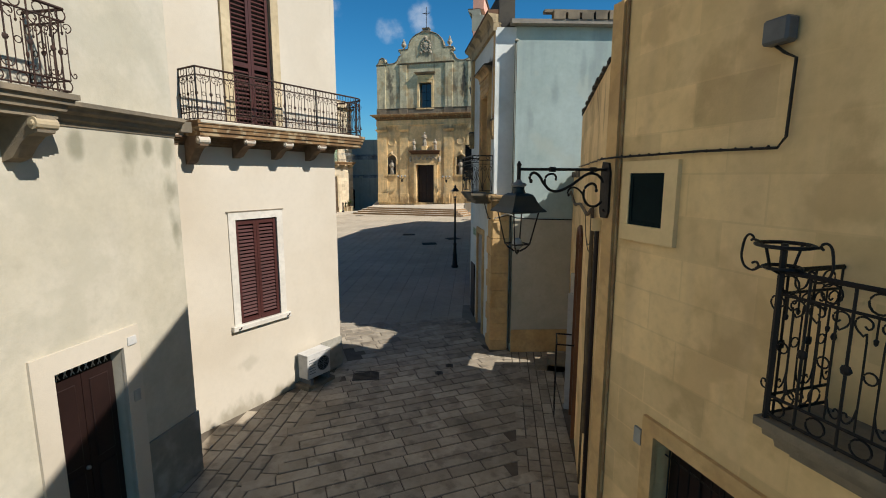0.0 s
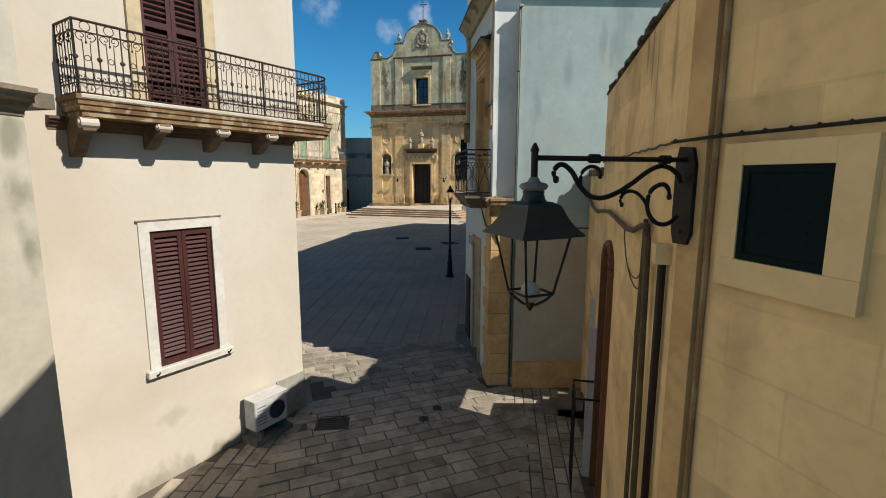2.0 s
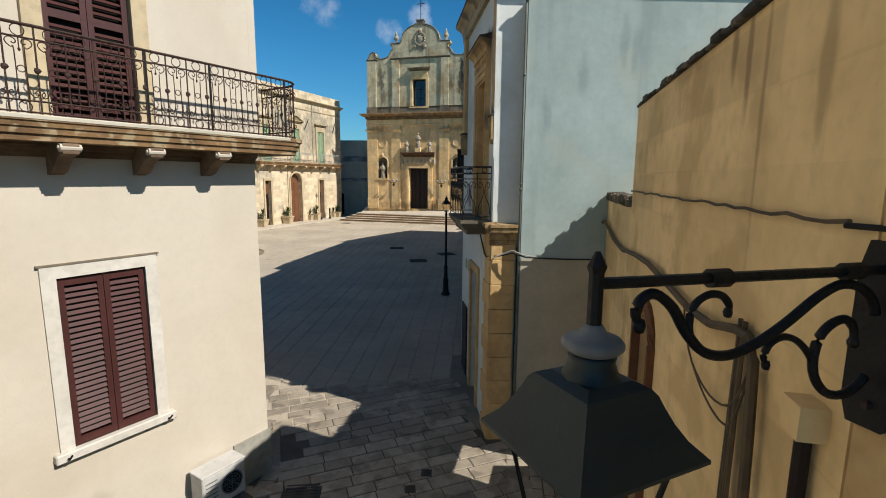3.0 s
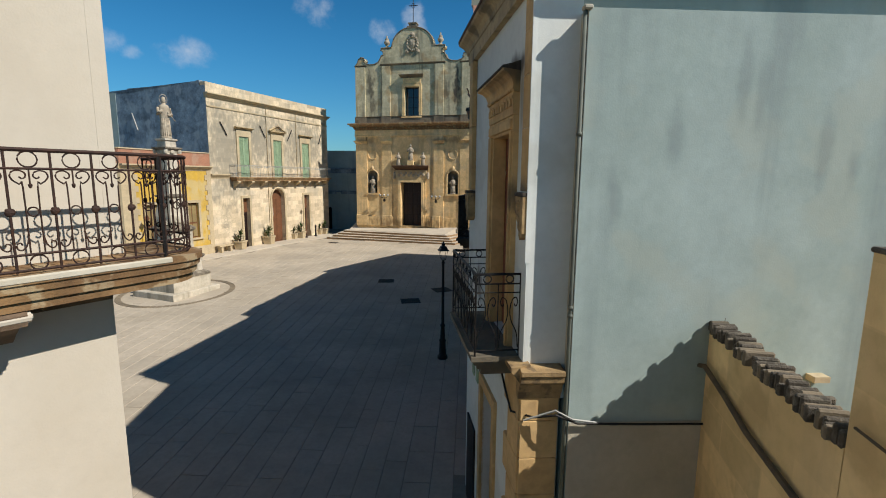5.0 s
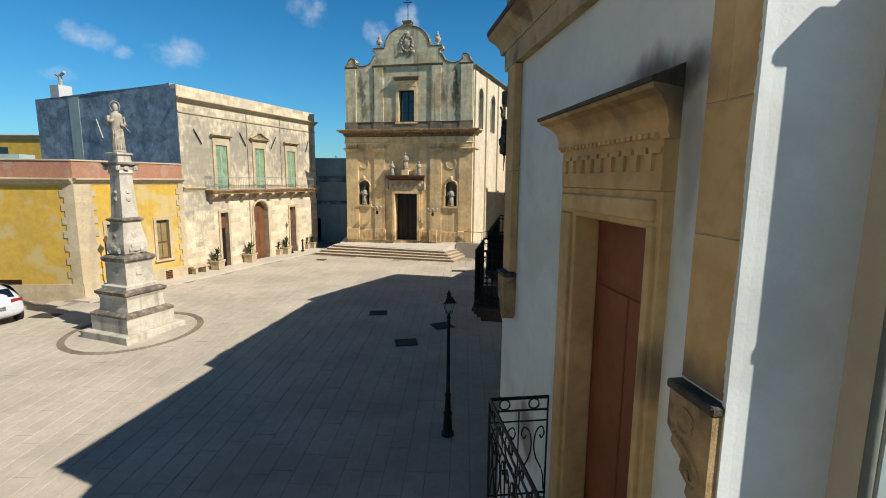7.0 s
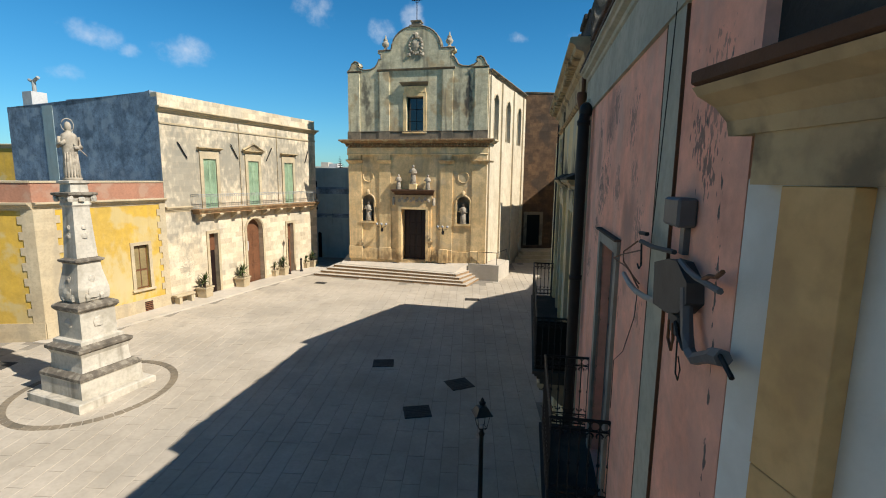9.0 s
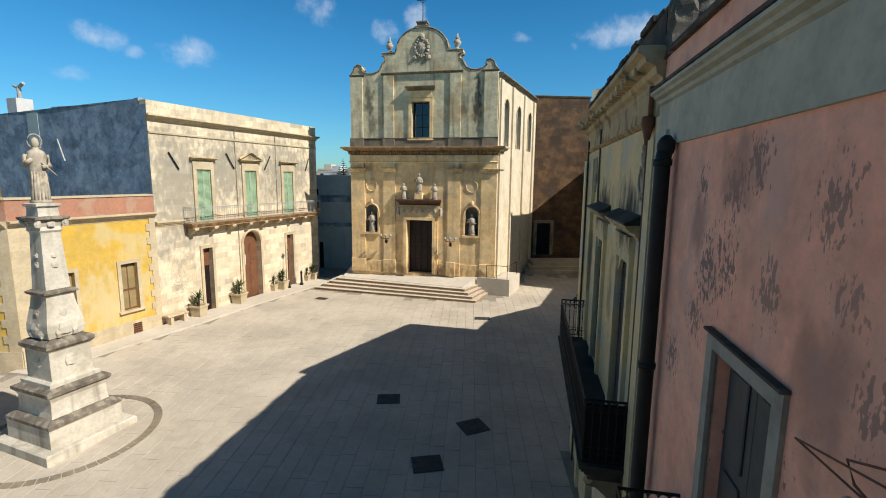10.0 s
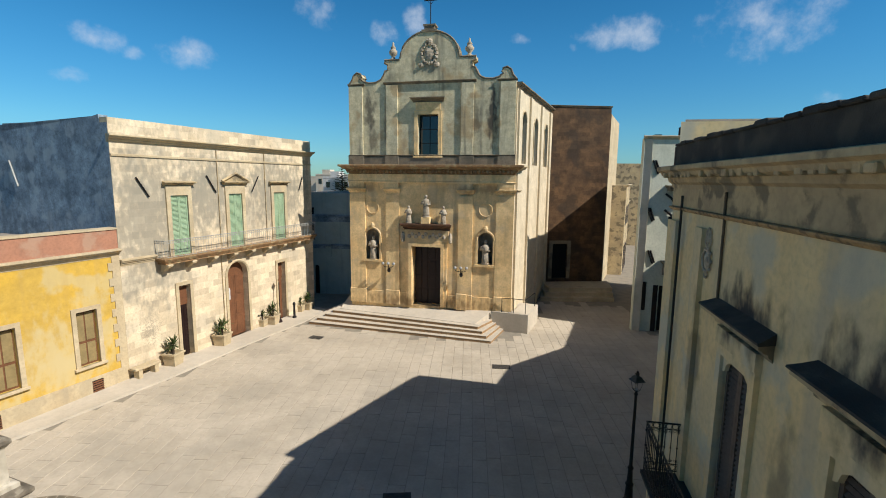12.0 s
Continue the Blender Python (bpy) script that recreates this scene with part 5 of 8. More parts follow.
lantern_head(lantern, (c.x, c.y), 3.278, 0.94, math.atan2(arm.y, arm.x) + 0.2)

# ---- white house on the street corner ----
house_d = thing("white_house", "limewashed house with ochre stone trim and a russet balcony door", "house", at=Matrix.Translation((3, 12, -0.7)))
CORNER = (-0.185, 10.12)
FD = Frame((-1.12, 13.2), CORNER)
LD = FD.length
part("wall", wallmesh(FD, 0, LD, -1.4, 6.55, [(1.88, 2.73, 3.0, 5.30), (1.35, 2.05, -0.8, 1.9)]), LIMEWHITE, house_d)
FDs = Frame(CORNER, (9.0, 12.24))
STEP, UP = 0.18, 0.43  # how far the side wall stands proud of the corner strip, and where it begins
part("side_strip", wallmesh(FDs, 0.012, UP + 0.01, 2.6, 6.6, thick=0.03), LIMEWHITE, house_d, "white limewashed strip beside the downpipe")
boxpart("side_wall", FDs, (UP, FDs.length, -0.40, STEP, -1.4, 6.29), WHITEBLUE, house_d)
boxpart("upper_side_wall", FDs, (UP + 0.011, FDs.length, -0.40, 0.0, 6.291, 6.62), WHITEBLUE, house_d)
boxpart("step_face", FDs, (UP - 0.006, UP - 0.001, 0.001, STEP - 0.004, 2.97, 6.288), CREAM_OLD, house_d, "cream face of the step beside the downpipe")
plan_body("rear_wall", house_d, [FD.xy(0.0, -0.41), FD.xy(LD - 0.45, -0.41), FDs.xy(0.5, -0.57), (9, 12.85), (9, 13.2)], -1.4, 6.6, WHITEBLUE)
boxpart("roof_terrace", FDs, (0.3, FDs.length, -2.4, 0.2, 6.63, 6.72), ROOF, house_d)
bm = bmesh.new()
for k in range(15):
    fbox(bm, FDs, 1.2 + 0.3 * k, 1.45 + 0.3 * k, 0.0, 0.22, 6.72, 6.86 + rnd.uniform(0, 0.05))
fbox(bm, FDs, 1.0, 6.0, 0.02, 0.18, 6.86, 6.92)
part("terrace_parapet", bm, LECCE_DARK, house_d)
# stone surround of the balcony door
for u0, u1, v0, v1 in ((1.66, 1.90, 1.72, 1.86), (2.71, 2.80, 2.73, 2.775)):
    jamb = boxpart("door_jamb", FD, (u0, u1, -0.105, 0.06, 3.0, 5.30), OCHRE_STONE, house_d, bevel=0.006)
    boxpart("fillet", FD, (v0, v1, 0.055, 0.085, 3.0, 5.30), OCHRE_STONE, jamb, bevel=0.006)
lintel = boxpart("door_lintel", FD, (1.66, 2.80, -0.105, 0.06, 5.285, 5.46), OCHRE_STONE, house_d, bevel=0.006)
boxpart("fillet", FD, (1.72, 2.76, 0.055, 0.085, 5.32, 5.42), OCHRE_STONE, lintel, bevel=0.006)
boxpart("frieze", FD, (1.68, 2.80, -0.02, 0.07, 5.46, 5.68), OCHRE_STONE, house_d)
for k in range(9):
    a = 1.715 + 0.121 * k
    boxpart("dentil", FD, (a, a + 0.058, 0.065, 0.088, 5.545, 5.62), OCHRE_STONE, house_d)
    boxpart("dentil_link", FD, (a + 0.03, a + 0.121, 0.065, 0.084, 5.62, 5.645), OCHRE_STONE, house_d)
for k in range(22):
    a = 1.69 + 0.05 * k
    boxpart("bead", FD, (a, a + 0.03, 0.06, 0.10, 5.685, 5.705), OCHRE_STONE, house_d)
bm = bmesh.new()
moulding(bm, FD, 1.68, 2.80, [(-0.05, 5.68), (0.07, 5.68), (0.09, 5.71), (0.085, 5.74), (0.105, 5.80), (0.15, 5.845), (0.20, 5.865), (0.205, 5.885), (-0.05, 5.89)], 0.55)
part("hood", bm, OCHRE_STONE, house_d, "stone hood with a dark weathered top")
bm = bmesh.new()
moulding(bm, FD, 1.68, 2.80, [(-0.02, 5.888), (0.215, 5.886), (0.218, 5.905), (0.19, 5.915), (0.10, 5.945), (-0.02, 6.0)], 0.55)
part("hood_top", bm, CORBELTOP, house_d)
boxpart("door_panel", FD, (1.885, 2.725, -0.16, -0.11, 3.0, 5.295), REDWOOD, house_d, "russet painted door")
boxpart("door_leaf", FD, (1.91, 2.30, -0.112, -0.098, 3.02, 4.86), REDWOOD, house_d, bevel=0.006)
boxpart("door_leaf", FD, (2.31, 2.70, -0.112, -0.098, 3.02, 4.86), REDWOOD, house_d, bevel=0.006)
boxpart("transom_panel", FD, (1.91, 2.70, -0.112, -0.095, 4.90, 5.27), REDWOOD, house_d, bevel=0.006)
# pilasters on carved corbels
chip = random.Random(17)
for u0, u1, zc, wp, courses in ((2.955, 3.215, 4.69, 0.012, (0.0, 0.33, 0.6, 0.82, 1.0)), (0.22, 0.46, 4.64, 0.07, (0.0, 0.5, 1.0))):
    for a, b in zip(courses, courses[1:]):
        z0, z1 = zc + (6.53 - zc) * a, zc + (6.53 - zc) * b
        cut = 0.45 if u0 > 1 and a in (0.6, 0.82) else 0.0
        for c0, c1 in (((u0, u0 + (u1 - u0) * cut), (u0 + (u1 - u0) * cut, u1)) if cut else ((u0, u1),)):
            boxpart("pilaster_stone", FD, (c0 + 0.001, c1 - 0.001, 0.0, wp - chip.uniform(0, 0.004), z0 + 0.002, z1 - 0.002), OCHRE_STONE, house_d, bevel=0.003)
    d = u1 - u0
    bm = bmesh.new()
    outline_prism(bm, FD, [(u0, zc - 0.05), (u1, zc - 0.05), (u1, zc - 0.40), (u1 - 0.10 * d, zc - 0.445), (u1 - 0.2 * d, zc - 0.43), (u1 - 0.28 * d, zc - 0.47), (u1 - 0.45 * d, zc - 0.43), (u1 - 0.42 * d, zc - 0.39), (u1 - 0.62 * d, zc - 0.36), (u1 - 0.60 * d, zc - 0.31), (u0 + 0.12 * d, zc - 0.275), (u0 + 0.14 * d, zc - 0.24), (u0, zc - 0.21)], -0.01, wp + 0.045)
    corbel = part("corbel", bm, CORBELSTONE, house_d, "carved stone corbel, black along its top")
    boxpart("corbel_slab", FD, (u0 - 0.015, u1 + 0.005, -0.01, wp + 0.055, zc - 0.05, zc - 0.01), CORBELTOP, corbel, bevel=0.008)
    bm = bmesh.new()
    ring(bm, FD, u0 + 0.42 * d, wp + 0.045, zc - 0.145, 0.05, 0.011, 14, 5)
    part("corbel_ring", bm, CORBELSTONE, corbel)
    bm = bmesh.new()
    tube(bm, [FD.p(u0 + a * d, wp + 0.045, zc + b) for a, b in smooth_curve(((0.2, -0.22), (0.5, -0.245), (0.75, -0.29), (0.8, -0.345), (0.65, -0.37), (0.55, -0.335)), 3)], 0.012, 5)
    part("corbel_scroll", bm, CORBELSTONE, corbel)
# the plaster of the side wall laps raggedly round the corner
bm = bmesh.new()
edge = [(LD - 0.010 - 0.004 * math.sin(0.11 * k) - chip.uniform(0, 0.007), 4.0 + 0.0125 * k) for k in range(204)]
outline_prism(bm, FD, [(LD + 0.006, 4.0), (LD + 0.006, edge[-1][1])] + edge[::-1], -0.03, 0.016)
part("plaster_edge", bm, LIMEWHITE, house_d, "ragged white plaster edge at the corner")
bm = bmesh.new()
fbox(bm, FD, 0.09, LD, -0.1, 0.07, 6.53, 6.70)
moulding(bm, FD, 0.0, LD, [(-0.1, 6.70), (0.08, 6.70), (0.09, 6.75), (0.13, 6.80), (0.19, 6.84), (0.21, 6.87), (-0.1, 6.872)], 0.3)
part("cornice", bm, WEATHERED_OR_SHADED, house_d)
bm = bmesh.new()
moulding(bm, FD, 0.0, LD, [(-0.1, 6.873), (0.20, 6.875), (0.215, 6.885), (0.215, 6.925), (0.19, 6.935), (-0.1, 6.98)], 0.3)
part("cornice_slab", bm, PORTALDARK, house_d, "dark weathered cornice slab")
boxpart("roof_parapet", FD, (0.0, LD, -0.4, -0.05, 6.55, 7.3), SOOT, house_d)
# lower corner of dressed stone
for k in range(9):
    z0 = -0.9 + 0.41 * k
    L = 0.36 if k % 2 else 0.52
    boxpart("quoin", FD, (LD - L, LD + 0.03, -0.05, 0.045, z0 + 0.004, z0 + 0.406), OCHRE_STONE, house_d, bevel=0.008)
    boxpart("quoin", FDs, (-0.02, UP - 0.06, -0.25, 0.05, z0 + 0.003, z0 + 0.407), OCHRE_STONE, house_d, bevel=0.006)
bm = bmesh.new()
moulding(bm, FDs, -0.05, UP - 0.05, [(-0.05, 2.62), (0.06, 2.63), (0.07, 2.70), (0.10, 2.72), (0.12, 2.80), (0.17, 2.84), (0.18, 2.90), (0.20, 2.92), (0.20, 2.96), (-0.05, 2.98)])
moulding(bm, FD, LD - 0.5, LD + 0.1, [(-0.05, 2.78), (0.05, 2.80), (0.10, 2.88), (0.14, 2.92), (0.14, 2.97), (-0.05, 3.0)])
part("corner_ledge", bm, CORBELSTONE, house_d)
boxpart("lower_plaster", FDs, (UP + 0.005, FDs.length, STEP, STEP + 0.006, -0.18, 2.43), CREAM_OLD, house_d, "old cream plaster below the cable line")
boxpart("stone_bracket", FDs, (2.82, 2.98, STEP, STEP + 0.11, 2.86, 2.92), LECCE, house_d, "small stone bracket")
boxpart("plinth", FDs, (UP + 0.005, 2.4, STEP, STEP + 0.03, -1.4, -0.18), OCHRE_STONE, house_d)
bm = bmesh.new()
tube(bm, [FDs.p(UP - 0.025, STEP - 0.02, 6.27), FDs.p(UP - 0.025, STEP - 0.02, 3.6), FDs.p(UP - 0.025, STEP, -0.5)], 0.019, 10)
for zz in (1.0, 2.45, 3.50, 3.58, 5.2):
    tube(bm, [FDs.p(UP - 0.025, STEP - 0.02, zz), FDs.p(UP - 0.025, STEP - 0.02, zz + 0.035)], 0.026, 10)
part("downpipe", bm, OLDPIPE, house_d, "greenish grey downpipe in the corner of the step", smooth=True)
boxpart("pipe_cap", FDs, (UP - 0.05, UP + 0.03, STEP - 0.06, STEP + 0.03, 6.27, 6.31), CREAM_OLD, house_d, "small stone cap over the downpipe", bevel=0.01)
bm = bmesh.new()
tube(bm, [FDs.p(0.0, 0.12, 2.43), FDs.p(0.3, 0.18, 2.56), FDs.p(0.45, 0.25, 2.50), FDs.p(0.9, 0.22, 2.42)], 0.011, 5)
part("facade_cable", bm, GREYPIPE, house_d, "pale grey cable")
bm = bmesh.new()
tube(bm, [FD.p(2.3, 0.04, 2.75), FD.p(2.8, 0.06, 2.5), FD.p(3.12, 0.08, 2.42), FDs.p(0.1, 0.12, 2.46), FDs.p(0.3, 0.20, 2.52), FDs.p(0.5, 0.25, 2.46), FDs.p(1.1, 0.23, 2.43), FDs.p(1.8, 0.23, 2.42)], 0.012, 5)
part("facade_cable", bm, CABLE, house_d)
# balcony
balcony_slab(FD, house_d, 1.40, 3.08, 0.5, 2.76, 3.0, LECCE_DARK)
panel_railing(FD, house_d, [(1.43, 0.0), (1.43, 0.46), (3.05, 0.46), (3.05, 0.0)], 3.0, 3.86, IRON)
# shop door below
surround(FD, house_d, 1.35, 2.05, -0.8, 1.9, 0.14, OCHRE_STONE, 0.04, sill=False)
leaf_door(FD, house_d, 1.36, 2.04, -0.8, 1.89, -0.12, REDWOOD, 2, 3)
for u in (0.55, 0.85):
    boxpart("street_sign", FD, (u, u + 0.16, 0.0, 0.015, 1.75, 1.95), GREENWOOD, house_d, "small green sign")
boxpart("low_door", FD, (0.25, 0.85, 0.0, 0.03, -0.8, 0.9), DOORBROWN, house_d)

# ---- pink house and weathered house ----
FE = Frame((-1.05, 25.4), (-1.12, 13.21))
house_e = thing("pink_house", "peeling pink house with a grey balcony door", "house", at=Matrix.Translation((3, 16, -0.4)))
UE = 7.0  # where the pink house begins along the frame
part("wall", wallmesh(FE, UE, 12.19, -1.2, 7.45, [(8.98, 9.84, 3.55, 5.91), (8.3, 9.2, -0.5, 1.9)]), PINK, house_e)
plan_body("rear_wall", house_e, [FE.xy(UE, -0.405), FE.xy(12.18, -0.405), (9, 13.25), (9, 18.4)], -1.2, 7.4, PINK)
surround(FE, house_e, 8.98, 9.84, 3.55, 5.91, 0.11, PLINTH, 0.03, sill=False)
boxpart("surround_top", FE, (8.86, 9.96, 0.0, 0.058, 6.021, 6.045), CORBELTOP, house_e, "black weathered top edge", bevel=0.004)
leaf_door(FE, house_e, 8.99, 9.83, 3.55, 5.90, -0.10, SHUTTERGREY, 2, 3)
boxpart("pilaster", FE, (11.0, 11.34, -0.01, 0.016, -1.2, 7.45), PALESTRIP, house_e, "pale greenish pilaster strip")
boxpart("pilaster", FE, (UE + 0.02, UE + 0.42, -0.01, 0.06, -1.2, 7.6), PALESTRIP, house_e)
boxpart("frieze", FE, (UE - 0.008, 12.19, -0.3, 0.03, 7.45, 7.87), PALESTRIP, house_e)
bm = bmesh.new()
moulding(bm, FE, UE, 12.19, cornice(8.02, 0.17, 0.14, -0.2))
part("cornice", bm, PALESTRIP, house_e)
boxpart("cornice_cap", FE, (UE, 12.19, -0.2, 0.15, 8.022, 8.05), CORBELTOP, house_e)
boxpart("parapet", FE, (UE - 0.01, 12.19, -0.3, 0.0, 8.03, 8.37), PINK, house_e)
bm = bmesh.new()
moulding(bm, FE, UE + 0.26, 12.19, [(-0.33, 8.371), (0.05, 8.371), (0.06, 8.40), (0.04, 8.44), (-0.33, 8.45)])
part("parapet_cap", bm, CORBELTOP, house_e)
bm = bmesh.new()
tube(bm, [FE.p(7.62, 0.10, 7.42), FE.p(7.62, 0.12, 7.30), FE.p(7.62, 0.12, 4.0), FE.p(7.62, 0.12, -0.4)], 0.072, 18)
for zz in (7.24, 5.2):
    tube(bm, [FE.p(7.62, 0.12, zz), FE.p(7.62, 0.12, zz + 0.06)], 0.085, 18)
blob(bm, FE.p(7.62, 0.10, 7.42), (0.082, 0.082, 0.11), 18, 0.03)
part("downpipe", bm, CABLE, house_e, "dark downpipe with a rounded head", smooth=True)
# near-black slab: the deep shade of this balcony is in its colour
balcony_slab(FE, house_e, 8.5, 10.1, 0.55, 3.32, 3.55, SOOT)
railing(FE, house_e, [(8.54, 0.0), (8.54, 0.51), (10.05, 0.51), (10.05, 0.0)], 3.56, 4.44, IRON, 0.08)
# meter box, bracket and loops of cable
boxpart("meter_box", FE, (11.48, 11.72, 0.0, 0.09, 6.32, 6.46), GREYPLASTIC, house_e, "grey plastic meter box", bevel=0.012)
boxpart("meter_strap", FE, (11.58, 11.64, 0.0, 0.03, 6.18, 6.32), GREYPLASTIC, house_e)
bm = bmesh.new()
outline_prism(bm, FE, [(11.33, 6.09), (11.58, 6.15), (11.72, 6.16), (11.88, 6.09), (11.90, 6.0), (11.80, 5.93), (11.63, 5.88), (11.36, 5.86)], 0.0, 0.075)
part("junction_box", bm, CABLEBOX, house_e, "dark grey junction box")
boxpart("cable_gland", FE, (11.56, 11.72, 0.0, 0.05, 5.78, 5.89), CABLEBOX, house_e, bevel=0.01)


def wall_cable(name, pts, r, mat, label=""):
    bm = bmesh.new()
    tube(bm, [FE.p(*q) for q in pts], r, 6)
    part(name, bm, mat, house_e, label)


wall_cable("cable_bracket", [(10.82, 0.04, 6.14), (11.05, 0.09, 6.17), (11.30, 0.08, 6.17), (11.62, 0.06, 6.19)], 0.014, CABLEBOX, "dark iron cable bracket")
wall_cable("bracket_knob", [(10.98, 0.08, 6.215), (11.14, 0.08, 6.225)], 0.014, CABLE)
wall_cable("cable", [(10.82, 0.06, 6.14), (10.55, 0.09, 6.03), (10.62, 0.10, 5.97), (10.82, 0.09, 5.93), (10.98, 0.07, 5.86)], 0.006, WOOD, "brown cable loop")
wall_cable("cable", [(10.22, 0.10, 5.93), (10.60, 0.10, 6.02), (11.02, 0.08, 6.11)], 0.005, WOOD)
wall_cable("cable", [(10.22, 0.10, 5.93), (10.66, 0.09, 5.94), (10.99, 0.07, 5.89)], 0.005, WOOD)
wall_cable("bracket_hook", [(11.02, 0.08, 6.16), (11.05, 0.08, 6.02), (11.0, 0.08, 5.99), (10.95, 0.08, 6.01)], 0.006, CABLE)
wall_cable("cable_sleeve", [(10.56, 0.08, 5.87), (10.74, 0.08, 5.84), (10.92, 0.07, 5.825), (11.10, 0.06, 5.835), (11.24, 0.05, 5.85), (11.38, 0.05, 5.89)], 0.018, GREYPIPE, "pale grey plastic sleeve")
wall_cable("conduit", [(11.84, 0.06, 6.06), (11.86, 0.06, 5.97), (11.90, 0.06, 5.86), (11.95, 0.06, 5.80), (12.02, 0.06, 5.79), (12.12, 0.05, 5.84), (12.20, 0.05, 5.87)], 0.027, GREYPLASTIC, "thick grey bent conduit")
wall_cable("conduit_end", [(12.16, 0.05, 5.855), (12.20, 0.05, 5.875), (12.27, 0.05, 5.89)], 0.034, GREYPLASTIC)
wall_cable("cable_tail", [(12.26, 0.06, 5.90), (12.32, 0.06, 5.88), (12.38, 0.06, 5.86)], 0.010, CABLE)
wall_cable("conduit", [(11.72, 0.06, 6.165), (11.84, 0.06, 6.14), (11.95, 0.06, 6.13), (12.21, 0.06, 6.13)], 0.013, GREYPLASTIC, "thin grey conduit")
wall_cable("cable", [(12.03, 0.06, 6.14), (12.12, 0.07, 6.17), (12.16, 0.06, 6.175), (12.24, 0.07, 6.21)], 0.010, WOOD, "twisted brown wires")
wall_cable("cable_loop", [(11.60, 0.05, 5.84), (11.60, 0.05, 5.74), (11.66, 0.05, 5.70), (11.68, 0.05, 5.76), (11.66, 0.05, 5.84)], 0.008, WOOD)
wall_cable("cable_loop", [(11.74, 0.05, 5.84), (11.75, 0.05, 5.72), (11.76, 0.05, 5.62), (11.80, 0.05, 5.60), (11.82, 0.05, 5.66), (11.78, 0.05, 5.71)], 0.004, CABLE)
wall_cable("cable", [(11.70, 0.05, 5.86), (11.76, 0.05, 5.80), (11.84, 0.05, 5.77), (11.88, 0.05, 5.78)], 0.011, CABLE)
wall_cable("wire", [(11.13, 0.05, 6.23), (11.14, 0.04, 6.63), (11.17, 0.03, 7.2), (11.20, 0.03, 7.5)], 0.003, CABLE)
wall_cable("wire", [(10.92, 0.06, 5.83), (10.75, 0.03, 5.60), (10.42, 0.02, 5.23), (10.09, 0.02, 5.03), (10.09, 0.02, 4.60)], 0.003, CABLE)
for u in (10.985, 11.335):
    boxpart("strip_edge", FE, (u, u + 0.010, -0.01, 0.018, -1.2, 7.44), PORTALDARK, house_e, "dark joint beside the pilaster strip")
boxpart("shop_door", FE, (8.3, 9.2, -0.3, -0.2, -0.5, 1.9), DOORBROWN, house_e)

house_f = thing("weathered_house", "weathered grey and cream house with hooded balcony doors", "house", at=Matrix.Translation((3, 22, -0.2)))
part("wall", wallmesh(FE, 0, UE - 0.001, -1.0, 8.3, [(2.85, 3.65, 3.5, 6.0), (5.17, 5.97, 3.5, 6.0), (3.0, 3.9, -0.4, 2.0), (5.3, 6.2, -0.4, 2.0)]), GREYCREAM, house_f)
plan_body("rear_wall", house_f, [FE.xy(0, -0.405), FE.xy(UE - 0.01, -0.405), (9, 18.41), (9, 25.4)], -1.0, 8.3, GREYCREAM)
for u0 in (2.85, 5.17):
    u1 = u0 + 0.8
    surround(FE, house_f, u0, u1, 3.5, 6.0, 0.14, GREYCREAM, 0.06, sill=False)
    shutter_pair(FE, house_f, u0 + 0.01, u1 - 0.01, 3.5, 5.99, -0.05, OLDSHUTTER, 34)
    for k, q in ((u0, 1), (u1, -1)):
        bm = bmesh.new()
        outline_prism(bm, FE, [(k, 6.0), (k + q * 0.4, 6.0), (k + q * 0.22, 5.97), (k + q * 0.10, 5.90), (k + q * 0.06, 5.80), (k, 5.78)], -0.03, 0.02)
        part("spandrel", bm, GREYCREAM, house_f)
    boxpart("frieze", FE, (u0 - 0.16, u1 + 0.16, -0.01, 0.08, 6.14, 6.36), GREYCREAM, house_f)
    bm = bmesh.new()
    moulding(bm, FE, u0 - 0.40, u1 + 0.36, cornice(6.54, 0.2, 0.19), 0.4)
    part("hood", bm, WEATHERED_OR_SHADED, house_f, "stained stone door hood")
    bm = bmesh.new()
    moulding(bm, FE, u0 - 0.42, u1 + 0.38, [(-0.02, 6.541), (0.20, 6.541), (0.215, 6.555), (0.21, 6.575), (0.12, 6.61), (-0.02, 6.68)], 0.4)
    part("hood_top", bm, SOOT, house_f, "sooty sloping top of the hood")
for u0, u1 in ((0.02, 0.5), (1.5, 1.8), (6.72, 6.985)):
    boxpart("pilaster", FE, (u0, u1, -0.01, 0.07, -0.9, 7.55), GREYCREAM, house_f)
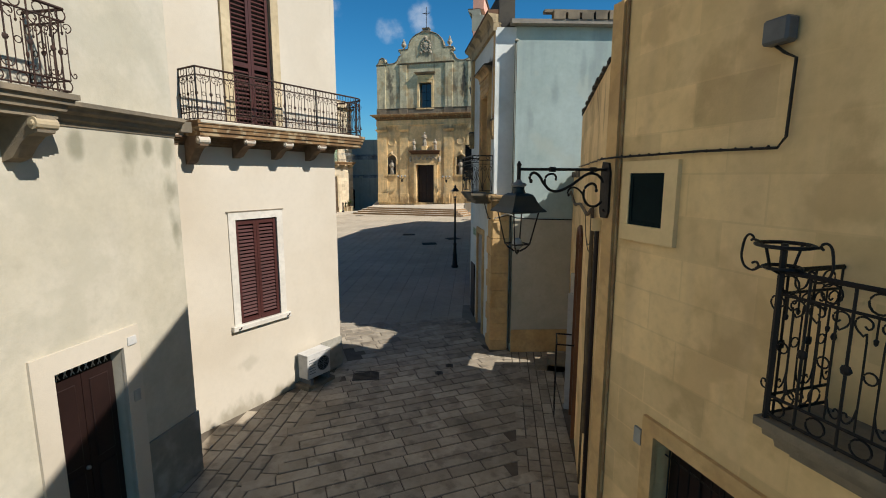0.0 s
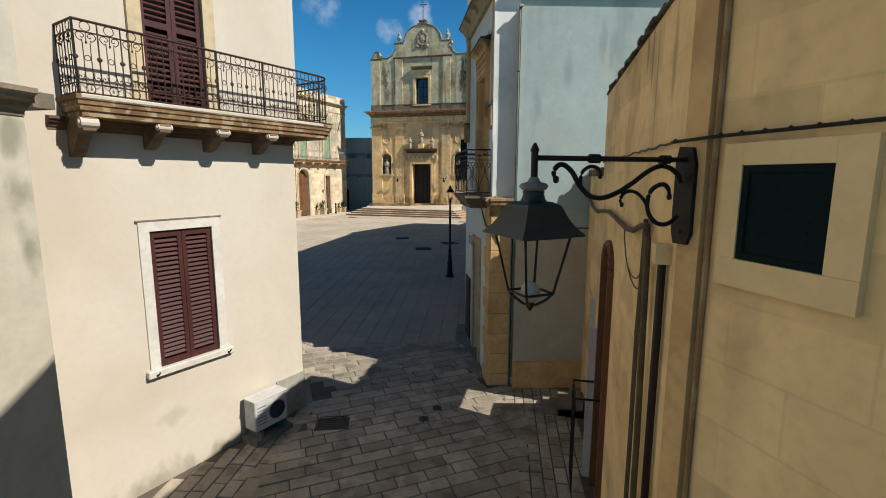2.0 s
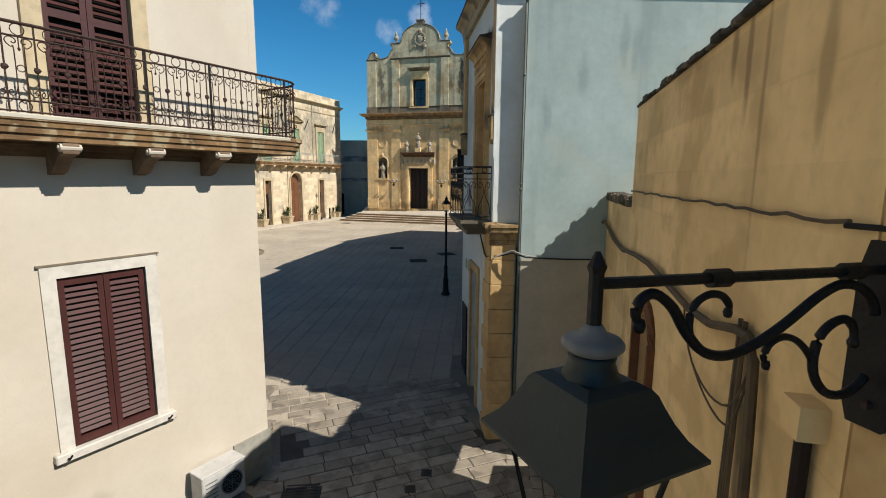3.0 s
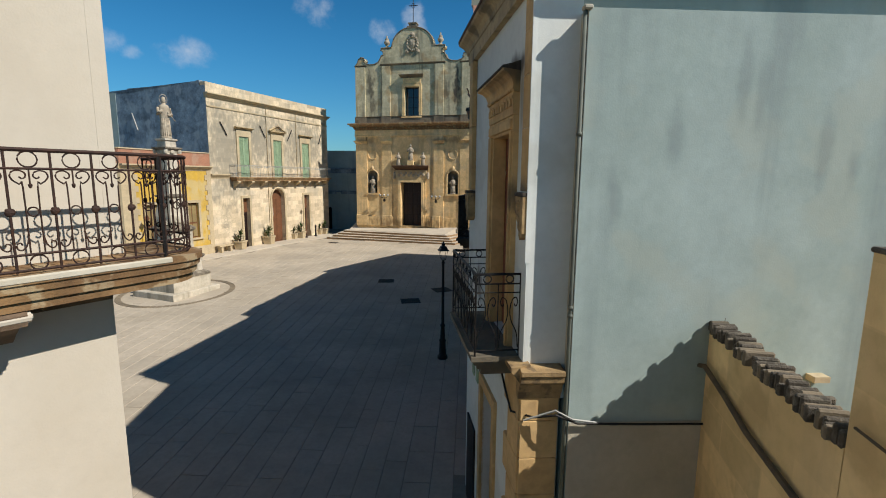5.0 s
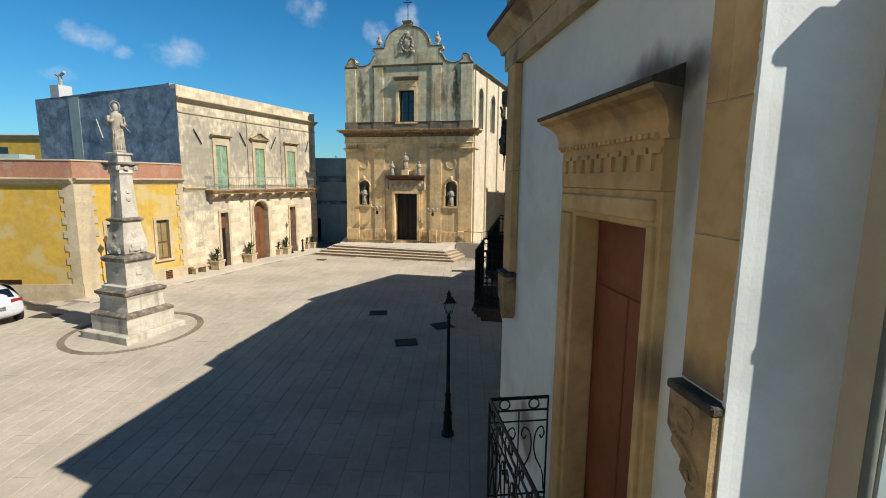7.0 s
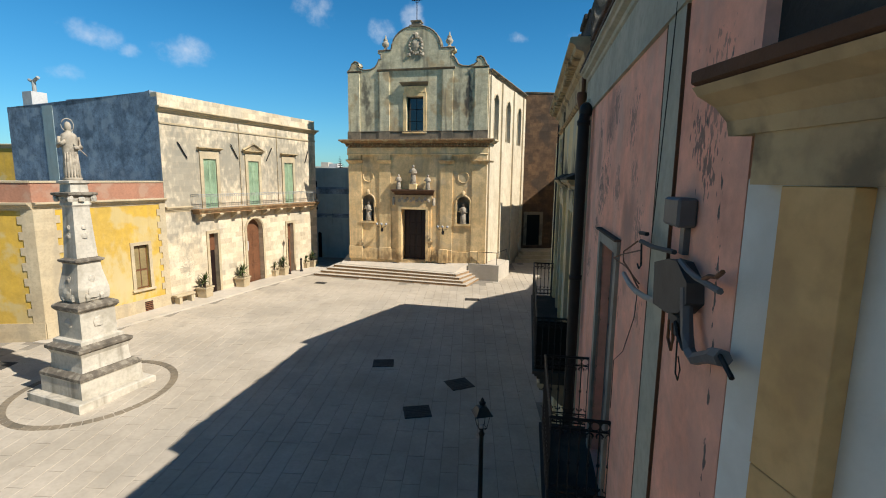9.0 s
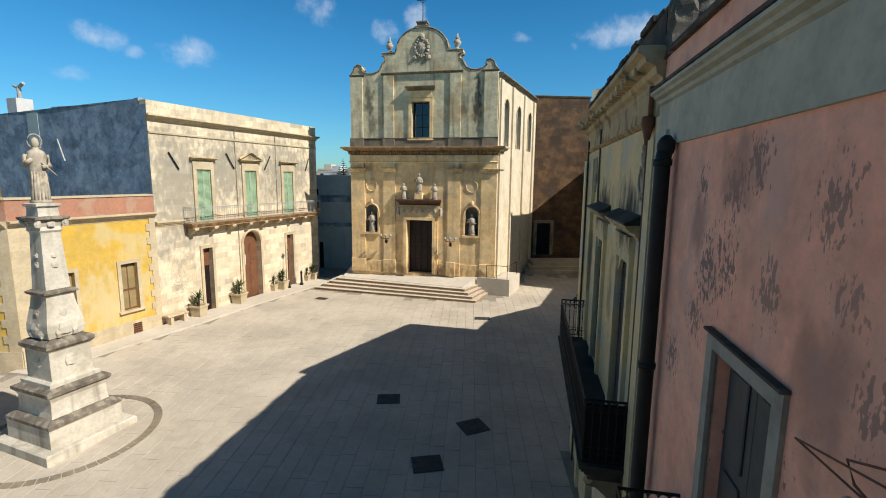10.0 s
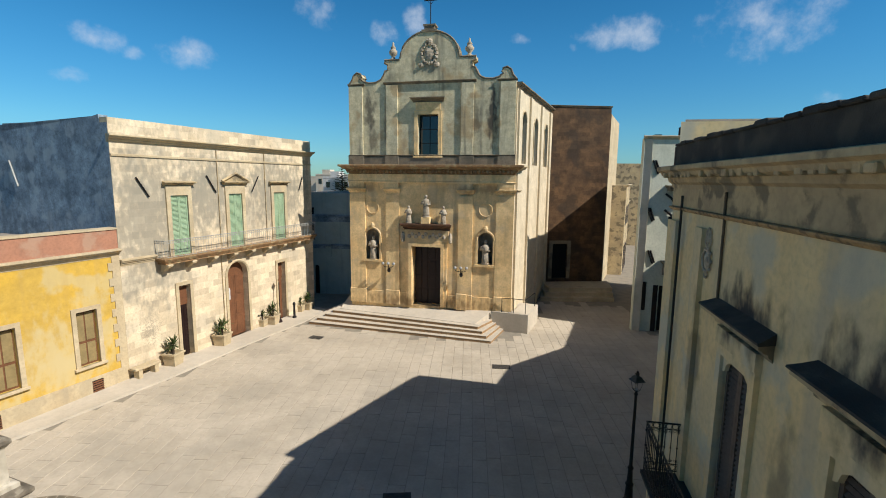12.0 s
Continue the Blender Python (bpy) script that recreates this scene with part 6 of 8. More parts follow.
for u in (1.95, 6.36):
    bm = bmesh.new()
    blob(bm, FE.p(u, 0.01, 7.10), (0.03, 0.11, 0.13), 14, 0.2, 3)
    tube(bm, [FE.p(u + 0.145 * math.cos(a), 0.03, 7.10 + 0.155 * math.sin(a)) for a in [2 * math.pi * k / 22 for k in range(22)]], 0.017, 6, True)
    for k in range(9):
        a = 2 * math.pi * k / 9
        blob(bm, FE.p(u + 0.165 * math.cos(a), 0.025, 7.10 + 0.175 * math.sin(a)), (0.02, 0.03, 0.03), 7, 0.3, k)
    for q in (-1, 1):
        for path in (((0.02, 7.27), (0.07, 7.32), (0.11, 7.37), (0.10, 7.43), (0.06, 7.42), (0.06, 7.38)), ((0.01, 7.36), (0.04, 7.43), (0.08, 7.48), (0.07, 7.53), (0.04, 7.52)), ((0.03, 6.95), (0.06, 6.88), (0.03, 6.84), (0.0, 6.86))):
            tube(bm, [FE.p(u + q * a, 0.02, b) for a, b in smooth_curve(path, 3)], 0.012, 5)
    for k in range(6):
        a = 2 * math.pi * k / 6
        blob(bm, FE.p(u + 0.04 * math.cos(a), 0.02, 7.53 + 0.04 * math.sin(a)), (0.015, 0.02, 0.02), 6, 0.2, k)
    blob(bm, FE.p(u, 0.02, 7.40), (0.02, 0.025, 0.10), 8, 0.3, 5)
    part("crest", bm, STATUE, house_f, "carved stone crest")
bm = bmesh.new()
moulding(bm, FE, 0, UE - 0.36, [(-0.02, 7.73), (0.03, 7.735), (0.065, 7.77), (0.07, 7.79), (-0.02, 7.805)])
part("string_course", bm, CORBELSTONE, house_f, "thin dark string course")
boxpart("frieze_band", FE, (0.0, UE - 0.02, -0.01, 0.012, 7.806, 8.12), WEATHERED_OR_SHADED, house_f, "rust stained frieze band")
bm = bmesh.new()
moulding(bm, FE, -0.05, UE - 0.02, cornice(8.50, 0.38, 0.30, -0.3), 0.2)
part("cornice", bm, WEATHERED_OR_SHADED, house_f)
rough = random.Random(8)
for k in range(34):
    if rough.random() < 0.85:
        a = 0.02 + 0.2 * k
        boxpart("modillion", FE, (a, a + rough.uniform(0.09, 0.14), 0.02, rough.uniform(0.2, 0.27), 8.30, rough.uniform(8.38, 8.41)), WEATHERED_OR_SHADED, house_f, bevel=0.012)
for k in range(22):
    a = 0.05 + 0.31 * k
    boxpart("coping_stone", FE, (a, a + 0.3, -0.2, 0.06 + rough.uniform(-0.02, 0.03), 8.861, 8.90 + rough.uniform(0, 0.05)), SOOT, house_f, bevel=0.015)
boxpart("parapet", FE, (-0.05, UE - 0.02, -0.5, 0.03, 8.502, 8.86), SOOT, house_f, "black weathered parapet")
plan_body("roof", house_f, [FE.xy(0, -0.51), FE.xy(UE - 0.02, -0.51), (9, 18.41), (9, 25.4)], 8.31, 8.8, SOOT)
bm = bmesh.new()
fbox(bm, FE, 6.88, 7.27, -0.42, 0.02, 8.371, 8.90)
bmesh.ops.subdivide_edges(bm, edges=bm.edges[:], cuts=5, use_grid_fill=True)
for v in bm.verts:
    v.co += Vector((rough.uniform(-0.022, 0.022), rough.uniform(-0.022, 0.022), rough.uniform(-0.012, 0.022)))
part("end_stone", bm, RUBBLE, house_e, "rough block black and yellow with lichen")
bm = bmesh.new()
tube(bm, [FE.p(0.72, 0.06, 8.0), FE.p(0.72, 0.06, -0.3)], 0.022, 8)
part("downpipe", bm, CABLE, house_f)
bm = bmesh.new()
tube(bm, [FE.p(6.66, 0.05, 8.15), FE.p(6.66, 0.05, 7.80)], 0.030, 10)
tube(bm, [FE.p(6.66, 0.07, z) for z in (7.82, 7.80, 7.74, 7.66, 7.55, 7.50)], [0.06, 0.072, 0.075, 0.055, 0.03, 0.024], 12)
tube(bm, [FE.p(6.66, 0.05, 7.50), FE.p(6.66, 0.05, -0.3)], 0.024, 10)
part("downpipe", bm, WOOD, house_f, "dark brown downpipe with a funnel head", smooth=True)
# black slab and end sheet paint the darkness inside the balcony
balcony_slab(FE, house_f, 1.6, 6.75, 0.62, 3.22, 3.48, SOOT)
boxpart("balcony_screen", FE, (6.66, 6.675, 0.03, 0.57, 3.49, 4.30), DARK, house_f, "dark sheet added for the shade at the balcony end")
for u in (1.9, 3.4, 5.0, 6.4):
    console(FE, house_f, u, 0.5, 3.22, 0.2, 0.45, LECCE_DARK)
bm = bmesh.new()
tube(bm, [FE.p(2.45, 0.03, 8.1), FE.p(2.45, 0.03, 7.9), FE.p(2.47, 0.03, 7.7), FE.p(2.46, 0.02, 6.62)], 0.018, 6)
part("cable", bm, OLDCABLE, house_f, "brown cable down the wall")
railing(FE, house_f, [(1.65, 0.0), (1.65, 0.58), (6.7, 0.58), (6.7, 0.0)], 3.5, 4.36, IRON, 0.09)
for u0 in (3.0, 5.3):
    leaf_door(FE, house_f, u0 + 0.01, u0 + 0.89, -0.4, 1.99, -0.15, DOORBROWN, 2, 3)

# unseen plain houses further along that side, shaped to cast the square's shadow
row = thing("row_house", "unseen plain block behind the corner, casting the square's shadow", "house", at=Matrix.Translation((4, 29, 0)))
plan_body("wall", row, [(-1.02, 25.42), (1.6, 31.8), (4.8, 31.6), (9, 31.6), (9, 25.42)], -1, 9.3, GREYCREAM)
plan_body("roof", row, [(-0.9, 25.6), (1.5, 31.6), (8.9, 31.5), (8.9, 25.6)], 9.3, 9.36, ROOF)
row2 = thing("row_house", "unseen plain block behind the corner, casting the square's shadow", "house", at=Matrix.Translation((9, 36, 0)))
plan_body("wall", row2, [(4.9, 31.62), (5.35, 33.6), (7.9, 36.5), (8.9, 41.4), (16, 41.4), (16, 31.62)], -1, 9.3, GREYCREAM)
plan_body("roof", row2, [(5.1, 31.8), (5.5, 33.6), (8.0, 36.5), (9.0, 41.2), (15.8, 41.2), (15.8, 31.8)], 9.3, 9.36, ROOF)

FG = Frame((2.25, 42.87), (9.0, 43.4))
house_g = thing("tall_white_house", "tall pale greenish house at the corner of the side street", "house", at=Matrix.Translation((5, 45, 0)))
part("wall", wallmesh(FG, 0, FG.length, -0.5, 10.5, [(1.3, 1.95, 0.0, 2.6), (1.5, 2.2, 4.0, 6.4)]), PALEGREEN, house_g)
FG2 = Frame((5.16, 54.0), (2.25, 42.87))
part("wall", wallmesh(FG2, 0, FG2.length - 0.01, -0.5, 10.45, [(3, 3.9, 5, 7), (7, 7.9, 5, 7), (9, 9.9, 0, 2.6)]), CREAM_OLD, house_g)
plan_body("rear_wall", house_g, [(2.8, 43.35), (9, 43.85), (9, 54), (5.61, 54)], -0.5, 10.4, CREAM_OLD)
bm = bmesh.new()
moulding(bm, FG, -0.05, FG.length, cornice(10.62, 0.2, 0.15))
part("cornice", bm, LECCE, house_g)
boxpart("door", FG, (1.3, 1.95, -0.3, -0.2, 0, 2.6), DOORBROWN, house_g)
boxpart("window_shutter", FG, (1.5, 2.2, -0.2, -0.12, 4.0, 6.4), DOORBROWN, house_g)
for z, u in ((6.48, 0.38), (4.18, 0.55), (9.0, 0.5)):
    bm = bmesh.new()
    tube(bm, [FG.p(u, 0.05, z + 0.36), FG.p(u + 0.28, 0.05, z - 0.36)], 0.05, 6)
    tube(bm, [FG.p(u + 0.13, 0.05, z + 0.36), FG.p(u + 0.38, 0.05, z - 0.30)], 0.05, 6)
    part("wall_tie", bm, IRON, house_g, "dark iron wall tie")
balcony_slab(FG, house_g, 1.25, 2.6, 0.7, 3.8, 4.0, LECCE_DARK)
console(FG, house_g, 1.5, 0.5, 3.8, 0.2, 0.6, LECCE_DARK)
balcony_slab(FG, house_g, 1.2, 2.9, 0.6, 7.75, 8.05, LECCE_DARK)
for z0, z1 in ((6.75, 6.05), (7.6, 6.9)):
    bm = bmesh.new()
    tube(bm, [FG.p(1.25, 0.06, z0), FG.p(1.55, 0.10, (z0 + z1) / 2 + 0.12), FG.p(1.9, 0.06, z1)], 0.06, 6)
    part("iron_strap", bm, IRON, house_g, "dark iron strap")
boxpart("door_panel", FG, (0.98, 1.24, 0.0, 0.03, -0.4, 2.62), DOORBROWN, house_g, bevel=0.01)
boxpart("notice_board", FG, (0.22, 0.62, 0.0, 0.05, 1.2, 2.8), DOORBROWN, house_g, "dark notice board", bevel=0.02)
boxpart("roof_tank", FG, (2.4, 3.1, -2.0, -1.2, 10.45, 11.25), DARK, house_g, "dark roof water tank")
boxpart("roof_vent", FG, (0.9, 1.25, -1.6, -1.2, 10.45, 10.8), DARK, house_g)
boxpart("roof_room", FG, (3.4, 6.6, -4.0, -1.6, 10.45, 11.5), CREAM_OLD, house_g)

# ---- church ----
church = thing("church", "baroque limestone parish church with a curved gable", "church", at=Matrix.Translation((-9.1, 46, 1.05)))
FH = Frame((-13.83, 42.0), (-4.43, 41.5))
LH = FH.length
MID = LH / 2 - 0.02
DOOR = (3.78, 5.44, 1.05, 4.48)
NICHES = ((0.95, 1.78, 3.62, 5.38, 0.42), (7.52, 8.35, 3.62, 5.38, 0.42))
part("front_wall", wallmesh(FH, 0, LH, 0.0, 8.05, [DOOR, *NICHES], 0.9), CHURCH_LOW, church)
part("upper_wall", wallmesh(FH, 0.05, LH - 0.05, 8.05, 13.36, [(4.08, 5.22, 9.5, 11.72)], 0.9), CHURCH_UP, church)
gable = [(0.05, 13.36), (0.05, 13.42), (0.22, 13.62), (0.32, 13.88), (0.52, 14.02), (0.74, 13.96), (0.80, 13.80), (0.72, 13.72), (0.90, 13.55), (1.25, 13.45), (1.65, 13.48), (1.95, 13.62), (2.10, 13.85), (2.20, 14.08), (2.36, 14.12), (2.34, 14.4), (2.16, 14.48), (2.16, 14.62), (3.02, 14.62), (3.04, 14.75)]
half = [(MID - 1.62 * math.cos(a), 14.72 + 1.30 * math.sin(a)) for a in [math.pi / 2 * k / 8 for k in range(9)]]
left = gable + half[:-1]
outline = left + [half[-1]] + [(2 * MID - u, z) for u, z in reversed(left)]
bm = bmesh.new()
outline_prism(bm, FH, outline, 0.0, -0.7)
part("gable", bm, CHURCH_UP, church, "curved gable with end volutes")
bm = bmesh.new()
cap = [(u, z) for u, z in outline]
tube(bm, [FH.p(u, -0.02, z) for u, z in cap[1:-1]], 0.06, 6)
tube(bm, [FH.p(u, -0.62, z) for u, z in cap[1:-1]], 0.06, 6)
part("gable_coping", bm, LECCE_DARK, church)
bm = bmesh.new()
fbox(bm, FH, MID - 0.42, MID + 0.42, -0.6, 0.05, 15.95, 16.08)
fbox(bm, FH, MID - 0.28, MID + 0.28, -0.5, 0.02, 16.08, 16.26)
fbox(bm, FH, MID - 0.34, MID + 0.34, -0.55, 0.05, 16.26, 16.34)
part("cross_pedestal", bm, LECCE_DARK, church)
bm = bmesh.new()
tube(bm, [FH.p(MID, -0.25, 16.3), FH.p(MID, -0.25, 18.1)], 0.03, 6)
tube(bm, [FH.p(MID - 0.35, -0.25, 17.6), FH.p(MID + 0.35, -0.25, 17.6)], 0.025, 6)
for s in (-1, 1):
    tube(bm, [FH.p(MID + s * 0.2, -0.25, 17.6), FH.p(MID, -0.25, 17.8)], 0.012, 5)
    tube(bm, [FH.p(MID + s * 0.2, -0.25, 17.6), FH.p(MID, -0.25, 17.4)], 0.012, 5)
part("cross", bm, IRON, church, "iron cross")
for s in (-1, 1):
    bm = bmesh.new()
    cc = FH.p(MID + s * 2.12, -0.3, 14.62)
    lathe(bm, cc, [(0.2, 0.0), (0.2, 0.12), (0.1, 0.16), (0.09, 0.24), (0.22, 0.38), (0.24, 0.5), (0.14, 0.62), (0.12, 0.66), (0.16, 0.7), (0.06, 0.82), (0.05, 0.95), (0.02, 1.0)], 10)
    part("urn", bm, STATUE, church, "stone flame urn", smooth=True)
# carved shield in the gable
bm = bmesh.new()
for k in range(16):
    a = 2 * math.pi * k / 16
    blob(bm, FH.p(MID + 0.42 * math.cos(a), 0.03, 14.85 + 0.5 * math.sin(a)), (0.1, 0.07, 0.1), 6, 0.25, k)
blob(bm, FH.p(MID, 0.0, 14.85), (0.3, 0.1, 0.36), 10, 0.08)
blob(bm, FH.p(MID, 0.02, 15.5), (0.2, 0.1, 0.14), 8, 0.2)
for s in (-1, 1):
    blob(bm, FH.p(MID + s * 0.42, 0.02, 14.3), (0.16, 0.08, 0.12), 8, 0.25)
part("gable_shield", bm, STATUE, church, "carved coat of arms")
# orders
PILASTERS = ((0.0, 0.92), (2.2, 2.98), (6.42, 7.2), (LH - 0.92, LH))
for u0, u1 in PILASTERS:
    boxpart("pilaster", FH, (u0 - 0.01, u1 + 0.01, -0.02, 0.07, 1.85, 7.35), CHURCH_LOW, church)
    boxpart("pilaster_base", FH, (u0 - 0.04, u1 + 0.04, -0.02, 0.12, 1.0, 1.85), CHURCH_LOW, church, bevel=0.02)
    bm = bmesh.new()
    moulding(bm, FH, u0 - 0.02, u1 + 0.02, cornice(7.72, 0.3, 0.22), 0.6)
    fbox(bm, FH, u0, u1, 0, 0.13, 7.72, 8.05)
    part("capital", bm, CHURCH_LOW, church)
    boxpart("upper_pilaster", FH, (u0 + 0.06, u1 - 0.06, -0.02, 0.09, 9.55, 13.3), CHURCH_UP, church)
    boxpart("attic_block", FH, (u0, u1, -0.02, 0.14, 9.02, 9.5), LECCE_DARK, church)
boxpart("plinth", FH, (0.0, 3.4, -0.02, 0.08, 1.0, 1.75), CHURCH_LOW, church)
boxpart("plinth", FH, (5.85, LH, -0.02, 0.08, 1.0, 1.75), CHURCH_LOW, church)
bm = bmesh.new()
moulding(bm, FH, -0.02, LH + 0.02, [(-0.1, 8.02), (0.14, 8.02), (0.16, 8.1), (0.12, 8.14), (0.12, 8.5), (-0.1, 8.5)], 0.3)
part("frieze", bm, CHURCH_LOW, church)
bm = bmesh.new()
moulding(bm, FH, 0, LH, cornice(9.02, 0.52, 0.55, -0.2), 0.9)
part("main_cornice", bm, RUSTSTONE, church)
bm = bmesh.new()
for k in range(44):
    u = -0.1 + (LH + 0.1) * k / 44
    blob(bm, FH.p(u + 0.1, 0.27, 8.64), (0.07, 0.1, 0.11), 6, 0.25, k)
part("cornice_carving", bm, RUSTSTONE, church, "carved leaf modillions under the cornice")
boxpart("attic_band", FH, (0.02, LH - 0.02, -0.02, 0.09, 9.02, 9.46), LECCE_DARK, church)
bm = bmesh.new()
moulding(bm, FH, 0, LH, cornice(9.56, 0.12, 0.13, -0.02))
part("attic_moulding", bm, LECCE_DARK, church)
bm = bmesh.new()
moulding(bm, FH, 2.1, 2 * MID - 2.1, cornice(13.46, 0.14, 0.12, -0.02))
moulding(bm, FH, 0.0, 1.0, cornice(13.42, 0.12, 0.12, -0.02))
moulding(bm, FH, 2 * MID - 1.0, LH, cornice(13.42, 0.12, 0.12, -0.02))
part("gable_moulding", bm, LECCE_DARK, church)
# upper window
boxpart("window_pane", FH, (4.08, 5.22, -0.45, -0.40, 9.5, 11.72), CARGLASS, church, "dark window glass")
bm = bmesh.new()
for u in (4.1, 4.64, 5.17):
    fbox(bm, FH, u, u + 0.03, -0.40, -0.37, 9.5, 11.72)
for z in (9.5, 10.2, 10.95, 11.68):
    fbox(bm, FH, 4.08, 5.22, -0.40, -0.37, z, z + 0.03)
part("window_frame", bm, DOORBROWN, church)
surround(FH, church, 4.08, 5.22, 9.5, 11.72, 0.2, CHURCH_LOW, 0.08, name="window_surround")
boxpart("window_frieze", FH, (3.95, 5.35, -0.02, 0.07, 11.95, 12.35), CHURCH_LOW, church)
bm = bmesh.new()
moulding(bm, FH, 3.8, 5.5, cornice(12.6, 0.24, 0.32), 0.4)
part("window_hood", bm, LECCE_DARK, church)
# portal
bm = bmesh.new()
for u0, u1, w in ((3.42, 3.78, 0.14), (5.44, 5.80, 0.14), (3.58, 3.76, 0.2), (5.46, 5.64, 0.2)):
    fbox(bm, FH, u0, u1, -0.02, w, 1.05, 4.5)
fbox(bm, FH, 3.42, 5.80, -0.02, 0.14, 4.48, 4.82)
fbox(bm, FH, 3.58, 5.64, -0.02, 0.2, 4.48, 4.66)
part("portal_frame", bm, CHURCH_LOW, church)
boxpart("portal_frieze", FH, (3.35, 5.87, -0.02, 0.12, 4.82, 5.42), CHURCH_LOW, church)
bm = bmesh.new()
for k in range(11):
    blob(bm, FH.p(3.6 + 0.2 * k, 0.13, 5.1 + (0.08 if k % 2 else -0.05)), (0.11, 0.05, 0.13), 6, 0.3, k)
for s in (-1, 1):
    blob(bm, FH.p(MID - 0.08 + s * 1.38, 0.15, 5.0), (0.12, 0.12, 0.3), 8, 0.2)
part("portal_carving", bm, STATUE, church)
bm = bmesh.new()
moulding(bm, FH, 3.3, 5.92, cornice(5.78, 0.38, 0.45), 0.4)
part("portal_cornice", bm, PORTALDARK, church)
for k in (0, 1):
    u0, u1 = (3.79, 4.60) if k == 0 else (4.62, 5.43)
    bm = bmesh.new()
    fbox(bm, FH, u0, u1, -0.55, -0.48, 1.05, 4.48)
    for i in range(4):
        for j in range(2):
            a = u0 + 0.06 + j * 0.37
            fbox(bm, FH, a, a + 0.32, -0.485, -0.455, 1.2 + i * 0.82, 1.92 + i * 0.82, bevel=0.015)
    part("door_leaf", bm, DOORBROWN, church, "dark panelled wooden church door")


def figure_mesh(name, height, seed, halo=False):
    """A draped stone figure of plain rounded shapes, one mesh."""
    bm = bmesh.new()
    h = height
    lathe(bm, (0, 0, 0), [(0.17 * h, 0), (0.18 * h, 0.04 * h), (0.15 * h, 0.07 * h), (0.155 * h, 0.2 * h), (0.13 * h, 0.42 * h), (0.15 * h, 0.58 * h), (0.165 * h, 0.70 * h), (0.13 * h, 0.78 * h), (0.05 * h, 0.82 * h), (0.05 * h, 0.84 * h)], 10)
    blob(bm, (0, 0, 0.905 * h), (0.07 * h, 0.075 * h, 0.09 * h), 8, 0.05, seed)
    tube(bm, [(0.15 * h, 0, 0.72 * h), (0.19 * h, -0.06 * h, 0.56 * h), (0.06 * h, -0.15 * h, 0.55 * h)], [0.05 * h, 0.045 * h, 0.035 * h], 6)
    tube(bm, [(-0.15 * h, 0, 0.72 * h), (-0.2 * h, -0.05 * h, 0.58 * h), (-0.08 * h, -0.14 * h, 0.66 * h)], [0.05 * h, 0.045 * h, 0.035 * h], 6)
    for k in range(7):
        a = -2.6 + k * 0.36
        tube(bm, [(0.15 * h * math.cos(a), 0.15 * h * math.sin(a), 0.05 * h), (0.12 * h * math.cos(a + 0.15), 0.12 * h * math.sin(a + 0.15), 0.48 * h)], 0.018 * h, 5)
    if halo:
        tube(bm, [(0.11 * h * math.cos(2 * math.pi * k / 14), 0.02, 0.93 * h + 0.11 * h * math.sin(2 * math.pi * k / 14)) for k in range(14)], 0.008 * h, 5, True)
        tube(bm, [(0.28 * h, -0.1 * h, 0.42 * h), (0.05 * h, -0.16 * h, 0.62 * h)], 0.01 * h, 5)
    return mesh_of(name, bm, STATUE, True)


niche_statue = figure_mesh("statue", 1.35, 1)
for u0, u1, z0, z1, rise in NICHES:
    c = (u0 + u1) / 2
    r = (u1 - u0) / 2
    bm = bmesh.new()
    rows = []
    for i in range(9):
        a = math.pi * i / 8
        rows.append([bm.verts.new(FH.p(c - r * math.cos(a), -0.02 - 0.40 * math.sin(a), z)) for z in (z0, z1 - rise)])
    for A, B in zip(rows, rows[1:]):
        bm.faces.new((A[0], B[0], B[1], A[1]))
    top = bm.verts.new(FH.p(c, -0.02, z1))
    prev = [r_[1] for r_ in rows]
    for lvl in range(1, 4):
        t = math.pi / 2 * lvl / 4
        cur = [bm.verts.new(FH.p(c - r * math.cos(t) * math.cos(math.pi * i / 8), -0.02 - 0.40 * math.cos(t) * math.sin(math.pi * i / 8), z1 - rise + rise * math.sin(t))) for i in range(9)]
        for i in range(8):
            bm.faces.new((prev[i], prev[i + 1], cur[i + 1], cur[i]))
        prev = cur
    for i in range(8):
        bm.faces.new((prev[i], prev[i + 1], top))
    bm.faces.new([r_[0] for r_ in rows])
    # darker stone than the front: shade of the recess put into the lining
    part("niche", bm, LECCE_DARK, church)
    bm = bmesh.new()
    for a0, a1 in ((u0 - 0.12, u0), (u1, u1 + 0.12)):
        fbox(bm, FH, a0, a1, -0.02, 0.06, z0 - 0.05, z1 - rise)
    tube(bm, [FH.p(c - (r + 0.06) * math.cos(math.pi * k / 10), 0.02, z1 - rise + (rise + 0.06) * math.sin(math.pi * k / 10)) for k in range(11)], 0.065, 6)
    fbox(bm, FH, u0 - 0.16, u1 + 0.16, -0.02, 0.12, z0 - 0.14, z0 - 0.02)
    blob(bm, FH.p(c, 0.05, z1 + 0.22), (0.14, 0.1, 0.16), 8, 0.2)
    part("niche_frame", bm, CHURCH_LOW, church)
    bm = bmesh.new()
    ring(bm, FH, c + (0.02 if c < 4 else -0.02), 0.02, 6.62, 0.36, 0.03, 20, 5)
    part("medallion", bm, CHURCH_LOW, church)
    st = tagged(piece("statue", niche_statue, Matrix.Translation(FH.p(c, -0.10, z0 + 0.0))), "pale stone saint figure standing in a niche", "statue", "niche statues")
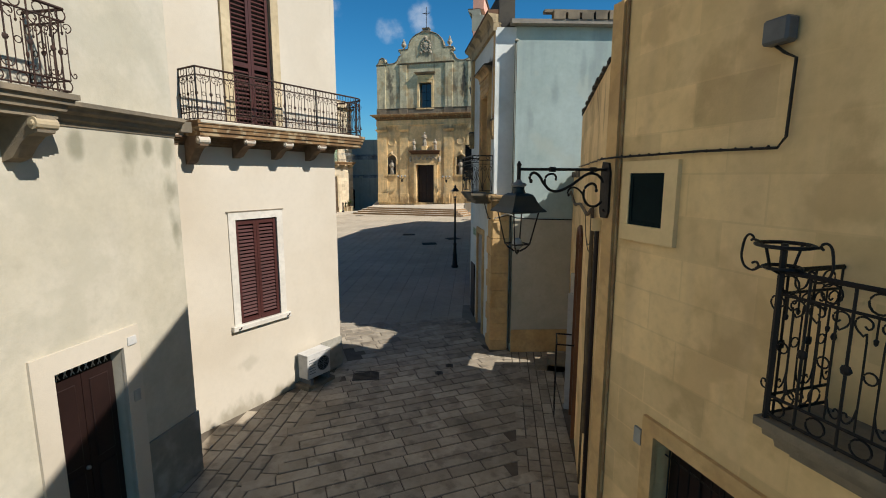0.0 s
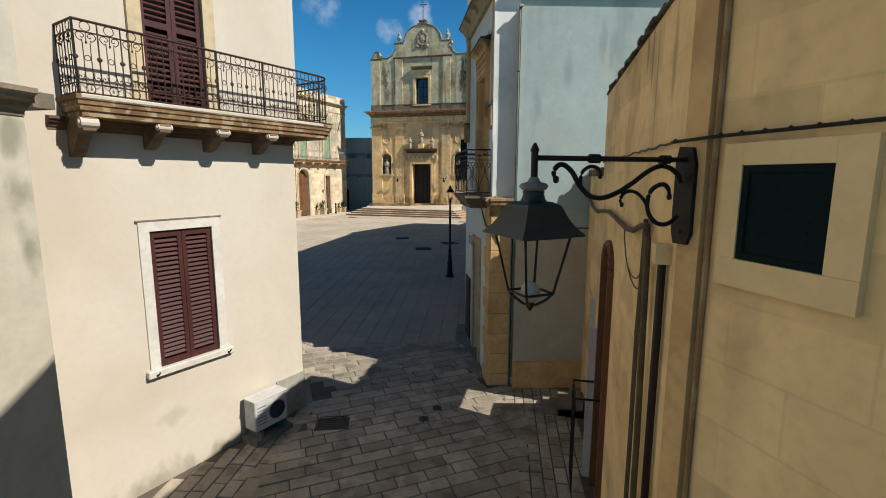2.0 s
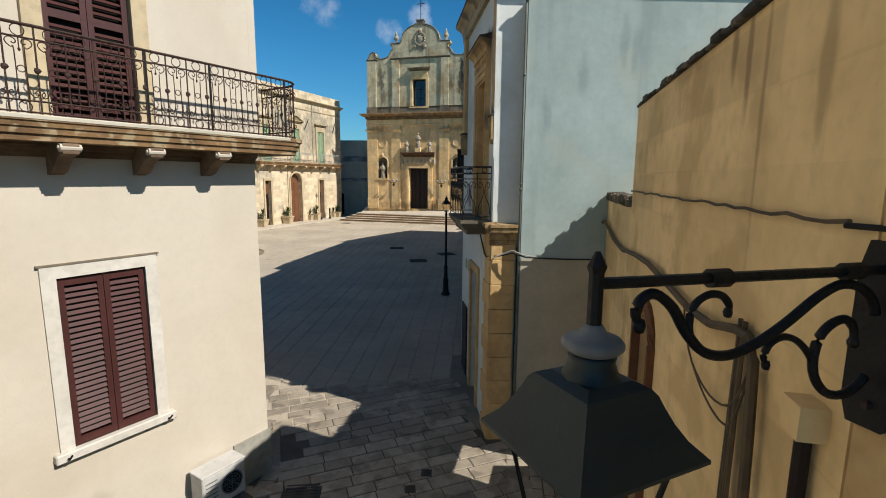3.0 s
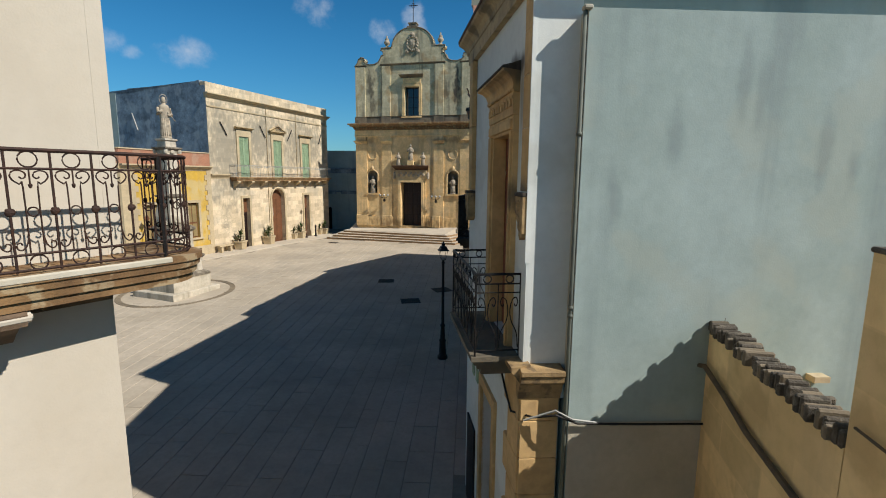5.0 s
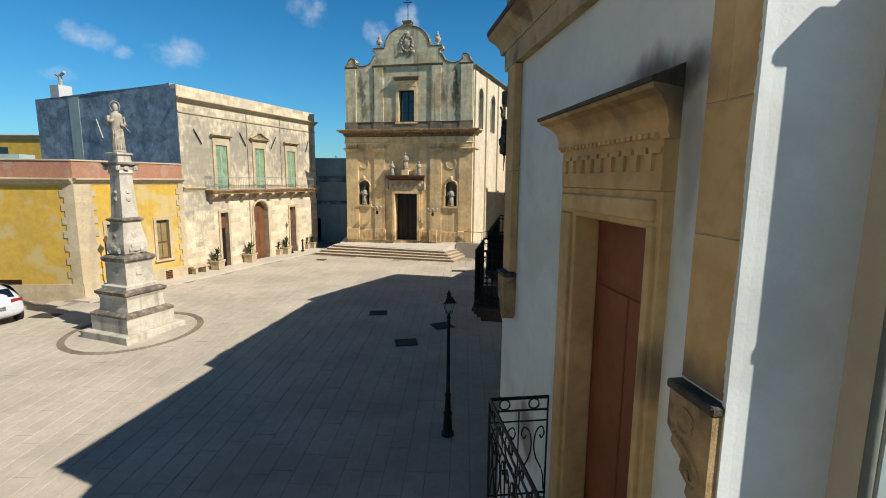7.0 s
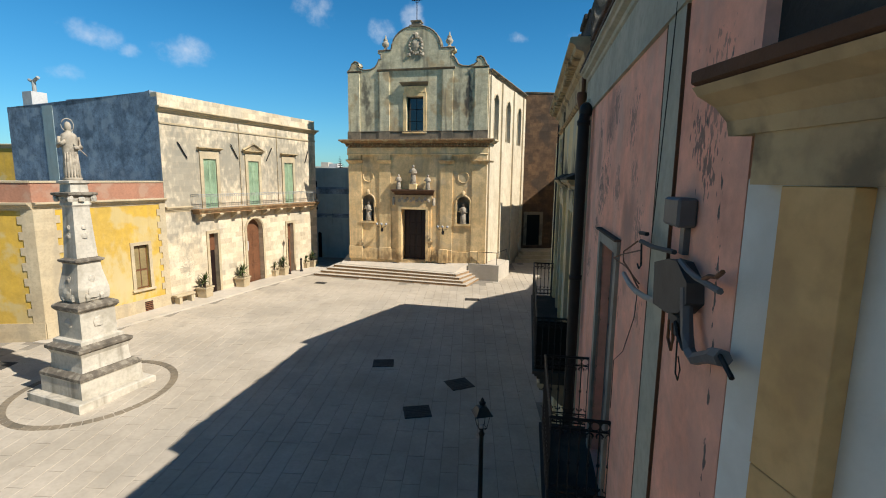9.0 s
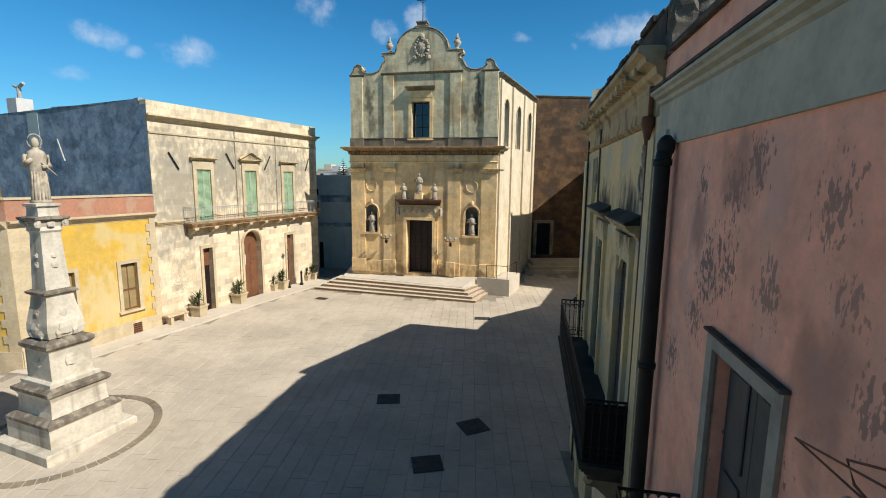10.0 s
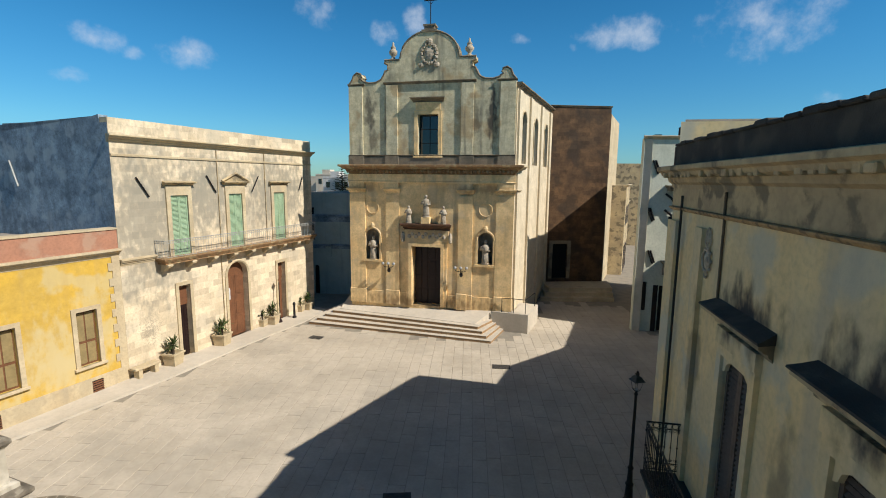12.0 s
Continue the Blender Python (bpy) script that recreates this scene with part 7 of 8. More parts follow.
# figures over the portal
tall = figure_mesh("statue", 1.25, 2)
small = figure_mesh("statue", 1.0, 3)
bm = bmesh.new()
fbox(bm, FH, MID - 0.33, MID + 0.17, -0.05, 0.4, 5.79, 6.15, bevel=0.02)
part("figure_pedestal", bm, CHURCH_LOW, church)
tagged(piece("statue", tall, Matrix.Translation(FH.p(MID - 0.08, 0.2, 6.15))), "stone saint figure on a pedestal over the church portal", "statue", "portal statues")
for s in (-1, 1):
    tagged(piece("statue", small, Matrix.Translation(FH.p(MID - 0.08 + s * 1.0, 0.22, 5.79))), "small stone figure on the portal cornice", "statue", "portal statues")
# lamps with three globes
for u, z in ((2.45, 3.42), (6.66, 3.38)):
    lamp = thing("globe_lamp", "iron wall lamp with three milk glass globes", "wall lamp", "globe lamps", at=Matrix.Translation(FH.p(u, 0.2, z)))
    bm = bmesh.new()
    tube(bm, [FH.p(u, 0.1, z - 0.35), FH.p(u, 0.42, z - 0.25), FH.p(u, 0.42, z - 0.05)], 0.025, 6)
    tube(bm, [FH.p(u - 0.32, 0.42, z - 0.08), FH.p(u - 0.2, 0.42, z - 0.16), FH.p(u + 0.2, 0.42, z - 0.16), FH.p(u + 0.32, 0.42, z - 0.08)], 0.02, 6)
    blob(bm, FH.p(u, 0.3, z - 0.35), (0.1, 0.12, 0.14), 8, 0.2)
    part("bracket", bm, IRON, lamp)
    for du in (-0.32, 0.0, 0.32):
        bm = bmesh.new()
        blob(bm, FH.p(u + du, 0.42, z + 0.04), (0.09, 0.09, 0.09), 12, 0.0)
        part("globe", bm, BULB, lamp, smooth=True)
boxpart("notice_stand", FH, (6.38, 6.95, 0.1, 0.28, 1.0, 1.9), CHURCH_LOW, church)
# nave
FN = Frame((-4.43, 41.5), (-2.27, 51.26))
SIDE_WINDOWS = ((1.2, 2.2, 9.15, 11.95, 0.5), (4.3, 5.3, 9.15, 11.95, 0.5), (7.6, 8.6, 9.15, 11.95, 0.5))
part("nave_wall", wallmesh(FN, 0.06, FN.length, 0.0, 13.1, SIDE_WINDOWS, 0.5), NAVESTONE, church)
plan_body("nave_body", church, [FH.xy(0.1, -0.91), FH.xy(LH - 0.5, -0.91), FN.xy(1.2, -0.52), FN.xy(9.9, -0.52), (-12.0, 54.0)], 0.0, 13.0, LECCE)
for u in (0.5, 3.25, 6.45, 9.5):
    boxpart("side_pilaster", FN, (u - 0.3, u + 0.3, -0.01, 0.12, 0.0, 12.9), NAVESTONE, church)
for h in SIDE_WINDOWS:
    boxpart("window_pane", FN, (h[0], h[1], -0.35, -0.3, h[2], h[3]), CARGLASS, church)
    bm = bmesh.new()
    for a0, a1 in ((h[0] - 0.1, h[0]), (h[1], h[1] + 0.1)):
        fbox(bm, FN, a0, a1, -0.02, 0.05, h[2], h[3] - h[4])
    c = (h[0] + h[1]) / 2
    tube(bm, [FN.p(c - 0.55 * math.cos(math.pi * k / 8), 0.02, h[3] - h[4] + 0.55 * math.sin(math.pi * k / 8)) for k in range(9)], 0.05, 6)
    part("window_surround", bm, LECCE, church)
bm = bmesh.new()
moulding(bm, FN, 0.0, FN.length, cornice(13.25, 0.3, 0.25, -0.3))
part("nave_cornice", bm, LECCE_DARK, church)
bm = bmesh.new()
moulding(bm, FN, -0.02, 0.9, cornice(9.02, 0.52, 0.5, -0.1))
moulding(bm, FN, -0.02, 0.9, cornice(7.72, 0.3, 0.2, -0.1))
part("cornice_return", bm, LECCE, church)
# square block beside the apse
FK = Frame((-2.27, 51.3), (1.97, 52.42))
# front darker than the pale body: its shade is in the colour
part("transept_wall", wallmesh(FK, 0, FK.length, 0.0, 13.45, [(0.5, 1.62, 1.0, 3.6)], 0.6), BRICKBROWN, church)
plan_body("transept_body", church, [FK.xy(0, -0.61), FK.xy(FK.length, -0.61), (4.2, 62), (-2, 62)], 0, 13.4, LECCE)
bm = bmesh.new()
moulding(bm, FK, -0.02, FK.length + 0.05, cornice(13.55, 0.14, 0.1, -0.3))
part("transept_cap", bm, LECCE_DARK, church)
boxpart("transept_door", FK, (0.5, 1.62, -0.3, -0.2, 1.0, 3.6), DARK, church)
surround(FK, church, 0.5, 1.62, 1.0, 3.6, 0.25, LECCE_DARK, 0.06, sill=False, name="door_surround")
for k in range(22):
    L = 0.45 if k % 2 else 0.8
    boxpart("quoin", FK, (FK.length - L, FK.length + 0.02, -0.02, 0.01, 0.3 + 0.58 * k, 0.86 + 0.58 * k), BRICKBROWN, church)

# ---- church steps ----
steps = thing("church_steps", "broad pale stone steps and platform before the church", "steps", at=Matrix.Translation((-9.5, 41, 0)))
for k in range(4):
    z0, z1 = 0.15 * k, 0.15 * (k + 1)

    def outline_at(e):
        return [(-15.73 + 0.33 * k - e, 43.0), (-15.73 + 0.33 * k - e, 40.18 + 0.34 * k - e), (-5.30 - 0.25 * k + e, 39.02 + 0.27 * k - e), (-4.75 - 0.22 * k + e, 41.25), (-5.4, 42.0)]

    # riser colour carries the front's shade; the tread stays pale
    part("riser", prism(outline_at(0.0), z0 - (0.3 if k == 0 else 0.0), z1 - 0.02), RISER, steps, "step front in a brown that holds its grazing shade")
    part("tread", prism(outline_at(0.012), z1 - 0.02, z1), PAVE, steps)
part("platform", prism([(-14.4, 43.0), (-14.4, 41.55), (-6.25, 40.2), (-5.5, 41.45), (-5.6, 42.0)], 0.55, [1.04, 0.62, 0.62, 1.04, 1.04]), PAVE, steps, "sloping pale stone platform at the church door")
part("side_block", prism([(-5.5, 41.3), (-3.47, 40.95), (-2.9, 43.3), (-4.3, 43.6), (-4.4, 41.6)], -0.2, 1.06), PAVE, steps, "stone block beside the steps")
bm = bmesh.new()
for x, y in ((-4.9, 41.3), (-4.25, 41.2), (-3.62, 41.1), (-3.1, 42.9)):
    tube(bm, [(x, y, 1.05), (x, y, 1.85)], 0.02, 5)
tube(bm, [(-4.9, 41.3, 1.85), (-4.25, 41.2, 1.85), (-3.62, 41.1, 1.85), (-3.1, 42.9, 1.85)], 0.02, 5)
part("guard_rail", bm, IRON, steps)
for k in range(3):
    part("side_step", prism([(-2.6 + 0.3 * k, 48.2 + 0.5 * k), (2.4, 49.2 + 0.5 * k), (2.4, 52.6), (-2.6, 51.4)], 0.25 * k - 0.2, 0.25 * (k + 1)), LECCE, steps)

# ---- palazzo ----
palazzo = thing("palazzo", "two storey limestone palazzo with green shutters and a long balcony", "house", at=Matrix.Translation((-23, 38, 0)))
FP = Frame((-19.47, 31.78), (-17.03, 43.62))
LP = FP.length
PW = ((2.36, 3.22, 4.78, 7.42), (5.54, 6.40, 4.78, 7.42), (8.70, 9.56, 4.78, 7.42))
PD = ((2.46, 3.04, 0.0, 3.38), (5.22, 6.54, 0.0, 3.95, 0.66), (8.80, 9.40, 0.0, 3.42))
part("wall", wallmesh(FP, 0, LP, -0.4, 9.6, [*PW, *PD], 0.5), PALAZZO, palazzo)
FPW = Frame((-31.3, 34.2), (-19.47, 31.78))
part("side_wall", wallmesh(FPW, 0, FPW.length - 0.02, -0.4, 10.25), GREYWALL, palazzo)
plan_body("rear_wall", palazzo, [FP.xy(0.45, -0.51), FP.xy(LP - 0.02, -0.51), FP.xy(LP - 0.02, -11), FP.xy(0.45, -11.5)], -0.4, 9.9, GREYWALL)
bm = bmesh.new()
outline_prism(bm, FPW, [(0, 10.24), (2.4, 10.24), (2.4, 10.12), (5.3, 10.1), (5.3, 10.42), (8.6, 10.4), (11.2, 10.5), (11.6, 10.56), (11.6, 10.24)], 0.0, -0.35)
part("side_parapet", bm, GREYWALL, palazzo, "uneven grey parapet")
boxpart("pale_patch", FPW, (3.2, 4.1, -0.01, 0.015, 4.0, 10.2), WHITEBLUE, palazzo, "pale rendered chimney strip")
bm = bmesh.new()
for u, z, du in ((5.6, 8.3, 0.45),):
    tube(bm, [FPW.p(u, 0.06, z + 0.55), FPW.p(u + du, 0.06, z - 0.55)], 0.035, 6)
part("wall_tie", bm, GREYPIPE, palazzo)
boxpart("parapet", FP, (0.0, LP, -0.42, 0.006, 9.601, 10.45), PALAZZO, palazzo)
bm = bmesh.new()
moulding(bm, FP, -0.05, LP + 0.05, cornice(9.82, 0.3, 0.28, -0.3), 0.3)
part("cornice", bm, LECCE, palazzo)
bm = bmesh.new()
moulding(bm, FP, 0, LP, [(-0.02, 9.0), (0.05, 9.0), (0.06, 9.08), (-0.02, 9.1)])
moulding(bm, FP, 0, 1.5, cornice(4.95, 0.28, 0.16, -0.02))
moulding(bm, FP, 11.6, LP, cornice(4.95, 0.28, 0.16, -0.02))
part("string_course", bm, LECCE, palazzo)
for i, h in enumerate(PW):
    surround(FP, palazzo, h[0], h[1], h[2], h[3], 0.2, LECCE, 0.08, sill=False)
    boxpart("window_frieze", FP, (h[0] - 0.2, h[1] + 0.2, -0.02, 0.07, h[3] + 0.2, h[3] + 0.42), LECCE, palazzo)
    bm = bmesh.new()
    moulding(bm, FP, h[0] - 0.3, h[1] + 0.3, cornice(h[3] + 0.6, 0.2, 0.26), 0.3)
    if i == 1:
        outline_prism(bm, FP, [(h[0] - 0.30, h[3] + 0.6), (h[1] + 0.30, h[3] + 0.6), ((h[0] + h[1]) / 2, h[3] + 0.94)], -0.02, 0.10)
        for e0, e1 in ((h[0] - 0.42, (h[0] + h[1]) / 2), (h[1] + 0.42, (h[0] + h[1]) / 2)):
            tube(bm, [FP.p(e0, 0.14, h[3] + 0.62), FP.p(e1, 0.14, h[3] + 1.0)], 0.075, 4)
    part("window_hood", bm, WEATHERED_OR_SHADED, palazzo)
    shutter_pair(FP, palazzo, h[0] + 0.01, h[1] - 0.01, h[2], h[3] - 0.01, -0.01, GREENWOOD, 44, back=GREENWOOD)
balcony_slab(FP, palazzo, 1.45, 11.75, 0.62, 4.52, 4.78, RUSTSTONE)
for k in range(9):
    console(FP, palazzo, 1.8 + 1.2 * k, 0.5, 4.52, 0.2, 0.36, LECCE)
railing(FP, palazzo, [(1.5, 0.0), (1.5, 0.58), (11.7, 0.58), (11.7, 0.0)], 4.8, 5.55, GREYPIPE, 0.14, "plain")
for i, h in enumerate(PD):
    if i != 1:
        surround(FP, palazzo, h[0], h[1], h[2], h[3], 0.16, LECCE, 0.06, sill=False)
        leaf_door(FP, palazzo, h[0] + 0.01, h[1] - 0.01, 0.02, 2.4, -0.25, DOORBROWN if i == 0 else WOOD, 2, 3)
        boxpart("transom_panel", FP, (h[0], h[1], -0.3, -0.22, 2.42, h[3]), WOOD, palazzo)
    else:
        leaf_door(FP, palazzo, h[0] + 0.01, h[1] - 0.01, 0.02, 3.3, -0.3, WOOD, 2, 3)
        boxpart("tympanum", FP, (h[0], h[1], -0.36, -0.3, 3.3, 3.94), WOOD, palazzo)
        bm = bmesh.new()
        for a0, a1 in ((h[0] - 0.16, h[0]), (h[1], h[1] + 0.16)):
            fbox(bm, FP, a0, a1, -0.02, 0.05, 0.0, 3.29)
        tube(bm, [FP.p(5.88 - 0.74 * math.cos(math.pi * k / 12), 0.0, 3.29 + 0.74 * math.sin(math.pi * k / 12)) for k in range(13)], 0.085, 6)
        part("arch_surround", bm, LECCE, palazzo)
        boxpart("paper_notice", FP, (5.32, 5.58, -0.245, -0.24, 2.0, 2.6), WHITEPAINT, palazzo, "white paper notice on the door")
for u, z, du in ((0.9, 7.8, 0.5), (4.3, 7.9, 0.5), (7.6, 7.9, -0.5), (11.2, 7.9, -0.35)):
    bm = bmesh.new()
    tube(bm, [FP.p(u, 0.06, z + 0.4), FP.p(u + du, 0.06, z - 0.4)], 0.03, 6)
    part("wall_tie", bm, IRON, palazzo, "dark diagonal iron wall tie")
bm = bmesh.new()
for u, z0, z1 in ((4.95, 4.9, 9.5), (8.1, 4.9, 9.5), (4.9, 0.2, 4.4)):
    bm = bmesh.new()
    tube(bm, [FP.p(u, 0.04, z1), FP.p(u, 0.04, z0)], 0.02, 6)
    part("downpipe", bm, WEATHERED_OR_SHADED, palazzo)
chim = thing("chimney", "white rendered roof chimney with a metal cowl", "chimney", at=Matrix.Translation((-29.3, 34.3, 10.1)))
part("flue", prism([(-29.9, 34.0), (-29.1, 33.85), (-28.95, 34.6), (-29.75, 34.75)], 9.8, 11.05), WHITEPAINT, chim)
bm = bmesh.new()
tube(bm, [(-29.4, 34.3, 11.05), (-29.4, 34.3, 11.7)], 0.1, 8)
tube(bm, [(-29.4, 34.3, 11.65), (-29.0, 34.25, 11.85)], 0.09, 8)
tube(bm, [(-29.4, 34.3, 11.6), (-29.75, 34.35, 11.75)], 0.08, 8)
part("cowl", bm, GREYPIPE, chim)

# ---- low yellow house ----
yellow = thing("yellow_house", "low yellow plastered house with pale quoins and a red parapet", "house", at=Matrix.Translation((-25, 29, 0)))
FY = Frame((-20.62, 26.35), (-19.48, 31.76))
LY = FY.length
YW = ((3.78, 4.50, 1.15, 3.25), (1.25, 1.95, 1.15, 3.25))
part("wall", wallmesh(FY, 0, LY, -0.5, 5.2, YW, 0.4), YELLOW, yellow)
FY2 = Frame((-34.0, 22.9), (-20.62, 26.35))
L2 = FY2.length
part("wall", wallmesh(FY2, 0, L2 - 0.01, -0.6, 5.2, [(L2 - 3.75, L2 - 2.6, -0.3, 0.86)], 0.4), YELLOW, yellow)
plan_body("rear_wall", yellow, [FY.xy(0.42, -0.42), FY.xy(LY, -0.42), (-31, 34.0), (-34, 33), (-34, 23.4)], -0.5, 5.6, YELLOW)
boxpart("cellar_door", FY2, (L2 - 3.75, L2 - 2.6, -0.2, -0.12, -0.3, 0.86), WOOD, yellow)
boxpart("plinth", FY, (0.0, LY, -0.01, 0.05, -0.5, 0.62), LECCE, yellow)
boxpart("plinth", FY2, (0, L2, -0.01, 0.05, -0.5, 0.62), LECCE, yellow)
for f, L in ((FY, LY), (FY2, L2)):
    bm = bmesh.new()
    moulding(bm, f, 0, L, cornice(5.42, 0.3, 0.25, -0.2), 0.0)
    part("cornice", bm, LECCE, yellow)
    boxpart("parapet", f, (0, L, -0.3, 0.02, 5.42, 6.18), TERRACOTTA, yellow)
    bm = bmesh.new()
    moulding(bm, f, -0.02, L, [(-0.34, 6.18), (0.06, 6.18), (0.06, 6.24), (-0.34, 6.26)])
    part("parapet_cap", bm, LECCE, yellow)
for k in range(15):
    z0, z1 = 0.62 + 0.305 * k, 0.62 + 0.305 * (k + 1)
    La = 1.0 if k % 2 else 0.84
    boxpart("quoin", FY, (0.0, La - 0.1, -0.01, 0.035, z0, z1), LECCE, yellow)
    boxpart("quoin", FY2, (L2 - La + 0.42, L2 + 0.03, -0.01, 0.035, z0, z1), LECCE, yellow)
    boxpart("quoin", FY, (LY - (0.45 if k % 2 else 0.3), LY, -0.01, 0.035, z0, z1), LECCE, yellow)
for h in YW:
    surround(FY, yellow, h[0], h[1], h[2], h[3], 0.15, LECCE, 0.06)
    boxpart("window_leaf", FY, (h[0], h[1], -0.2, -0.14, h[2], h[3]), WOOD, yellow)
    bm = bmesh.new()
    for du in (0.04, 0.38):
        fbox(bm, FY, h[0] + du, h[0] + du + 0.29, -0.145, -0.12, h[2] + 0.95, h[3] - 0.08)
        fbox(bm, FY, h[0] + du, h[0] + du + 0.29, -0.145, -0.12, h[2] + 0.08, h[2] + 0.85)
    part("window_panel", bm, LEAFWOOD, yellow)
for u in (4.1, 0.9):
    bm = bmesh.new()
    for k in range(5):
        fbox(bm, FY, u, u + 0.4, 0.045, 0.07, 0.05 + 0.09 * k, 0.1 + 0.09 * k)
    part("cellar_grate", bm, WOOD, yellow)
    boxpart("cellar_vent", FY, (u, u + 0.4, 0.04, 0.052, 0.03, 0.5), DARK, yellow)
boxpart("roof_hatch", FY2, (L2 - 5.2, L2 - 4.0, -3.6, -2.6, 5.6, 6.55), WHITEBLUE, yellow)

far_left = thing("ochre_block", "plain ochre flat roofed house behind the yellow one", "house", at=Matrix.Translation((-42, 42, 0)))
plan_body("wall", far_left, [(-60, 36), (-33, 38.5), (-34, 46), (-60, 46)], -0.5, 8.4, YELLOW)
bm = bmesh.new()
moulding(bm, Frame((-60, 36), (-33, 38.5)), 0, 27, cornice(8.5, 0.3, 0.2))
part("cornice", bm, LECCE, far_left)
boxpart("window", Frame((-60, 36), (-33, 38.5)), (20.3, 21.5, -0.1, 0.03, 6.9, 7.6), CARGLASS, far_left)

# ---- alley between palazzo and church ----
alley = thing("alley_house", "shaded limewashed house closing the alley beside the church", "house", at=Matrix.Translation((-16, 48, 0)))
FQ = Frame((-19.4, 46.9), (-12.5, 47.6))
part("wall", wallmesh(FQ, 0, FQ.length, -0.4, 7.25, [(0.82, 1.18, -0.1, 2.1, 0.18), (0.4, 0.9, 3.9, 6.2)], 0.4), WHITEBLUE, alley)
plan_body("rear_wall", alley, [FQ.xy(0, -0.41), FQ.xy(FQ.length, -0.41), (-12.5, 52), (-19.4, 52)], -0.4, 7.2, WHITEBLUE)
boxpart("door", FQ, (0.82, 1.18, -0.3, -0.2, -0.1, 2.1), DARK, alley)
boxpart("balcony_door", FQ, (0.4, 0.9, -0.3, -0.2, 3.9, 6.2), DARK, alley)
bm = bmesh.new()
moulding(bm, FQ, 0, FQ.length, cornice(3.6, 0.3, 0.22))
moulding(bm, FQ, 0, FQ.length, cornice(5.7, 0.5, 0.18))
part("string_course", bm, GREYWALL, alley)
boxpart("pier", FQ, (1.7, 2.1, -0.02, 0.12, 2.7, 3.9), WHITEBLUE, alley)
for k, (x, y, w, h, m) in enumerate(((-52, 122, 8, 8.3, WHITEPAINT), (-44, 128, 7, 9.2, WHITEPAINT), (-60, 135, 10, 9.0, CREAM), (-38, 140, 9, 8.6, WHITEPAINT), (-70, 140, 12, 8.4, CREAM), (-25, 150, 12, 8.0, CREAM))):
    hb = thing("distant_house", "small white flat roofed house far beyond the alley", "house", "distant houses", at=Matrix.Translation((x, y, 0)))
    plan_body("wall", hb, [(x, y), (x + w, y + 0.5), (x + w, y + 8), (x, y + 8)], -0.3, h, m)
    plan_body("roof_room", hb, [(x + 1, y + 2), (x + 3.2, y + 2), (x + 3.2, y + 5), (x + 1, y + 5)], h, h + 1.6, m)
    fr = Frame((x, y), (x + w, y + 0.5))
    boxpart("parapet", fr, (0, w, -0.2, 0.05, h, h + 0.4), m, hb)
    for j in range(3):
        boxpart("window", fr, (0.8 + j * 2.2, 1.7 + j * 2.2, 0.0, 0.04, h - 2.2, h - 0.9), CARGLASS, hb)


def conifer(x, y, z, h, seed):
    """A tiered conifer: tapered trunk, whorled limbs, many small sprays."""
    t = thing("norfolk_pine", "dark tiered conifer rising above far roofs", "tree", at=Matrix.Translation((x, y, z)))
    bm = bmesh.new()
    tube(bm, [(x, y, z), (x + 0.1, y, z + h * 0.5), (x, y, z + h)], [0.35, 0.2, 0.03], 7)
    r = random.Random(seed)
    sprays = []
    for k in range(17):
        zz = z + h * (0.2 + 0.78 * k / 17)
        reach = (1 - k / 17.5) ** 0.8 * h * 0.27
        for j in range(7):
            a = 2 * math.pi * (j + 0.5 * (k % 2)) / 7 + r.uniform(-0.2, 0.2)
            L = reach * r.uniform(0.75, 1.1)
            tip = Vector((x + L * math.cos(a), y + L * math.sin(a), zz + L * 0.25))
            tube(bm, [(x, y, zz), tuple(tip)], [0.06, 0.02], 4)
            for q in range(9):
                f = 0.25 + 0.75 * q / 8
                sprays.append((Vector((x, y, zz)).lerp(tip, f), a, L * 0.2 * (1.25 - f * 0.6)))
    part("trunk", bm, BARK, t)
    bm = bmesh.new()
    for p, a, s in sprays:
        for sd in (-1, 1):
            b = a + sd * r.uniform(0.7, 1.3)
            e = p + Vector((math.cos(b) * s * 1.6, math.sin(b) * s * 1.6, r.uniform(0.0, 0.5) * s))
            side = Vector((-math.sin(b), math.cos(b), 0.3)) * s * 0.28
            vs = [bm.verts.new(v) for v in (p, p.lerp(e, 0.5) + side, e, p.lerp(e, 0.5) - side)]
            bm.faces.new(vs)
    part("crown", bm, PINELEAF, t)


conifer(-46.8, 121, 0, 11.6, 5)
conifer(-45.4, 124, 0, 10.6, 6)

# ---- side street beyond the church ----
# first three houses: brown stone colour imitates fronts lying in shade
for k, (x, y, w, d, h, m) in enumerate(((4.65, 59.2, -3, 7, 7.9, WEATHERED_OR_SHADED), (6.3, 68.5, -3, 11, 5.8, WEATHERED_OR_SHADED), (10.3, 80, -5, 8, 10.5, WEATHERED_OR_SHADED), (12.5, 97, 8, 16, 8.0, CREAM), (-6, 140, 40, 8, 7.0, CREAM))):
    hb = thing("side_street_house", "plain stone house along the sunlit side street", "house", "side street houses", at=Matrix.Translation((x, y, 0)))
    plan_body("wall", hb, [(x, y), (x + w, y), (x + w + 0.1 * d, y + d), (x + 0.24 * d, y + d)], -0.3, h, m)
    fr = Frame((x, y), (x + 0.24 * d, y + d))
    for j in range(3):
        boxpart("window", fr, (d * (0.2 + 0.28 * j), d * (0.2 + 0.28 * j) + 0.9, -0.05, 0.03, 4.3, 6.0), DOORBROWN, hb)
        boxpart("door", fr, (d * (0.2 + 0.28 * j), d * (0.2 + 0.28 * j) + 1.0, -0.05, 0.03, 0.0, 2.4), DOORBROWN, hb)
    bm = bmesh.new()
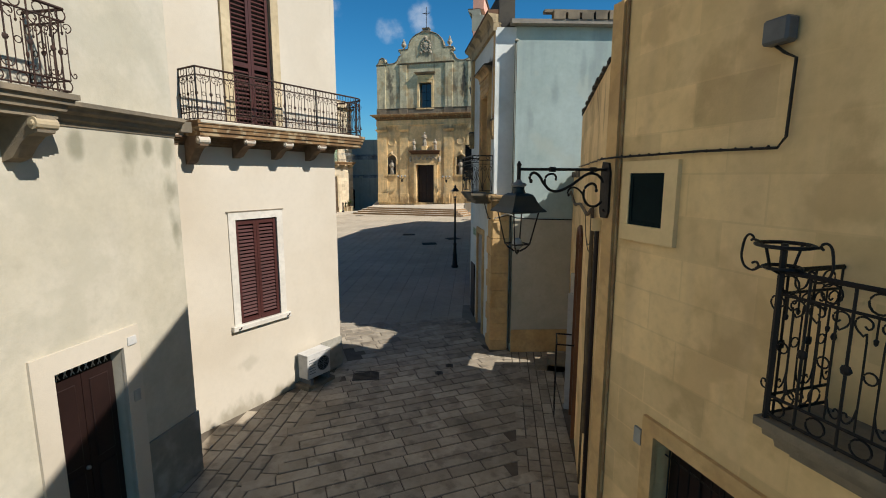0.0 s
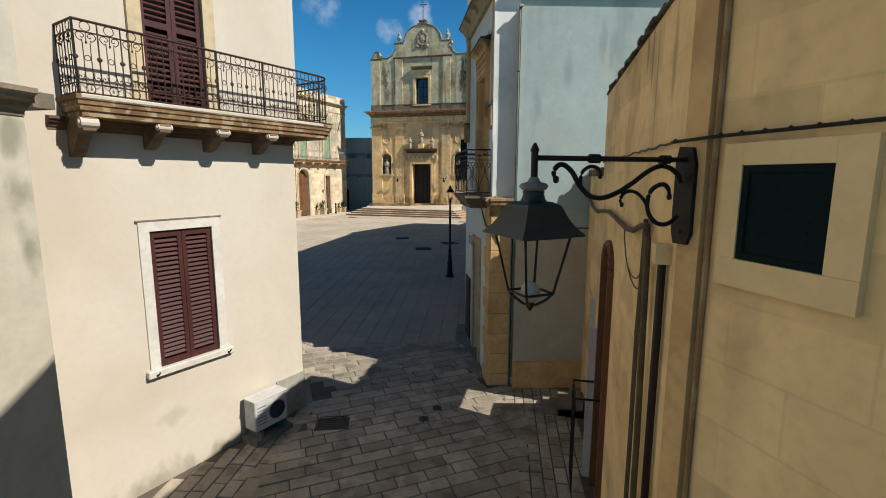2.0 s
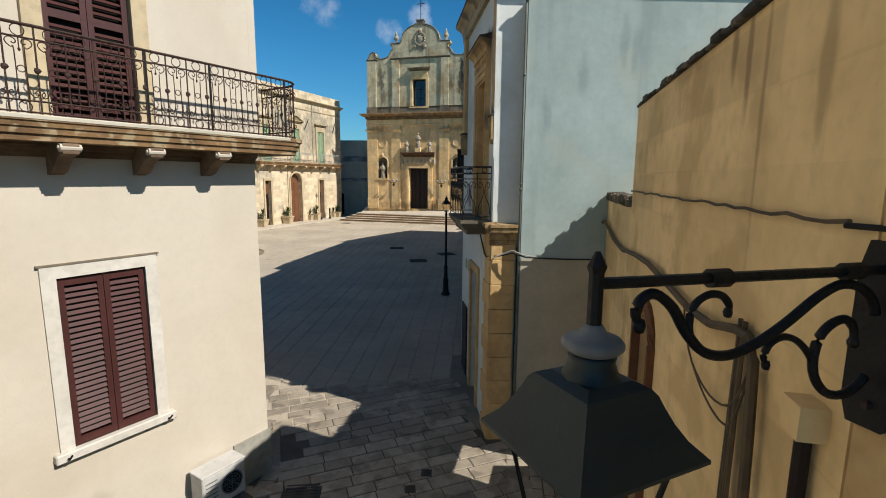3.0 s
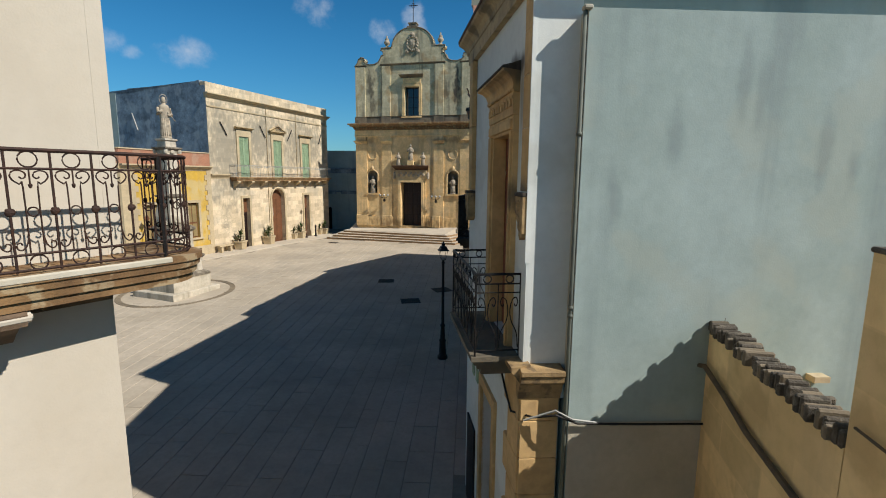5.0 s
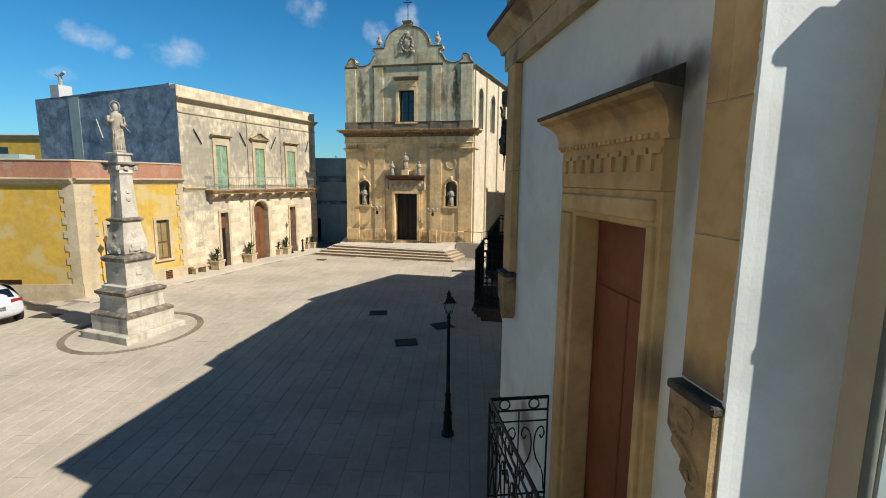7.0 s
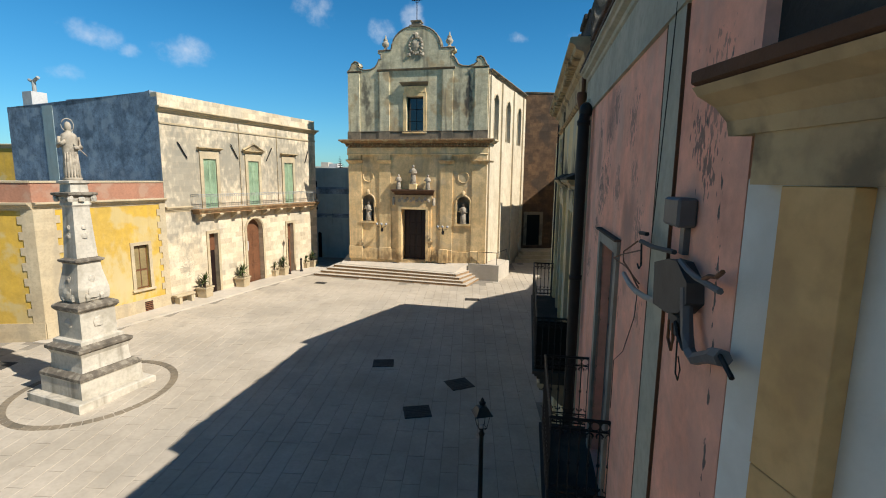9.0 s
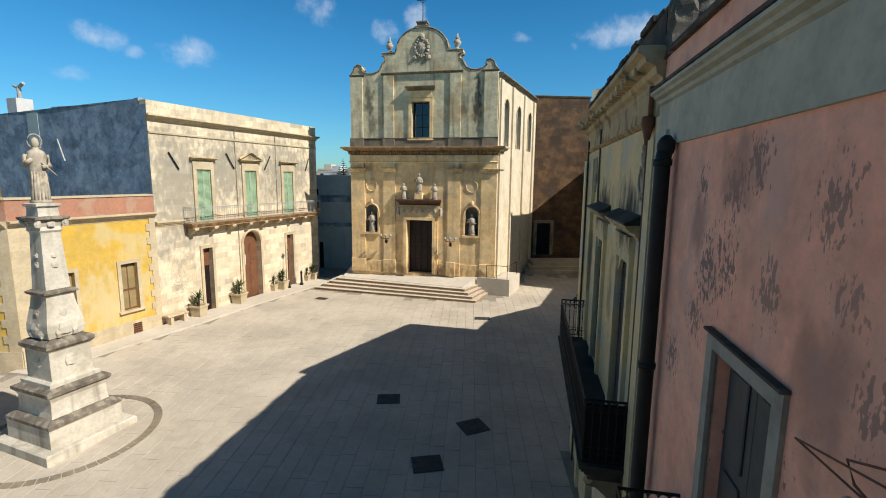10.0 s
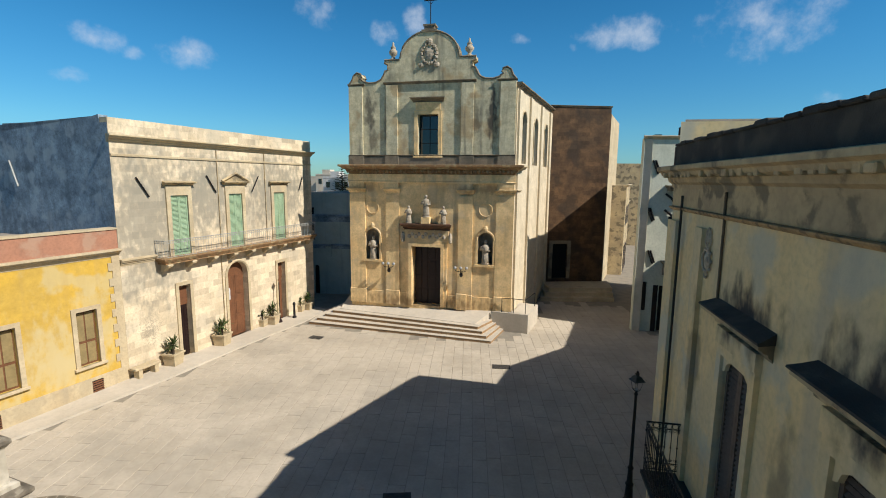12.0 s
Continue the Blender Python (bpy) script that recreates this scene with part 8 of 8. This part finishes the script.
    moulding(bm, fr, 0, fr.length, cornice(h + 0.05, 0.25, 0.2))
    part("cornice", bm, LECCE, hb)

# ---- monument ----
GC = (-15.11, 23.19)
gz = ground_z(23)
column = thing("monument_column", "tall weathered stone column monument on a stepped base", "monument", at=Matrix.Translation((GC[0], GC[1], gz)))
TURN_COL = radians(-11)


def square_part(name, prof, mat, label=""):
    bm = bmesh.new()
    lathe(bm, (0, 0, 0), prof, square=True)
    bmesh.ops.transform(bm, matrix=Matrix.Translation((GC[0], GC[1], gz)) @ Matrix.Rotation(TURN_COL, 4, "Z"), verts=bm.verts)
    return part(name, bm, mat, column, label)


square_part("lower_step", [(1.18, -0.2), (1.18, 0.22), (1.14, 0.25), (0.8, 0.25)], MONUMENT)
square_part("plinth", [(0.93, 0.24), (0.92, 0.74), (0.94, 0.78), (0.93, 0.86), (0.84, 0.92), (0.78, 0.95)], MONUMENT)
square_part("dado", [(0.74, 0.93), (0.71, 1.10), (0.70, 1.40), (0.75, 1.52), (0.80, 1.58), (0.80, 1.66), (0.70, 1.70), (0.64, 1.74), (0.64, 1.84), (0.56, 1.88)], MONUMENT)
square_part("pedestal", [(0.53, 1.86), (0.52, 1.92), (0.515, 2.66), (0.54, 2.70), (0.60, 2.78), (0.60, 2.86), (0.52, 2.92), (0.42, 2.96)], MONUMENT)
square_part("bulb_die", [(0.38, 2.94), (0.43, 3.0), (0.455, 3.16), (0.45, 3.34), (0.41, 3.58), (0.36, 3.84), (0.33, 4.1), (0.35, 4.14), (0.41, 4.18), (0.41, 4.23), (0.30, 4.28)], MONUMENT)
square_part("shaft", [(0.30, 4.26), (0.295, 4.32), (0.235, 5.75), (0.24, 5.80), (0.28, 5.86), (0.26, 5.96), (0.31, 6.08), (0.40, 6.16), (0.40, 6.21), (0.25, 6.23), (0.235, 6.46), (0.29, 6.5), (0.29, 6.56), (0.18, 6.58)], MONUMENT)
# thin dark bands paint the stained mouldings and their shadows
for prof in ([(0.945, 0.775), (0.942, 0.862), (0.845, 0.925), (0.78, 0.955)], [(0.758, 1.525), (0.806, 1.58), (0.806, 1.662), (0.70, 1.706), (0.64, 1.745)], [(0.545, 2.70), (0.606, 2.78), (0.606, 2.862), (0.52, 2.926), (0.42, 2.966)], [(0.352, 4.138), (0.416, 4.18), (0.416, 4.232), (0.30, 4.286)], [(0.312, 6.08), (0.406, 6.158), (0.406, 6.214), (0.25, 6.234)]):
    square_part("ledge", prof, STAIN_SHADE_LEDGE, "dark moulding, stain and ledge shade in one colour")
bm = bmesh.new()
for s in range(4):
    a = TURN_COL + s * math.pi / 2
    dx, dy = math.cos(a), math.sin(a)
    for z, d, r in ((2.35, 0.515, 0.16), (3.25, 0.45, 0.19), (3.65, 0.385, 0.11), (4.95, 0.268, 0.09), (5.2, 0.258, 0.07), (6.05, 0.30, 0.10)):
        blob(bm, (GC[0] + dx * d, GC[1] + dy * d, gz + z), (max(0.05, abs(dy) * r), max(0.05, abs(dx) * r), r), 8, 0.3, s)
    for q in (-1, 1):
        blob(bm, (GC[0] + dx * 0.32 - dy * q * 0.32, GC[1] + dy * 0.32 + dx * q * 0.32, gz + 6.05), (0.08, 0.08, 0.11), 8, 0.25, s)
        blob(bm, (GC[0] + dx * 0.41 - dy * q * 0.2, GC[1] + dy * 0.41 + dx * q * 0.2, gz + 3.12), (0.1, 0.1, 0.14), 8, 0.25, s + 4)
part("relief", bm, MONUMENT, column, "worn carved reliefs")
tagged(piece("statue", figure_mesh("statue", 1.72, 7, True), Matrix.Translation((GC[0], GC[1], gz + 6.56)) @ Matrix.Rotation(radians(55), 4, "Z") @ Matrix.Diagonal((0.78, 0.78, 1.0, 1.0))), "stone saint figure with a halo on top of the monument", "statue")
kerb_ring = thing("paving_ring", "darker stone ring in the paving round the monument", "paving", at=Matrix.Translation((GC[0], GC[1], gz)))
for k in range(56):
    a0, a1 = 2 * math.pi * k / 56 + 0.006, 2 * math.pi * (k + 1) / 56 - 0.006
    q = [(GC[0] + r * math.cos(a), GC[1] + r * math.sin(a)) for r, a in ((2.3, a0), (2.3, a1), (2.08, a1), (2.08, a0))]
    bm = bmesh.new()
    quad_prism(bm, q, [ground_z(p[1]) - 0.05 for p in q], [ground_z(p[1]) + 0.022 for p in q])
    part("ring_stone", bm, LECCE_DARK, kerb_ring)

# ---- street lamps ----
def street_lamp(x, y, top, size=0.62):
    z = ground_z(y)
    h = top - z
    t = thing("street_lamp", "black cast iron lamp post with a four sided lantern", "street lamp", "lamp posts", at=Matrix.Translation((x, y, z)))
    bm = bmesh.new()
    lathe(bm, (x, y, z), [(0.15, 0), (0.15, 0.08), (0.11, 0.12), (0.09, 0.5), (0.11, 0.55), (0.075, 0.6), (0.06, 0.95), (0.08, 1.0), (0.045, 1.06), (0.035, h - 0.66), (0.055, h - 0.62), (0.03, h - 0.58), (0.025, h - 0.48)], 10)
    part("post", bm, IRON, t, smooth=True)
    lantern_head(t, (x, y), top - 0.1, size, 0.4)
    bm = bmesh.new()
    lathe(bm, (x, y, top - 0.11), [(0.05, 0), (0.06, 0.03), (0.03, 0.05), (0.03, 0.07), (0.008, 0.11)], 8)
    part("finial", bm, IRON, t)


street_lamp(-2.48, 18.4, 3.07, 0.72)
street_lamp(-0.82, 28.0, 3.54, 0.72)

# ---- plants in pots by the palazzo ----
def potted_palm(x, y, s, seed):
    t = thing("potted_palm", "spiky green yucca in a square stone planter", "plant", "potted plants", at=Matrix.Translation((x, y, 0.08)))
    bm = bmesh.new()
    lathe(bm, (x, y, 0.08), [(0.20 * s, 0), (0.24 * s, 0.36 * s), (0.27 * s, 0.38 * s), (0.27 * s, 0.44 * s), (0.22 * s, 0.44 * s), (0.2 * s, 0.36 * s)], square=True)
    part("planter", bm, LECCE, t)
    r = random.Random(seed)
    bm = bmesh.new()
    z = 0.08 + 0.36 * s
    tube(bm, [(x, y, z), (x + 0.03, y, z + 0.32 * s)], 0.04 * s, 6)
    tube(bm, [(x, y, z), (x - 0.12 * s, y + 0.05, z + 0.18 * s)], 0.03 * s, 6)
    part("stem", bm, BARK, t)
    bm = bmesh.new()
    for c, n, L in (((x + 0.03, y, z + 0.34 * s), 46, 0.46 * s), ((x - 0.12 * s, y + 0.05, z + 0.2 * s), 26, 0.34 * s)):
        c = Vector(c)
        for k in range(n):
            a, el = r.uniform(0, 2 * math.pi), r.uniform(-0.35, 1.4)
            d = Vector((math.cos(a) * math.cos(el), math.sin(a) * math.cos(el), math.sin(el)))
            side = Vector((-math.sin(a), math.cos(a), 0)) * 0.022 * s
            l = L * r.uniform(0.7, 1.1)
            mid = c + d * l * 0.5
            tip = c + d * l - Vector((0, 0, 0.1 * l))
            v = [bm.verts.new(p) for p in (c - side * 0.5, mid - side, tip, mid + side, c + side * 0.5)]
            bm.faces.new(v)
    part("leaves", bm, LEAF, t)


for i, (x, y, s) in enumerate(((-18.75, 33.35, 1.25), (-18.25, 36.0, 1.3), (-17.6, 39.55, 1.2), (-17.95, 39.05, 0.95), (-17.05, 42.7, 1.1), (-17.3, 42.2, 0.9))):
    potted_palm(x, y, s, i)

# stone bench, sign posts
bench = thing("stone_bench", "small pale stone bench against the house wall", "bench", at=Matrix.Translation((-19.3, 31.9, 0)))
boxpart("seat", FP, (-0.1, 1.0, 0.12, 0.52, 0.42, 0.52), LECCE, bench, bevel=0.015)
for u in (0.05, 0.75):
    boxpart("leg", FP, (u, u + 0.16, 0.16, 0.48, 0.0, 0.42), LECCE, bench)


def sign_post(x, y, h):
    z = ground_z(y)
    t = thing("sign_post", "thin brown post with a small diamond sign", "sign", "sign posts", at=Matrix.Translation((x, y, z)))
    bm = bmesh.new()
    lathe(bm, (x, y, z), [(0.14, 0), (0.14, 0.1), (0.06, 0.3), (0.03, 0.4), (0.028, h)], 8)
    part("post", bm, DOORBROWN, t)
    bm = bmesh.new()
    v = [bm.verts.new((x + 0.04 + o, y + a * 0.17, z + h + 0.15 + b * 0.22)) for o in (0, 0.03) for a, b in ((1, 0), (0, 1), (-1, 0), (0, -1))]
    bm.faces.new(v[:4])
    bm.faces.new(v[4:][::-1])
    for i in range(4):
        j = (i + 1) % 4
        bm.faces.new((v[i], v[j], v[j + 4], v[i + 4]))
    part("sign_plate", bm, WOOD, t)


sign_post(-17.35, 39.9, 2.4)
sign_post(-20.0, 27.1, 2.55)
bollard = thing("bollard", "dark iron bollard beside the planters", "bollard", at=Matrix.Translation((-17.0, 40.9, 0.08)))
bm = bmesh.new()
lathe(bm, (-17.0, 40.9, 0.08), [(0.12, 0), (0.12, 0.08), (0.07, 0.14), (0.06, 0.75), (0.09, 0.8), (0.07, 0.88), (0.02, 0.95)], 10)
part("post", bm, IRON, bollard, smooth=True)

# ---- parked car ----
CAR = Matrix.Translation((-22.3, 23.3, ground_z(23.3))) @ Matrix.Rotation(radians(68), 4, "Z")
car = thing("parked_car", "white parked hatchback seen from behind", "car", at=CAR)


def car_section(y, zb, zs, zr, wb, ws, wr):
    return [(wb, y, zb), (wb + 0.02, y, (zb + zs) / 2), (ws, y, zs), (wr, y, zr), (-wr, y, zr), (-ws, y, zs), (-wb - 0.02, y, (zb + zs) / 2), (-wb, y, zb)]


secs = [car_section(-2.15, 0.42, 0.75, 0.82, 0.72, 0.70, 0.6), car_section(-2.05, 0.3, 0.95, 1.08, 0.82, 0.80, 0.62), car_section(-1.75, 0.22, 1.0, 1.34, 0.86, 0.85, 0.60), car_section(-1.2, 0.2, 1.0, 1.52, 0.88, 0.87, 0.60), car_section(-0.2, 0.2, 0.98, 1.55, 0.88, 0.87, 0.62), car_section(0.4, 0.2, 0.96, 1.45, 0.88, 0.87, 0.60), car_section(1.1, 0.2, 0.94, 1.0, 0.88, 0.86, 0.66), car_section(1.9, 0.22, 0.82, 0.86, 0.85, 0.80, 0.62), car_section(2.1, 0.35, 0.65, 0.68, 0.74, 0.70, 0.55)]
bm = bmesh.new()
rows = [[bm.verts.new(CAR @ Vector(p)) for p in s] for s in secs]
for A, B in zip(rows, rows[1:]):
    for j in range(8):
        bm.faces.new((A[j], A[(j + 1) % 8], B[(j + 1) % 8], B[j]))
bm.faces.new(rows[0][::-1])
bm.faces.new(rows[-1])
body = part("body", bm, CARWHITE, car, smooth=True)
sub = body.modifiers.new("round", "SUBSURF")
sub.levels = sub.render_levels = 2


def car_quad(name, pts, mat, label=""):
    bm = bmesh.new()
    bm.faces.new([bm.verts.new(CAR @ Vector(p)) for p in pts])
    ex = bmesh.ops.extrude_face_region(bm, geom=bm.faces[:])
    bmesh.ops.translate(bm, vec=CAR.to_3x3() @ Vector((0, 0, -0.02)), verts=[g for g in ex["geom"] if isinstance(g, bmesh.types.BMVert)])
    part(name, bm, mat, car, label)


car_quad("rear_window", [(-0.58, -1.98, 1.10), (0.58, -1.98, 1.10), (0.52, -1.66, 1.38), (-0.52, -1.66, 1.38)], CARGLASS, "tinted rear window")
for s in (-1, 1):
    car_quad("tail_light", [(s * 0.42, -2.14, 0.93), (s * 0.80, -2.04, 0.93), (s * 0.80, -2.0, 1.02), (s * 0.45, -2.09, 1.03)], REDLAMP, "red tail light")
    car_quad("side_window", [(s * 0.865, -1.5, 1.04), (s * 0.865, 0.7, 1.02), (s * 0.70, 0.35, 1.38), (s * 0.68, -1.3, 1.42)], CARGLASS)
    for yy in (-1.35, 1.35):
        bm = bmesh.new()
        tube(bm, [CAR @ Vector((s * 0.70, yy, 0.31)), CAR @ Vector((s * 0.90, yy, 0.31))], 0.31, 18)
        wheel = part("wheel", bm, TYRE, car)
        bm = bmesh.new()
        tube(bm, [CAR @ Vector((s * 0.88, yy, 0.31)), CAR @ Vector((s * 0.91, yy, 0.31))], 0.2, 14)
        part("rim", bm, ALU, wheel)
car_quad("number_plate", [(-0.25, -2.165, 0.66), (0.25, -2.165, 0.66), (0.25, -2.165, 0.77), (-0.25, -2.165, 0.77)], GREYPIPE)

# ---- iron covers in the paving ----
def grate(x, y, w, d, turn):
    z = ground_z(y) + 0.02
    t = thing("drain_grate", "dark iron drain cover set in the paving", "drain", "drain covers", at=Matrix.Translation((x, y, z)))
    m = Matrix.Translation((x, y, z)) @ Matrix.Rotation(turn, 4, "Z")
    f = Frame((x - math.cos(turn) * w / 2, y - math.sin(turn) * w / 2), (x + math.cos(turn) * w / 2, y + math.sin(turn) * w / 2))
    bm = bmesh.new()
    fbox(bm, f, 0, w, -d / 2, d / 2, z - 0.03, z + 0.004)
    part("plate", bm, COVERIRON, t)
    for k in range(7):
        boxpart("bar", f, (0.04, w - 0.04, -d / 2 + d * (k + 0.3) / 7, -d / 2 + d * (k + 0.7) / 7, z + 0.003, z + 0.012), COVERIRON, t)


for x, y, w, d, a in ((-6.78, 26.9, 0.75, 0.65, 0.25), (-3.85, 25.77, 0.78, 0.75, 0.6), (-4.80, 23.79, 0.78, 0.68, 0.35), (-14.3, 38.07, 0.7, 0.45, -0.1), (-4.6, 36.13, 0.8, 0.45, 0.1), (-2.64, 8.2, 0.55, 0.45, 0.3), (-1.15, 8.6, 0.16, 0.16, 0.3), (-1.0, 9.0, 0.16, 0.16, 0.2), (-20.07, 24.08, 1.0, 0.6, 0.1)):
    grate(x, y, w, d, a)

# ---- raised pavement along the palazzo ----
side_pave = thing("pavement", "raised pale stone pavement along the house fronts", "pavement", kind="structure", at=Matrix.Translation((-18, 36, 0)))
edge = [(-20.0, 26.0), (-19.2, 28.0), (-18.0, 31.9), (-17.1, 36.4), (-16.1, 40.4), (-15.9, 43.0)]
inner = [(-20.9, 26.0), (-20.2, 28.3), (-19.3, 32.6), (-18.4, 37.0), (-17.5, 41.4), (-17.2, 43.5)]
for k in range(len(edge) - 1):
    a, b, c, d = edge[k], edge[k + 1], inner[k + 1], inner[k]
    part("kerb_slab", prism([a, b, c, d], [ground_z(p[1]) - 0.1 for p in (a, b, c, d)], [ground_z(p[1]) + 0.09 for p in (a, b, c, d)]), PAVE, side_pave)

# ---- paving stones ----
def slab_verts(cx, cy, ux, uy, L, W, rnd, lift):
    """Eight corners of one bevelled stone lying on the ground; ux, uy: its long way."""
    vx, vy = -uy, ux
    out = []
    dz = rnd.uniform(-0.004, 0.004)
    for s, h in ((1.0, -0.02), (1.0, lift - 0.006), (0.97, lift)):
        e = 0.008 if s < 1 else 0
        for a, b in ((-1, -1), (1, -1), (1, 1), (-1, 1)):
            x = cx + ux * a * (L / 2 - e) + vx * b * (W / 2 - e)
            y = cy + uy * a * (L / 2 - e) + vy * b * (W / 2 - e)
            out.append((x, y, ground_z(y) + h + (dz if h > 0 else 0)))
    return out


SLAB_FACES = [(0, 1, 5, 4), (1, 2, 6, 5), (2, 3, 7, 6), (3, 0, 4, 7), (4, 5, 9, 8), (5, 6, 10, 9), (6, 7, 11, 10), (7, 4, 8, 11), (8, 9, 10, 11)]


def inside(p, poly):
    r = False
    for i in range(len(poly)):
        (x0, y0), (x1, y1) = poly[i], poly[(i + 1) % len(poly)]
        if (y0 > p[1]) != (y1 > p[1]) and p[0] < (x1 - x0) * (p[1] - y0) / (y1 - y0) + x0:
            r = not r
    return r


def field(poly, turn, L, W, gap, seed, lift):
    """Courses of stones of uneven length over a plan polygon."""
    rnd = random.Random(seed)
    ux, uy = math.cos(turn), math.sin(turn)
    cx0, cy0 = sum(p[0] for p in poly) / len(poly), sum(p[1] for p in poly) / len(poly)
    R = max(math.hypot(p[0] - cx0, p[1] - cy0) for p in poly) + 1
    out = []
    v = -R
    while v < R:
        w = W * rnd.uniform(0.88, 1.12)
        u = -R + rnd.uniform(-L, 0)
        while u < R:
            l = L * rnd.uniform(0.65, 1.35)
            c = (cx0 + ux * (u + l / 2) - uy * (v + w / 2), cy0 + uy * (u + l / 2) + ux * (v + w / 2))
            if inside(c, poly):
                out.append(slab_verts(c[0], c[1], ux, uy, l - gap, w - gap, rnd, lift))
            u += l
        v += w
    return out


bed = [(-4.45, 0.1), (-4.6, 5.7), (-3.3, 8.8), (-3.9, 9.8), (-1.2, 11.2), (-0.2, 10.2), (1.55, 10.4), (1.45, 4.3), (2.4, 2.2), (3.6, 0.1)]
tagged(part("street_bed", prism(bed, [ground_z(p[1]) - 0.2 for p in bed], [ground_z(p[1]) + 0.006 for p in bed]), BEDDING), "dark earthy joints between the street stones", "ground", kind="structure")
STREET_MIDDLE = [(-2.95, 0.2), (-3.0, 4.95), (-3.24, 7.39), (-3.2, 9.0), (-5.0, 11.0), (-1.1, 12.2), (-0.3, 10.2), (0.4, 10.1), (0.56, 8.22), (0.75, 5.5), (0.9, 0.2)]
STREET_EDGE = [(-3.9, 0.2), (-4.4, 4.2), (-4.5, 5.7), (-3.3, 8.7), (-3.2, 9.0), (-3.09, 7.39), (-2.85, 4.95), (-2.8, 0.2)]
STREET_COBBLES = [(0.55, 5.5), (0.36, 8.22), (0.2, 10.1), (1.5, 10.3), (1.4, 4.3), (2.4, 2.2), (3.5, 0.2), (0.7, 0.2)]
street_field = tagged(new("street_paving"), "worn grey stone paving blocks of the narrow street", "paving", kind="structure")
middle = field(STREET_MIDDLE, radians(32), 0.54, 0.25, 0.018, 11, 0.02)
stones = middle + field(STREET_EDGE, radians(96), 0.40, 0.23, 0.018, 21, 0.018) + field(STREET_COBBLES, radians(94), 0.27, 0.18, 0.02, 31, 0.018)
near = [s for s in middle if 4.2 < s[0][1] < 10.2][:290]
chosen = {id(s) for s in near}
for s in near:
    o = Vector(s[0])
    me = bpy.data.meshes.new("paving_stone")
    me.from_pydata([Vector(p) - o for p in s], [], SLAB_FACES)
    me.materials.append(STREETSTONE)
    piece("paving_stone", me, Matrix.Translation(o), street_field)
rest = [s for s in stones if id(s) not in chosen]


def joined(name, slabs, mat, label, parent=None):
    verts, faces = [], []
    for s in slabs:
        k = len(verts)
        verts += s
        faces += [tuple(i + k for i in f) for f in SLAB_FACES]
    me = bpy.data.meshes.new(name)
    me.from_pydata(verts, [], faces)
    me.materials.append(mat)
    ob = piece(name, me, None, parent)
    return tagged(ob, label, "paving", kind="stuff")


joined("street_stones", rest, STREETSTONE_ISLAND, "worn grey street paving blocks")
SQUARE = [(-5.6, 11.0), (-4.4, 10.2), (-0.9, 11.4), (-1.15, 13.0), (-1.1, 25.4), (1.5, 31.8), (8.0, 38.0), (2.7, 42.9), (2.9, 48.0), (-2.6, 48.0), (-3.0, 43.4), (-3.6, 41.2), (-5.3, 38.8), (-15.9, 40.3), (-17.1, 36.4), (-18.0, 31.9), (-19.2, 28.0), (-20.0, 26.0), (-30.0, 25.0), (-30.0, 14.0), (-12.0, 13.0)]
square_slabs = field(SQUARE, radians(97), 1.25, 0.46, 0.010, 12, 0.010)
joined("square_slabs", square_slabs, SLAB, "pale rectangular paving slabs of the square")
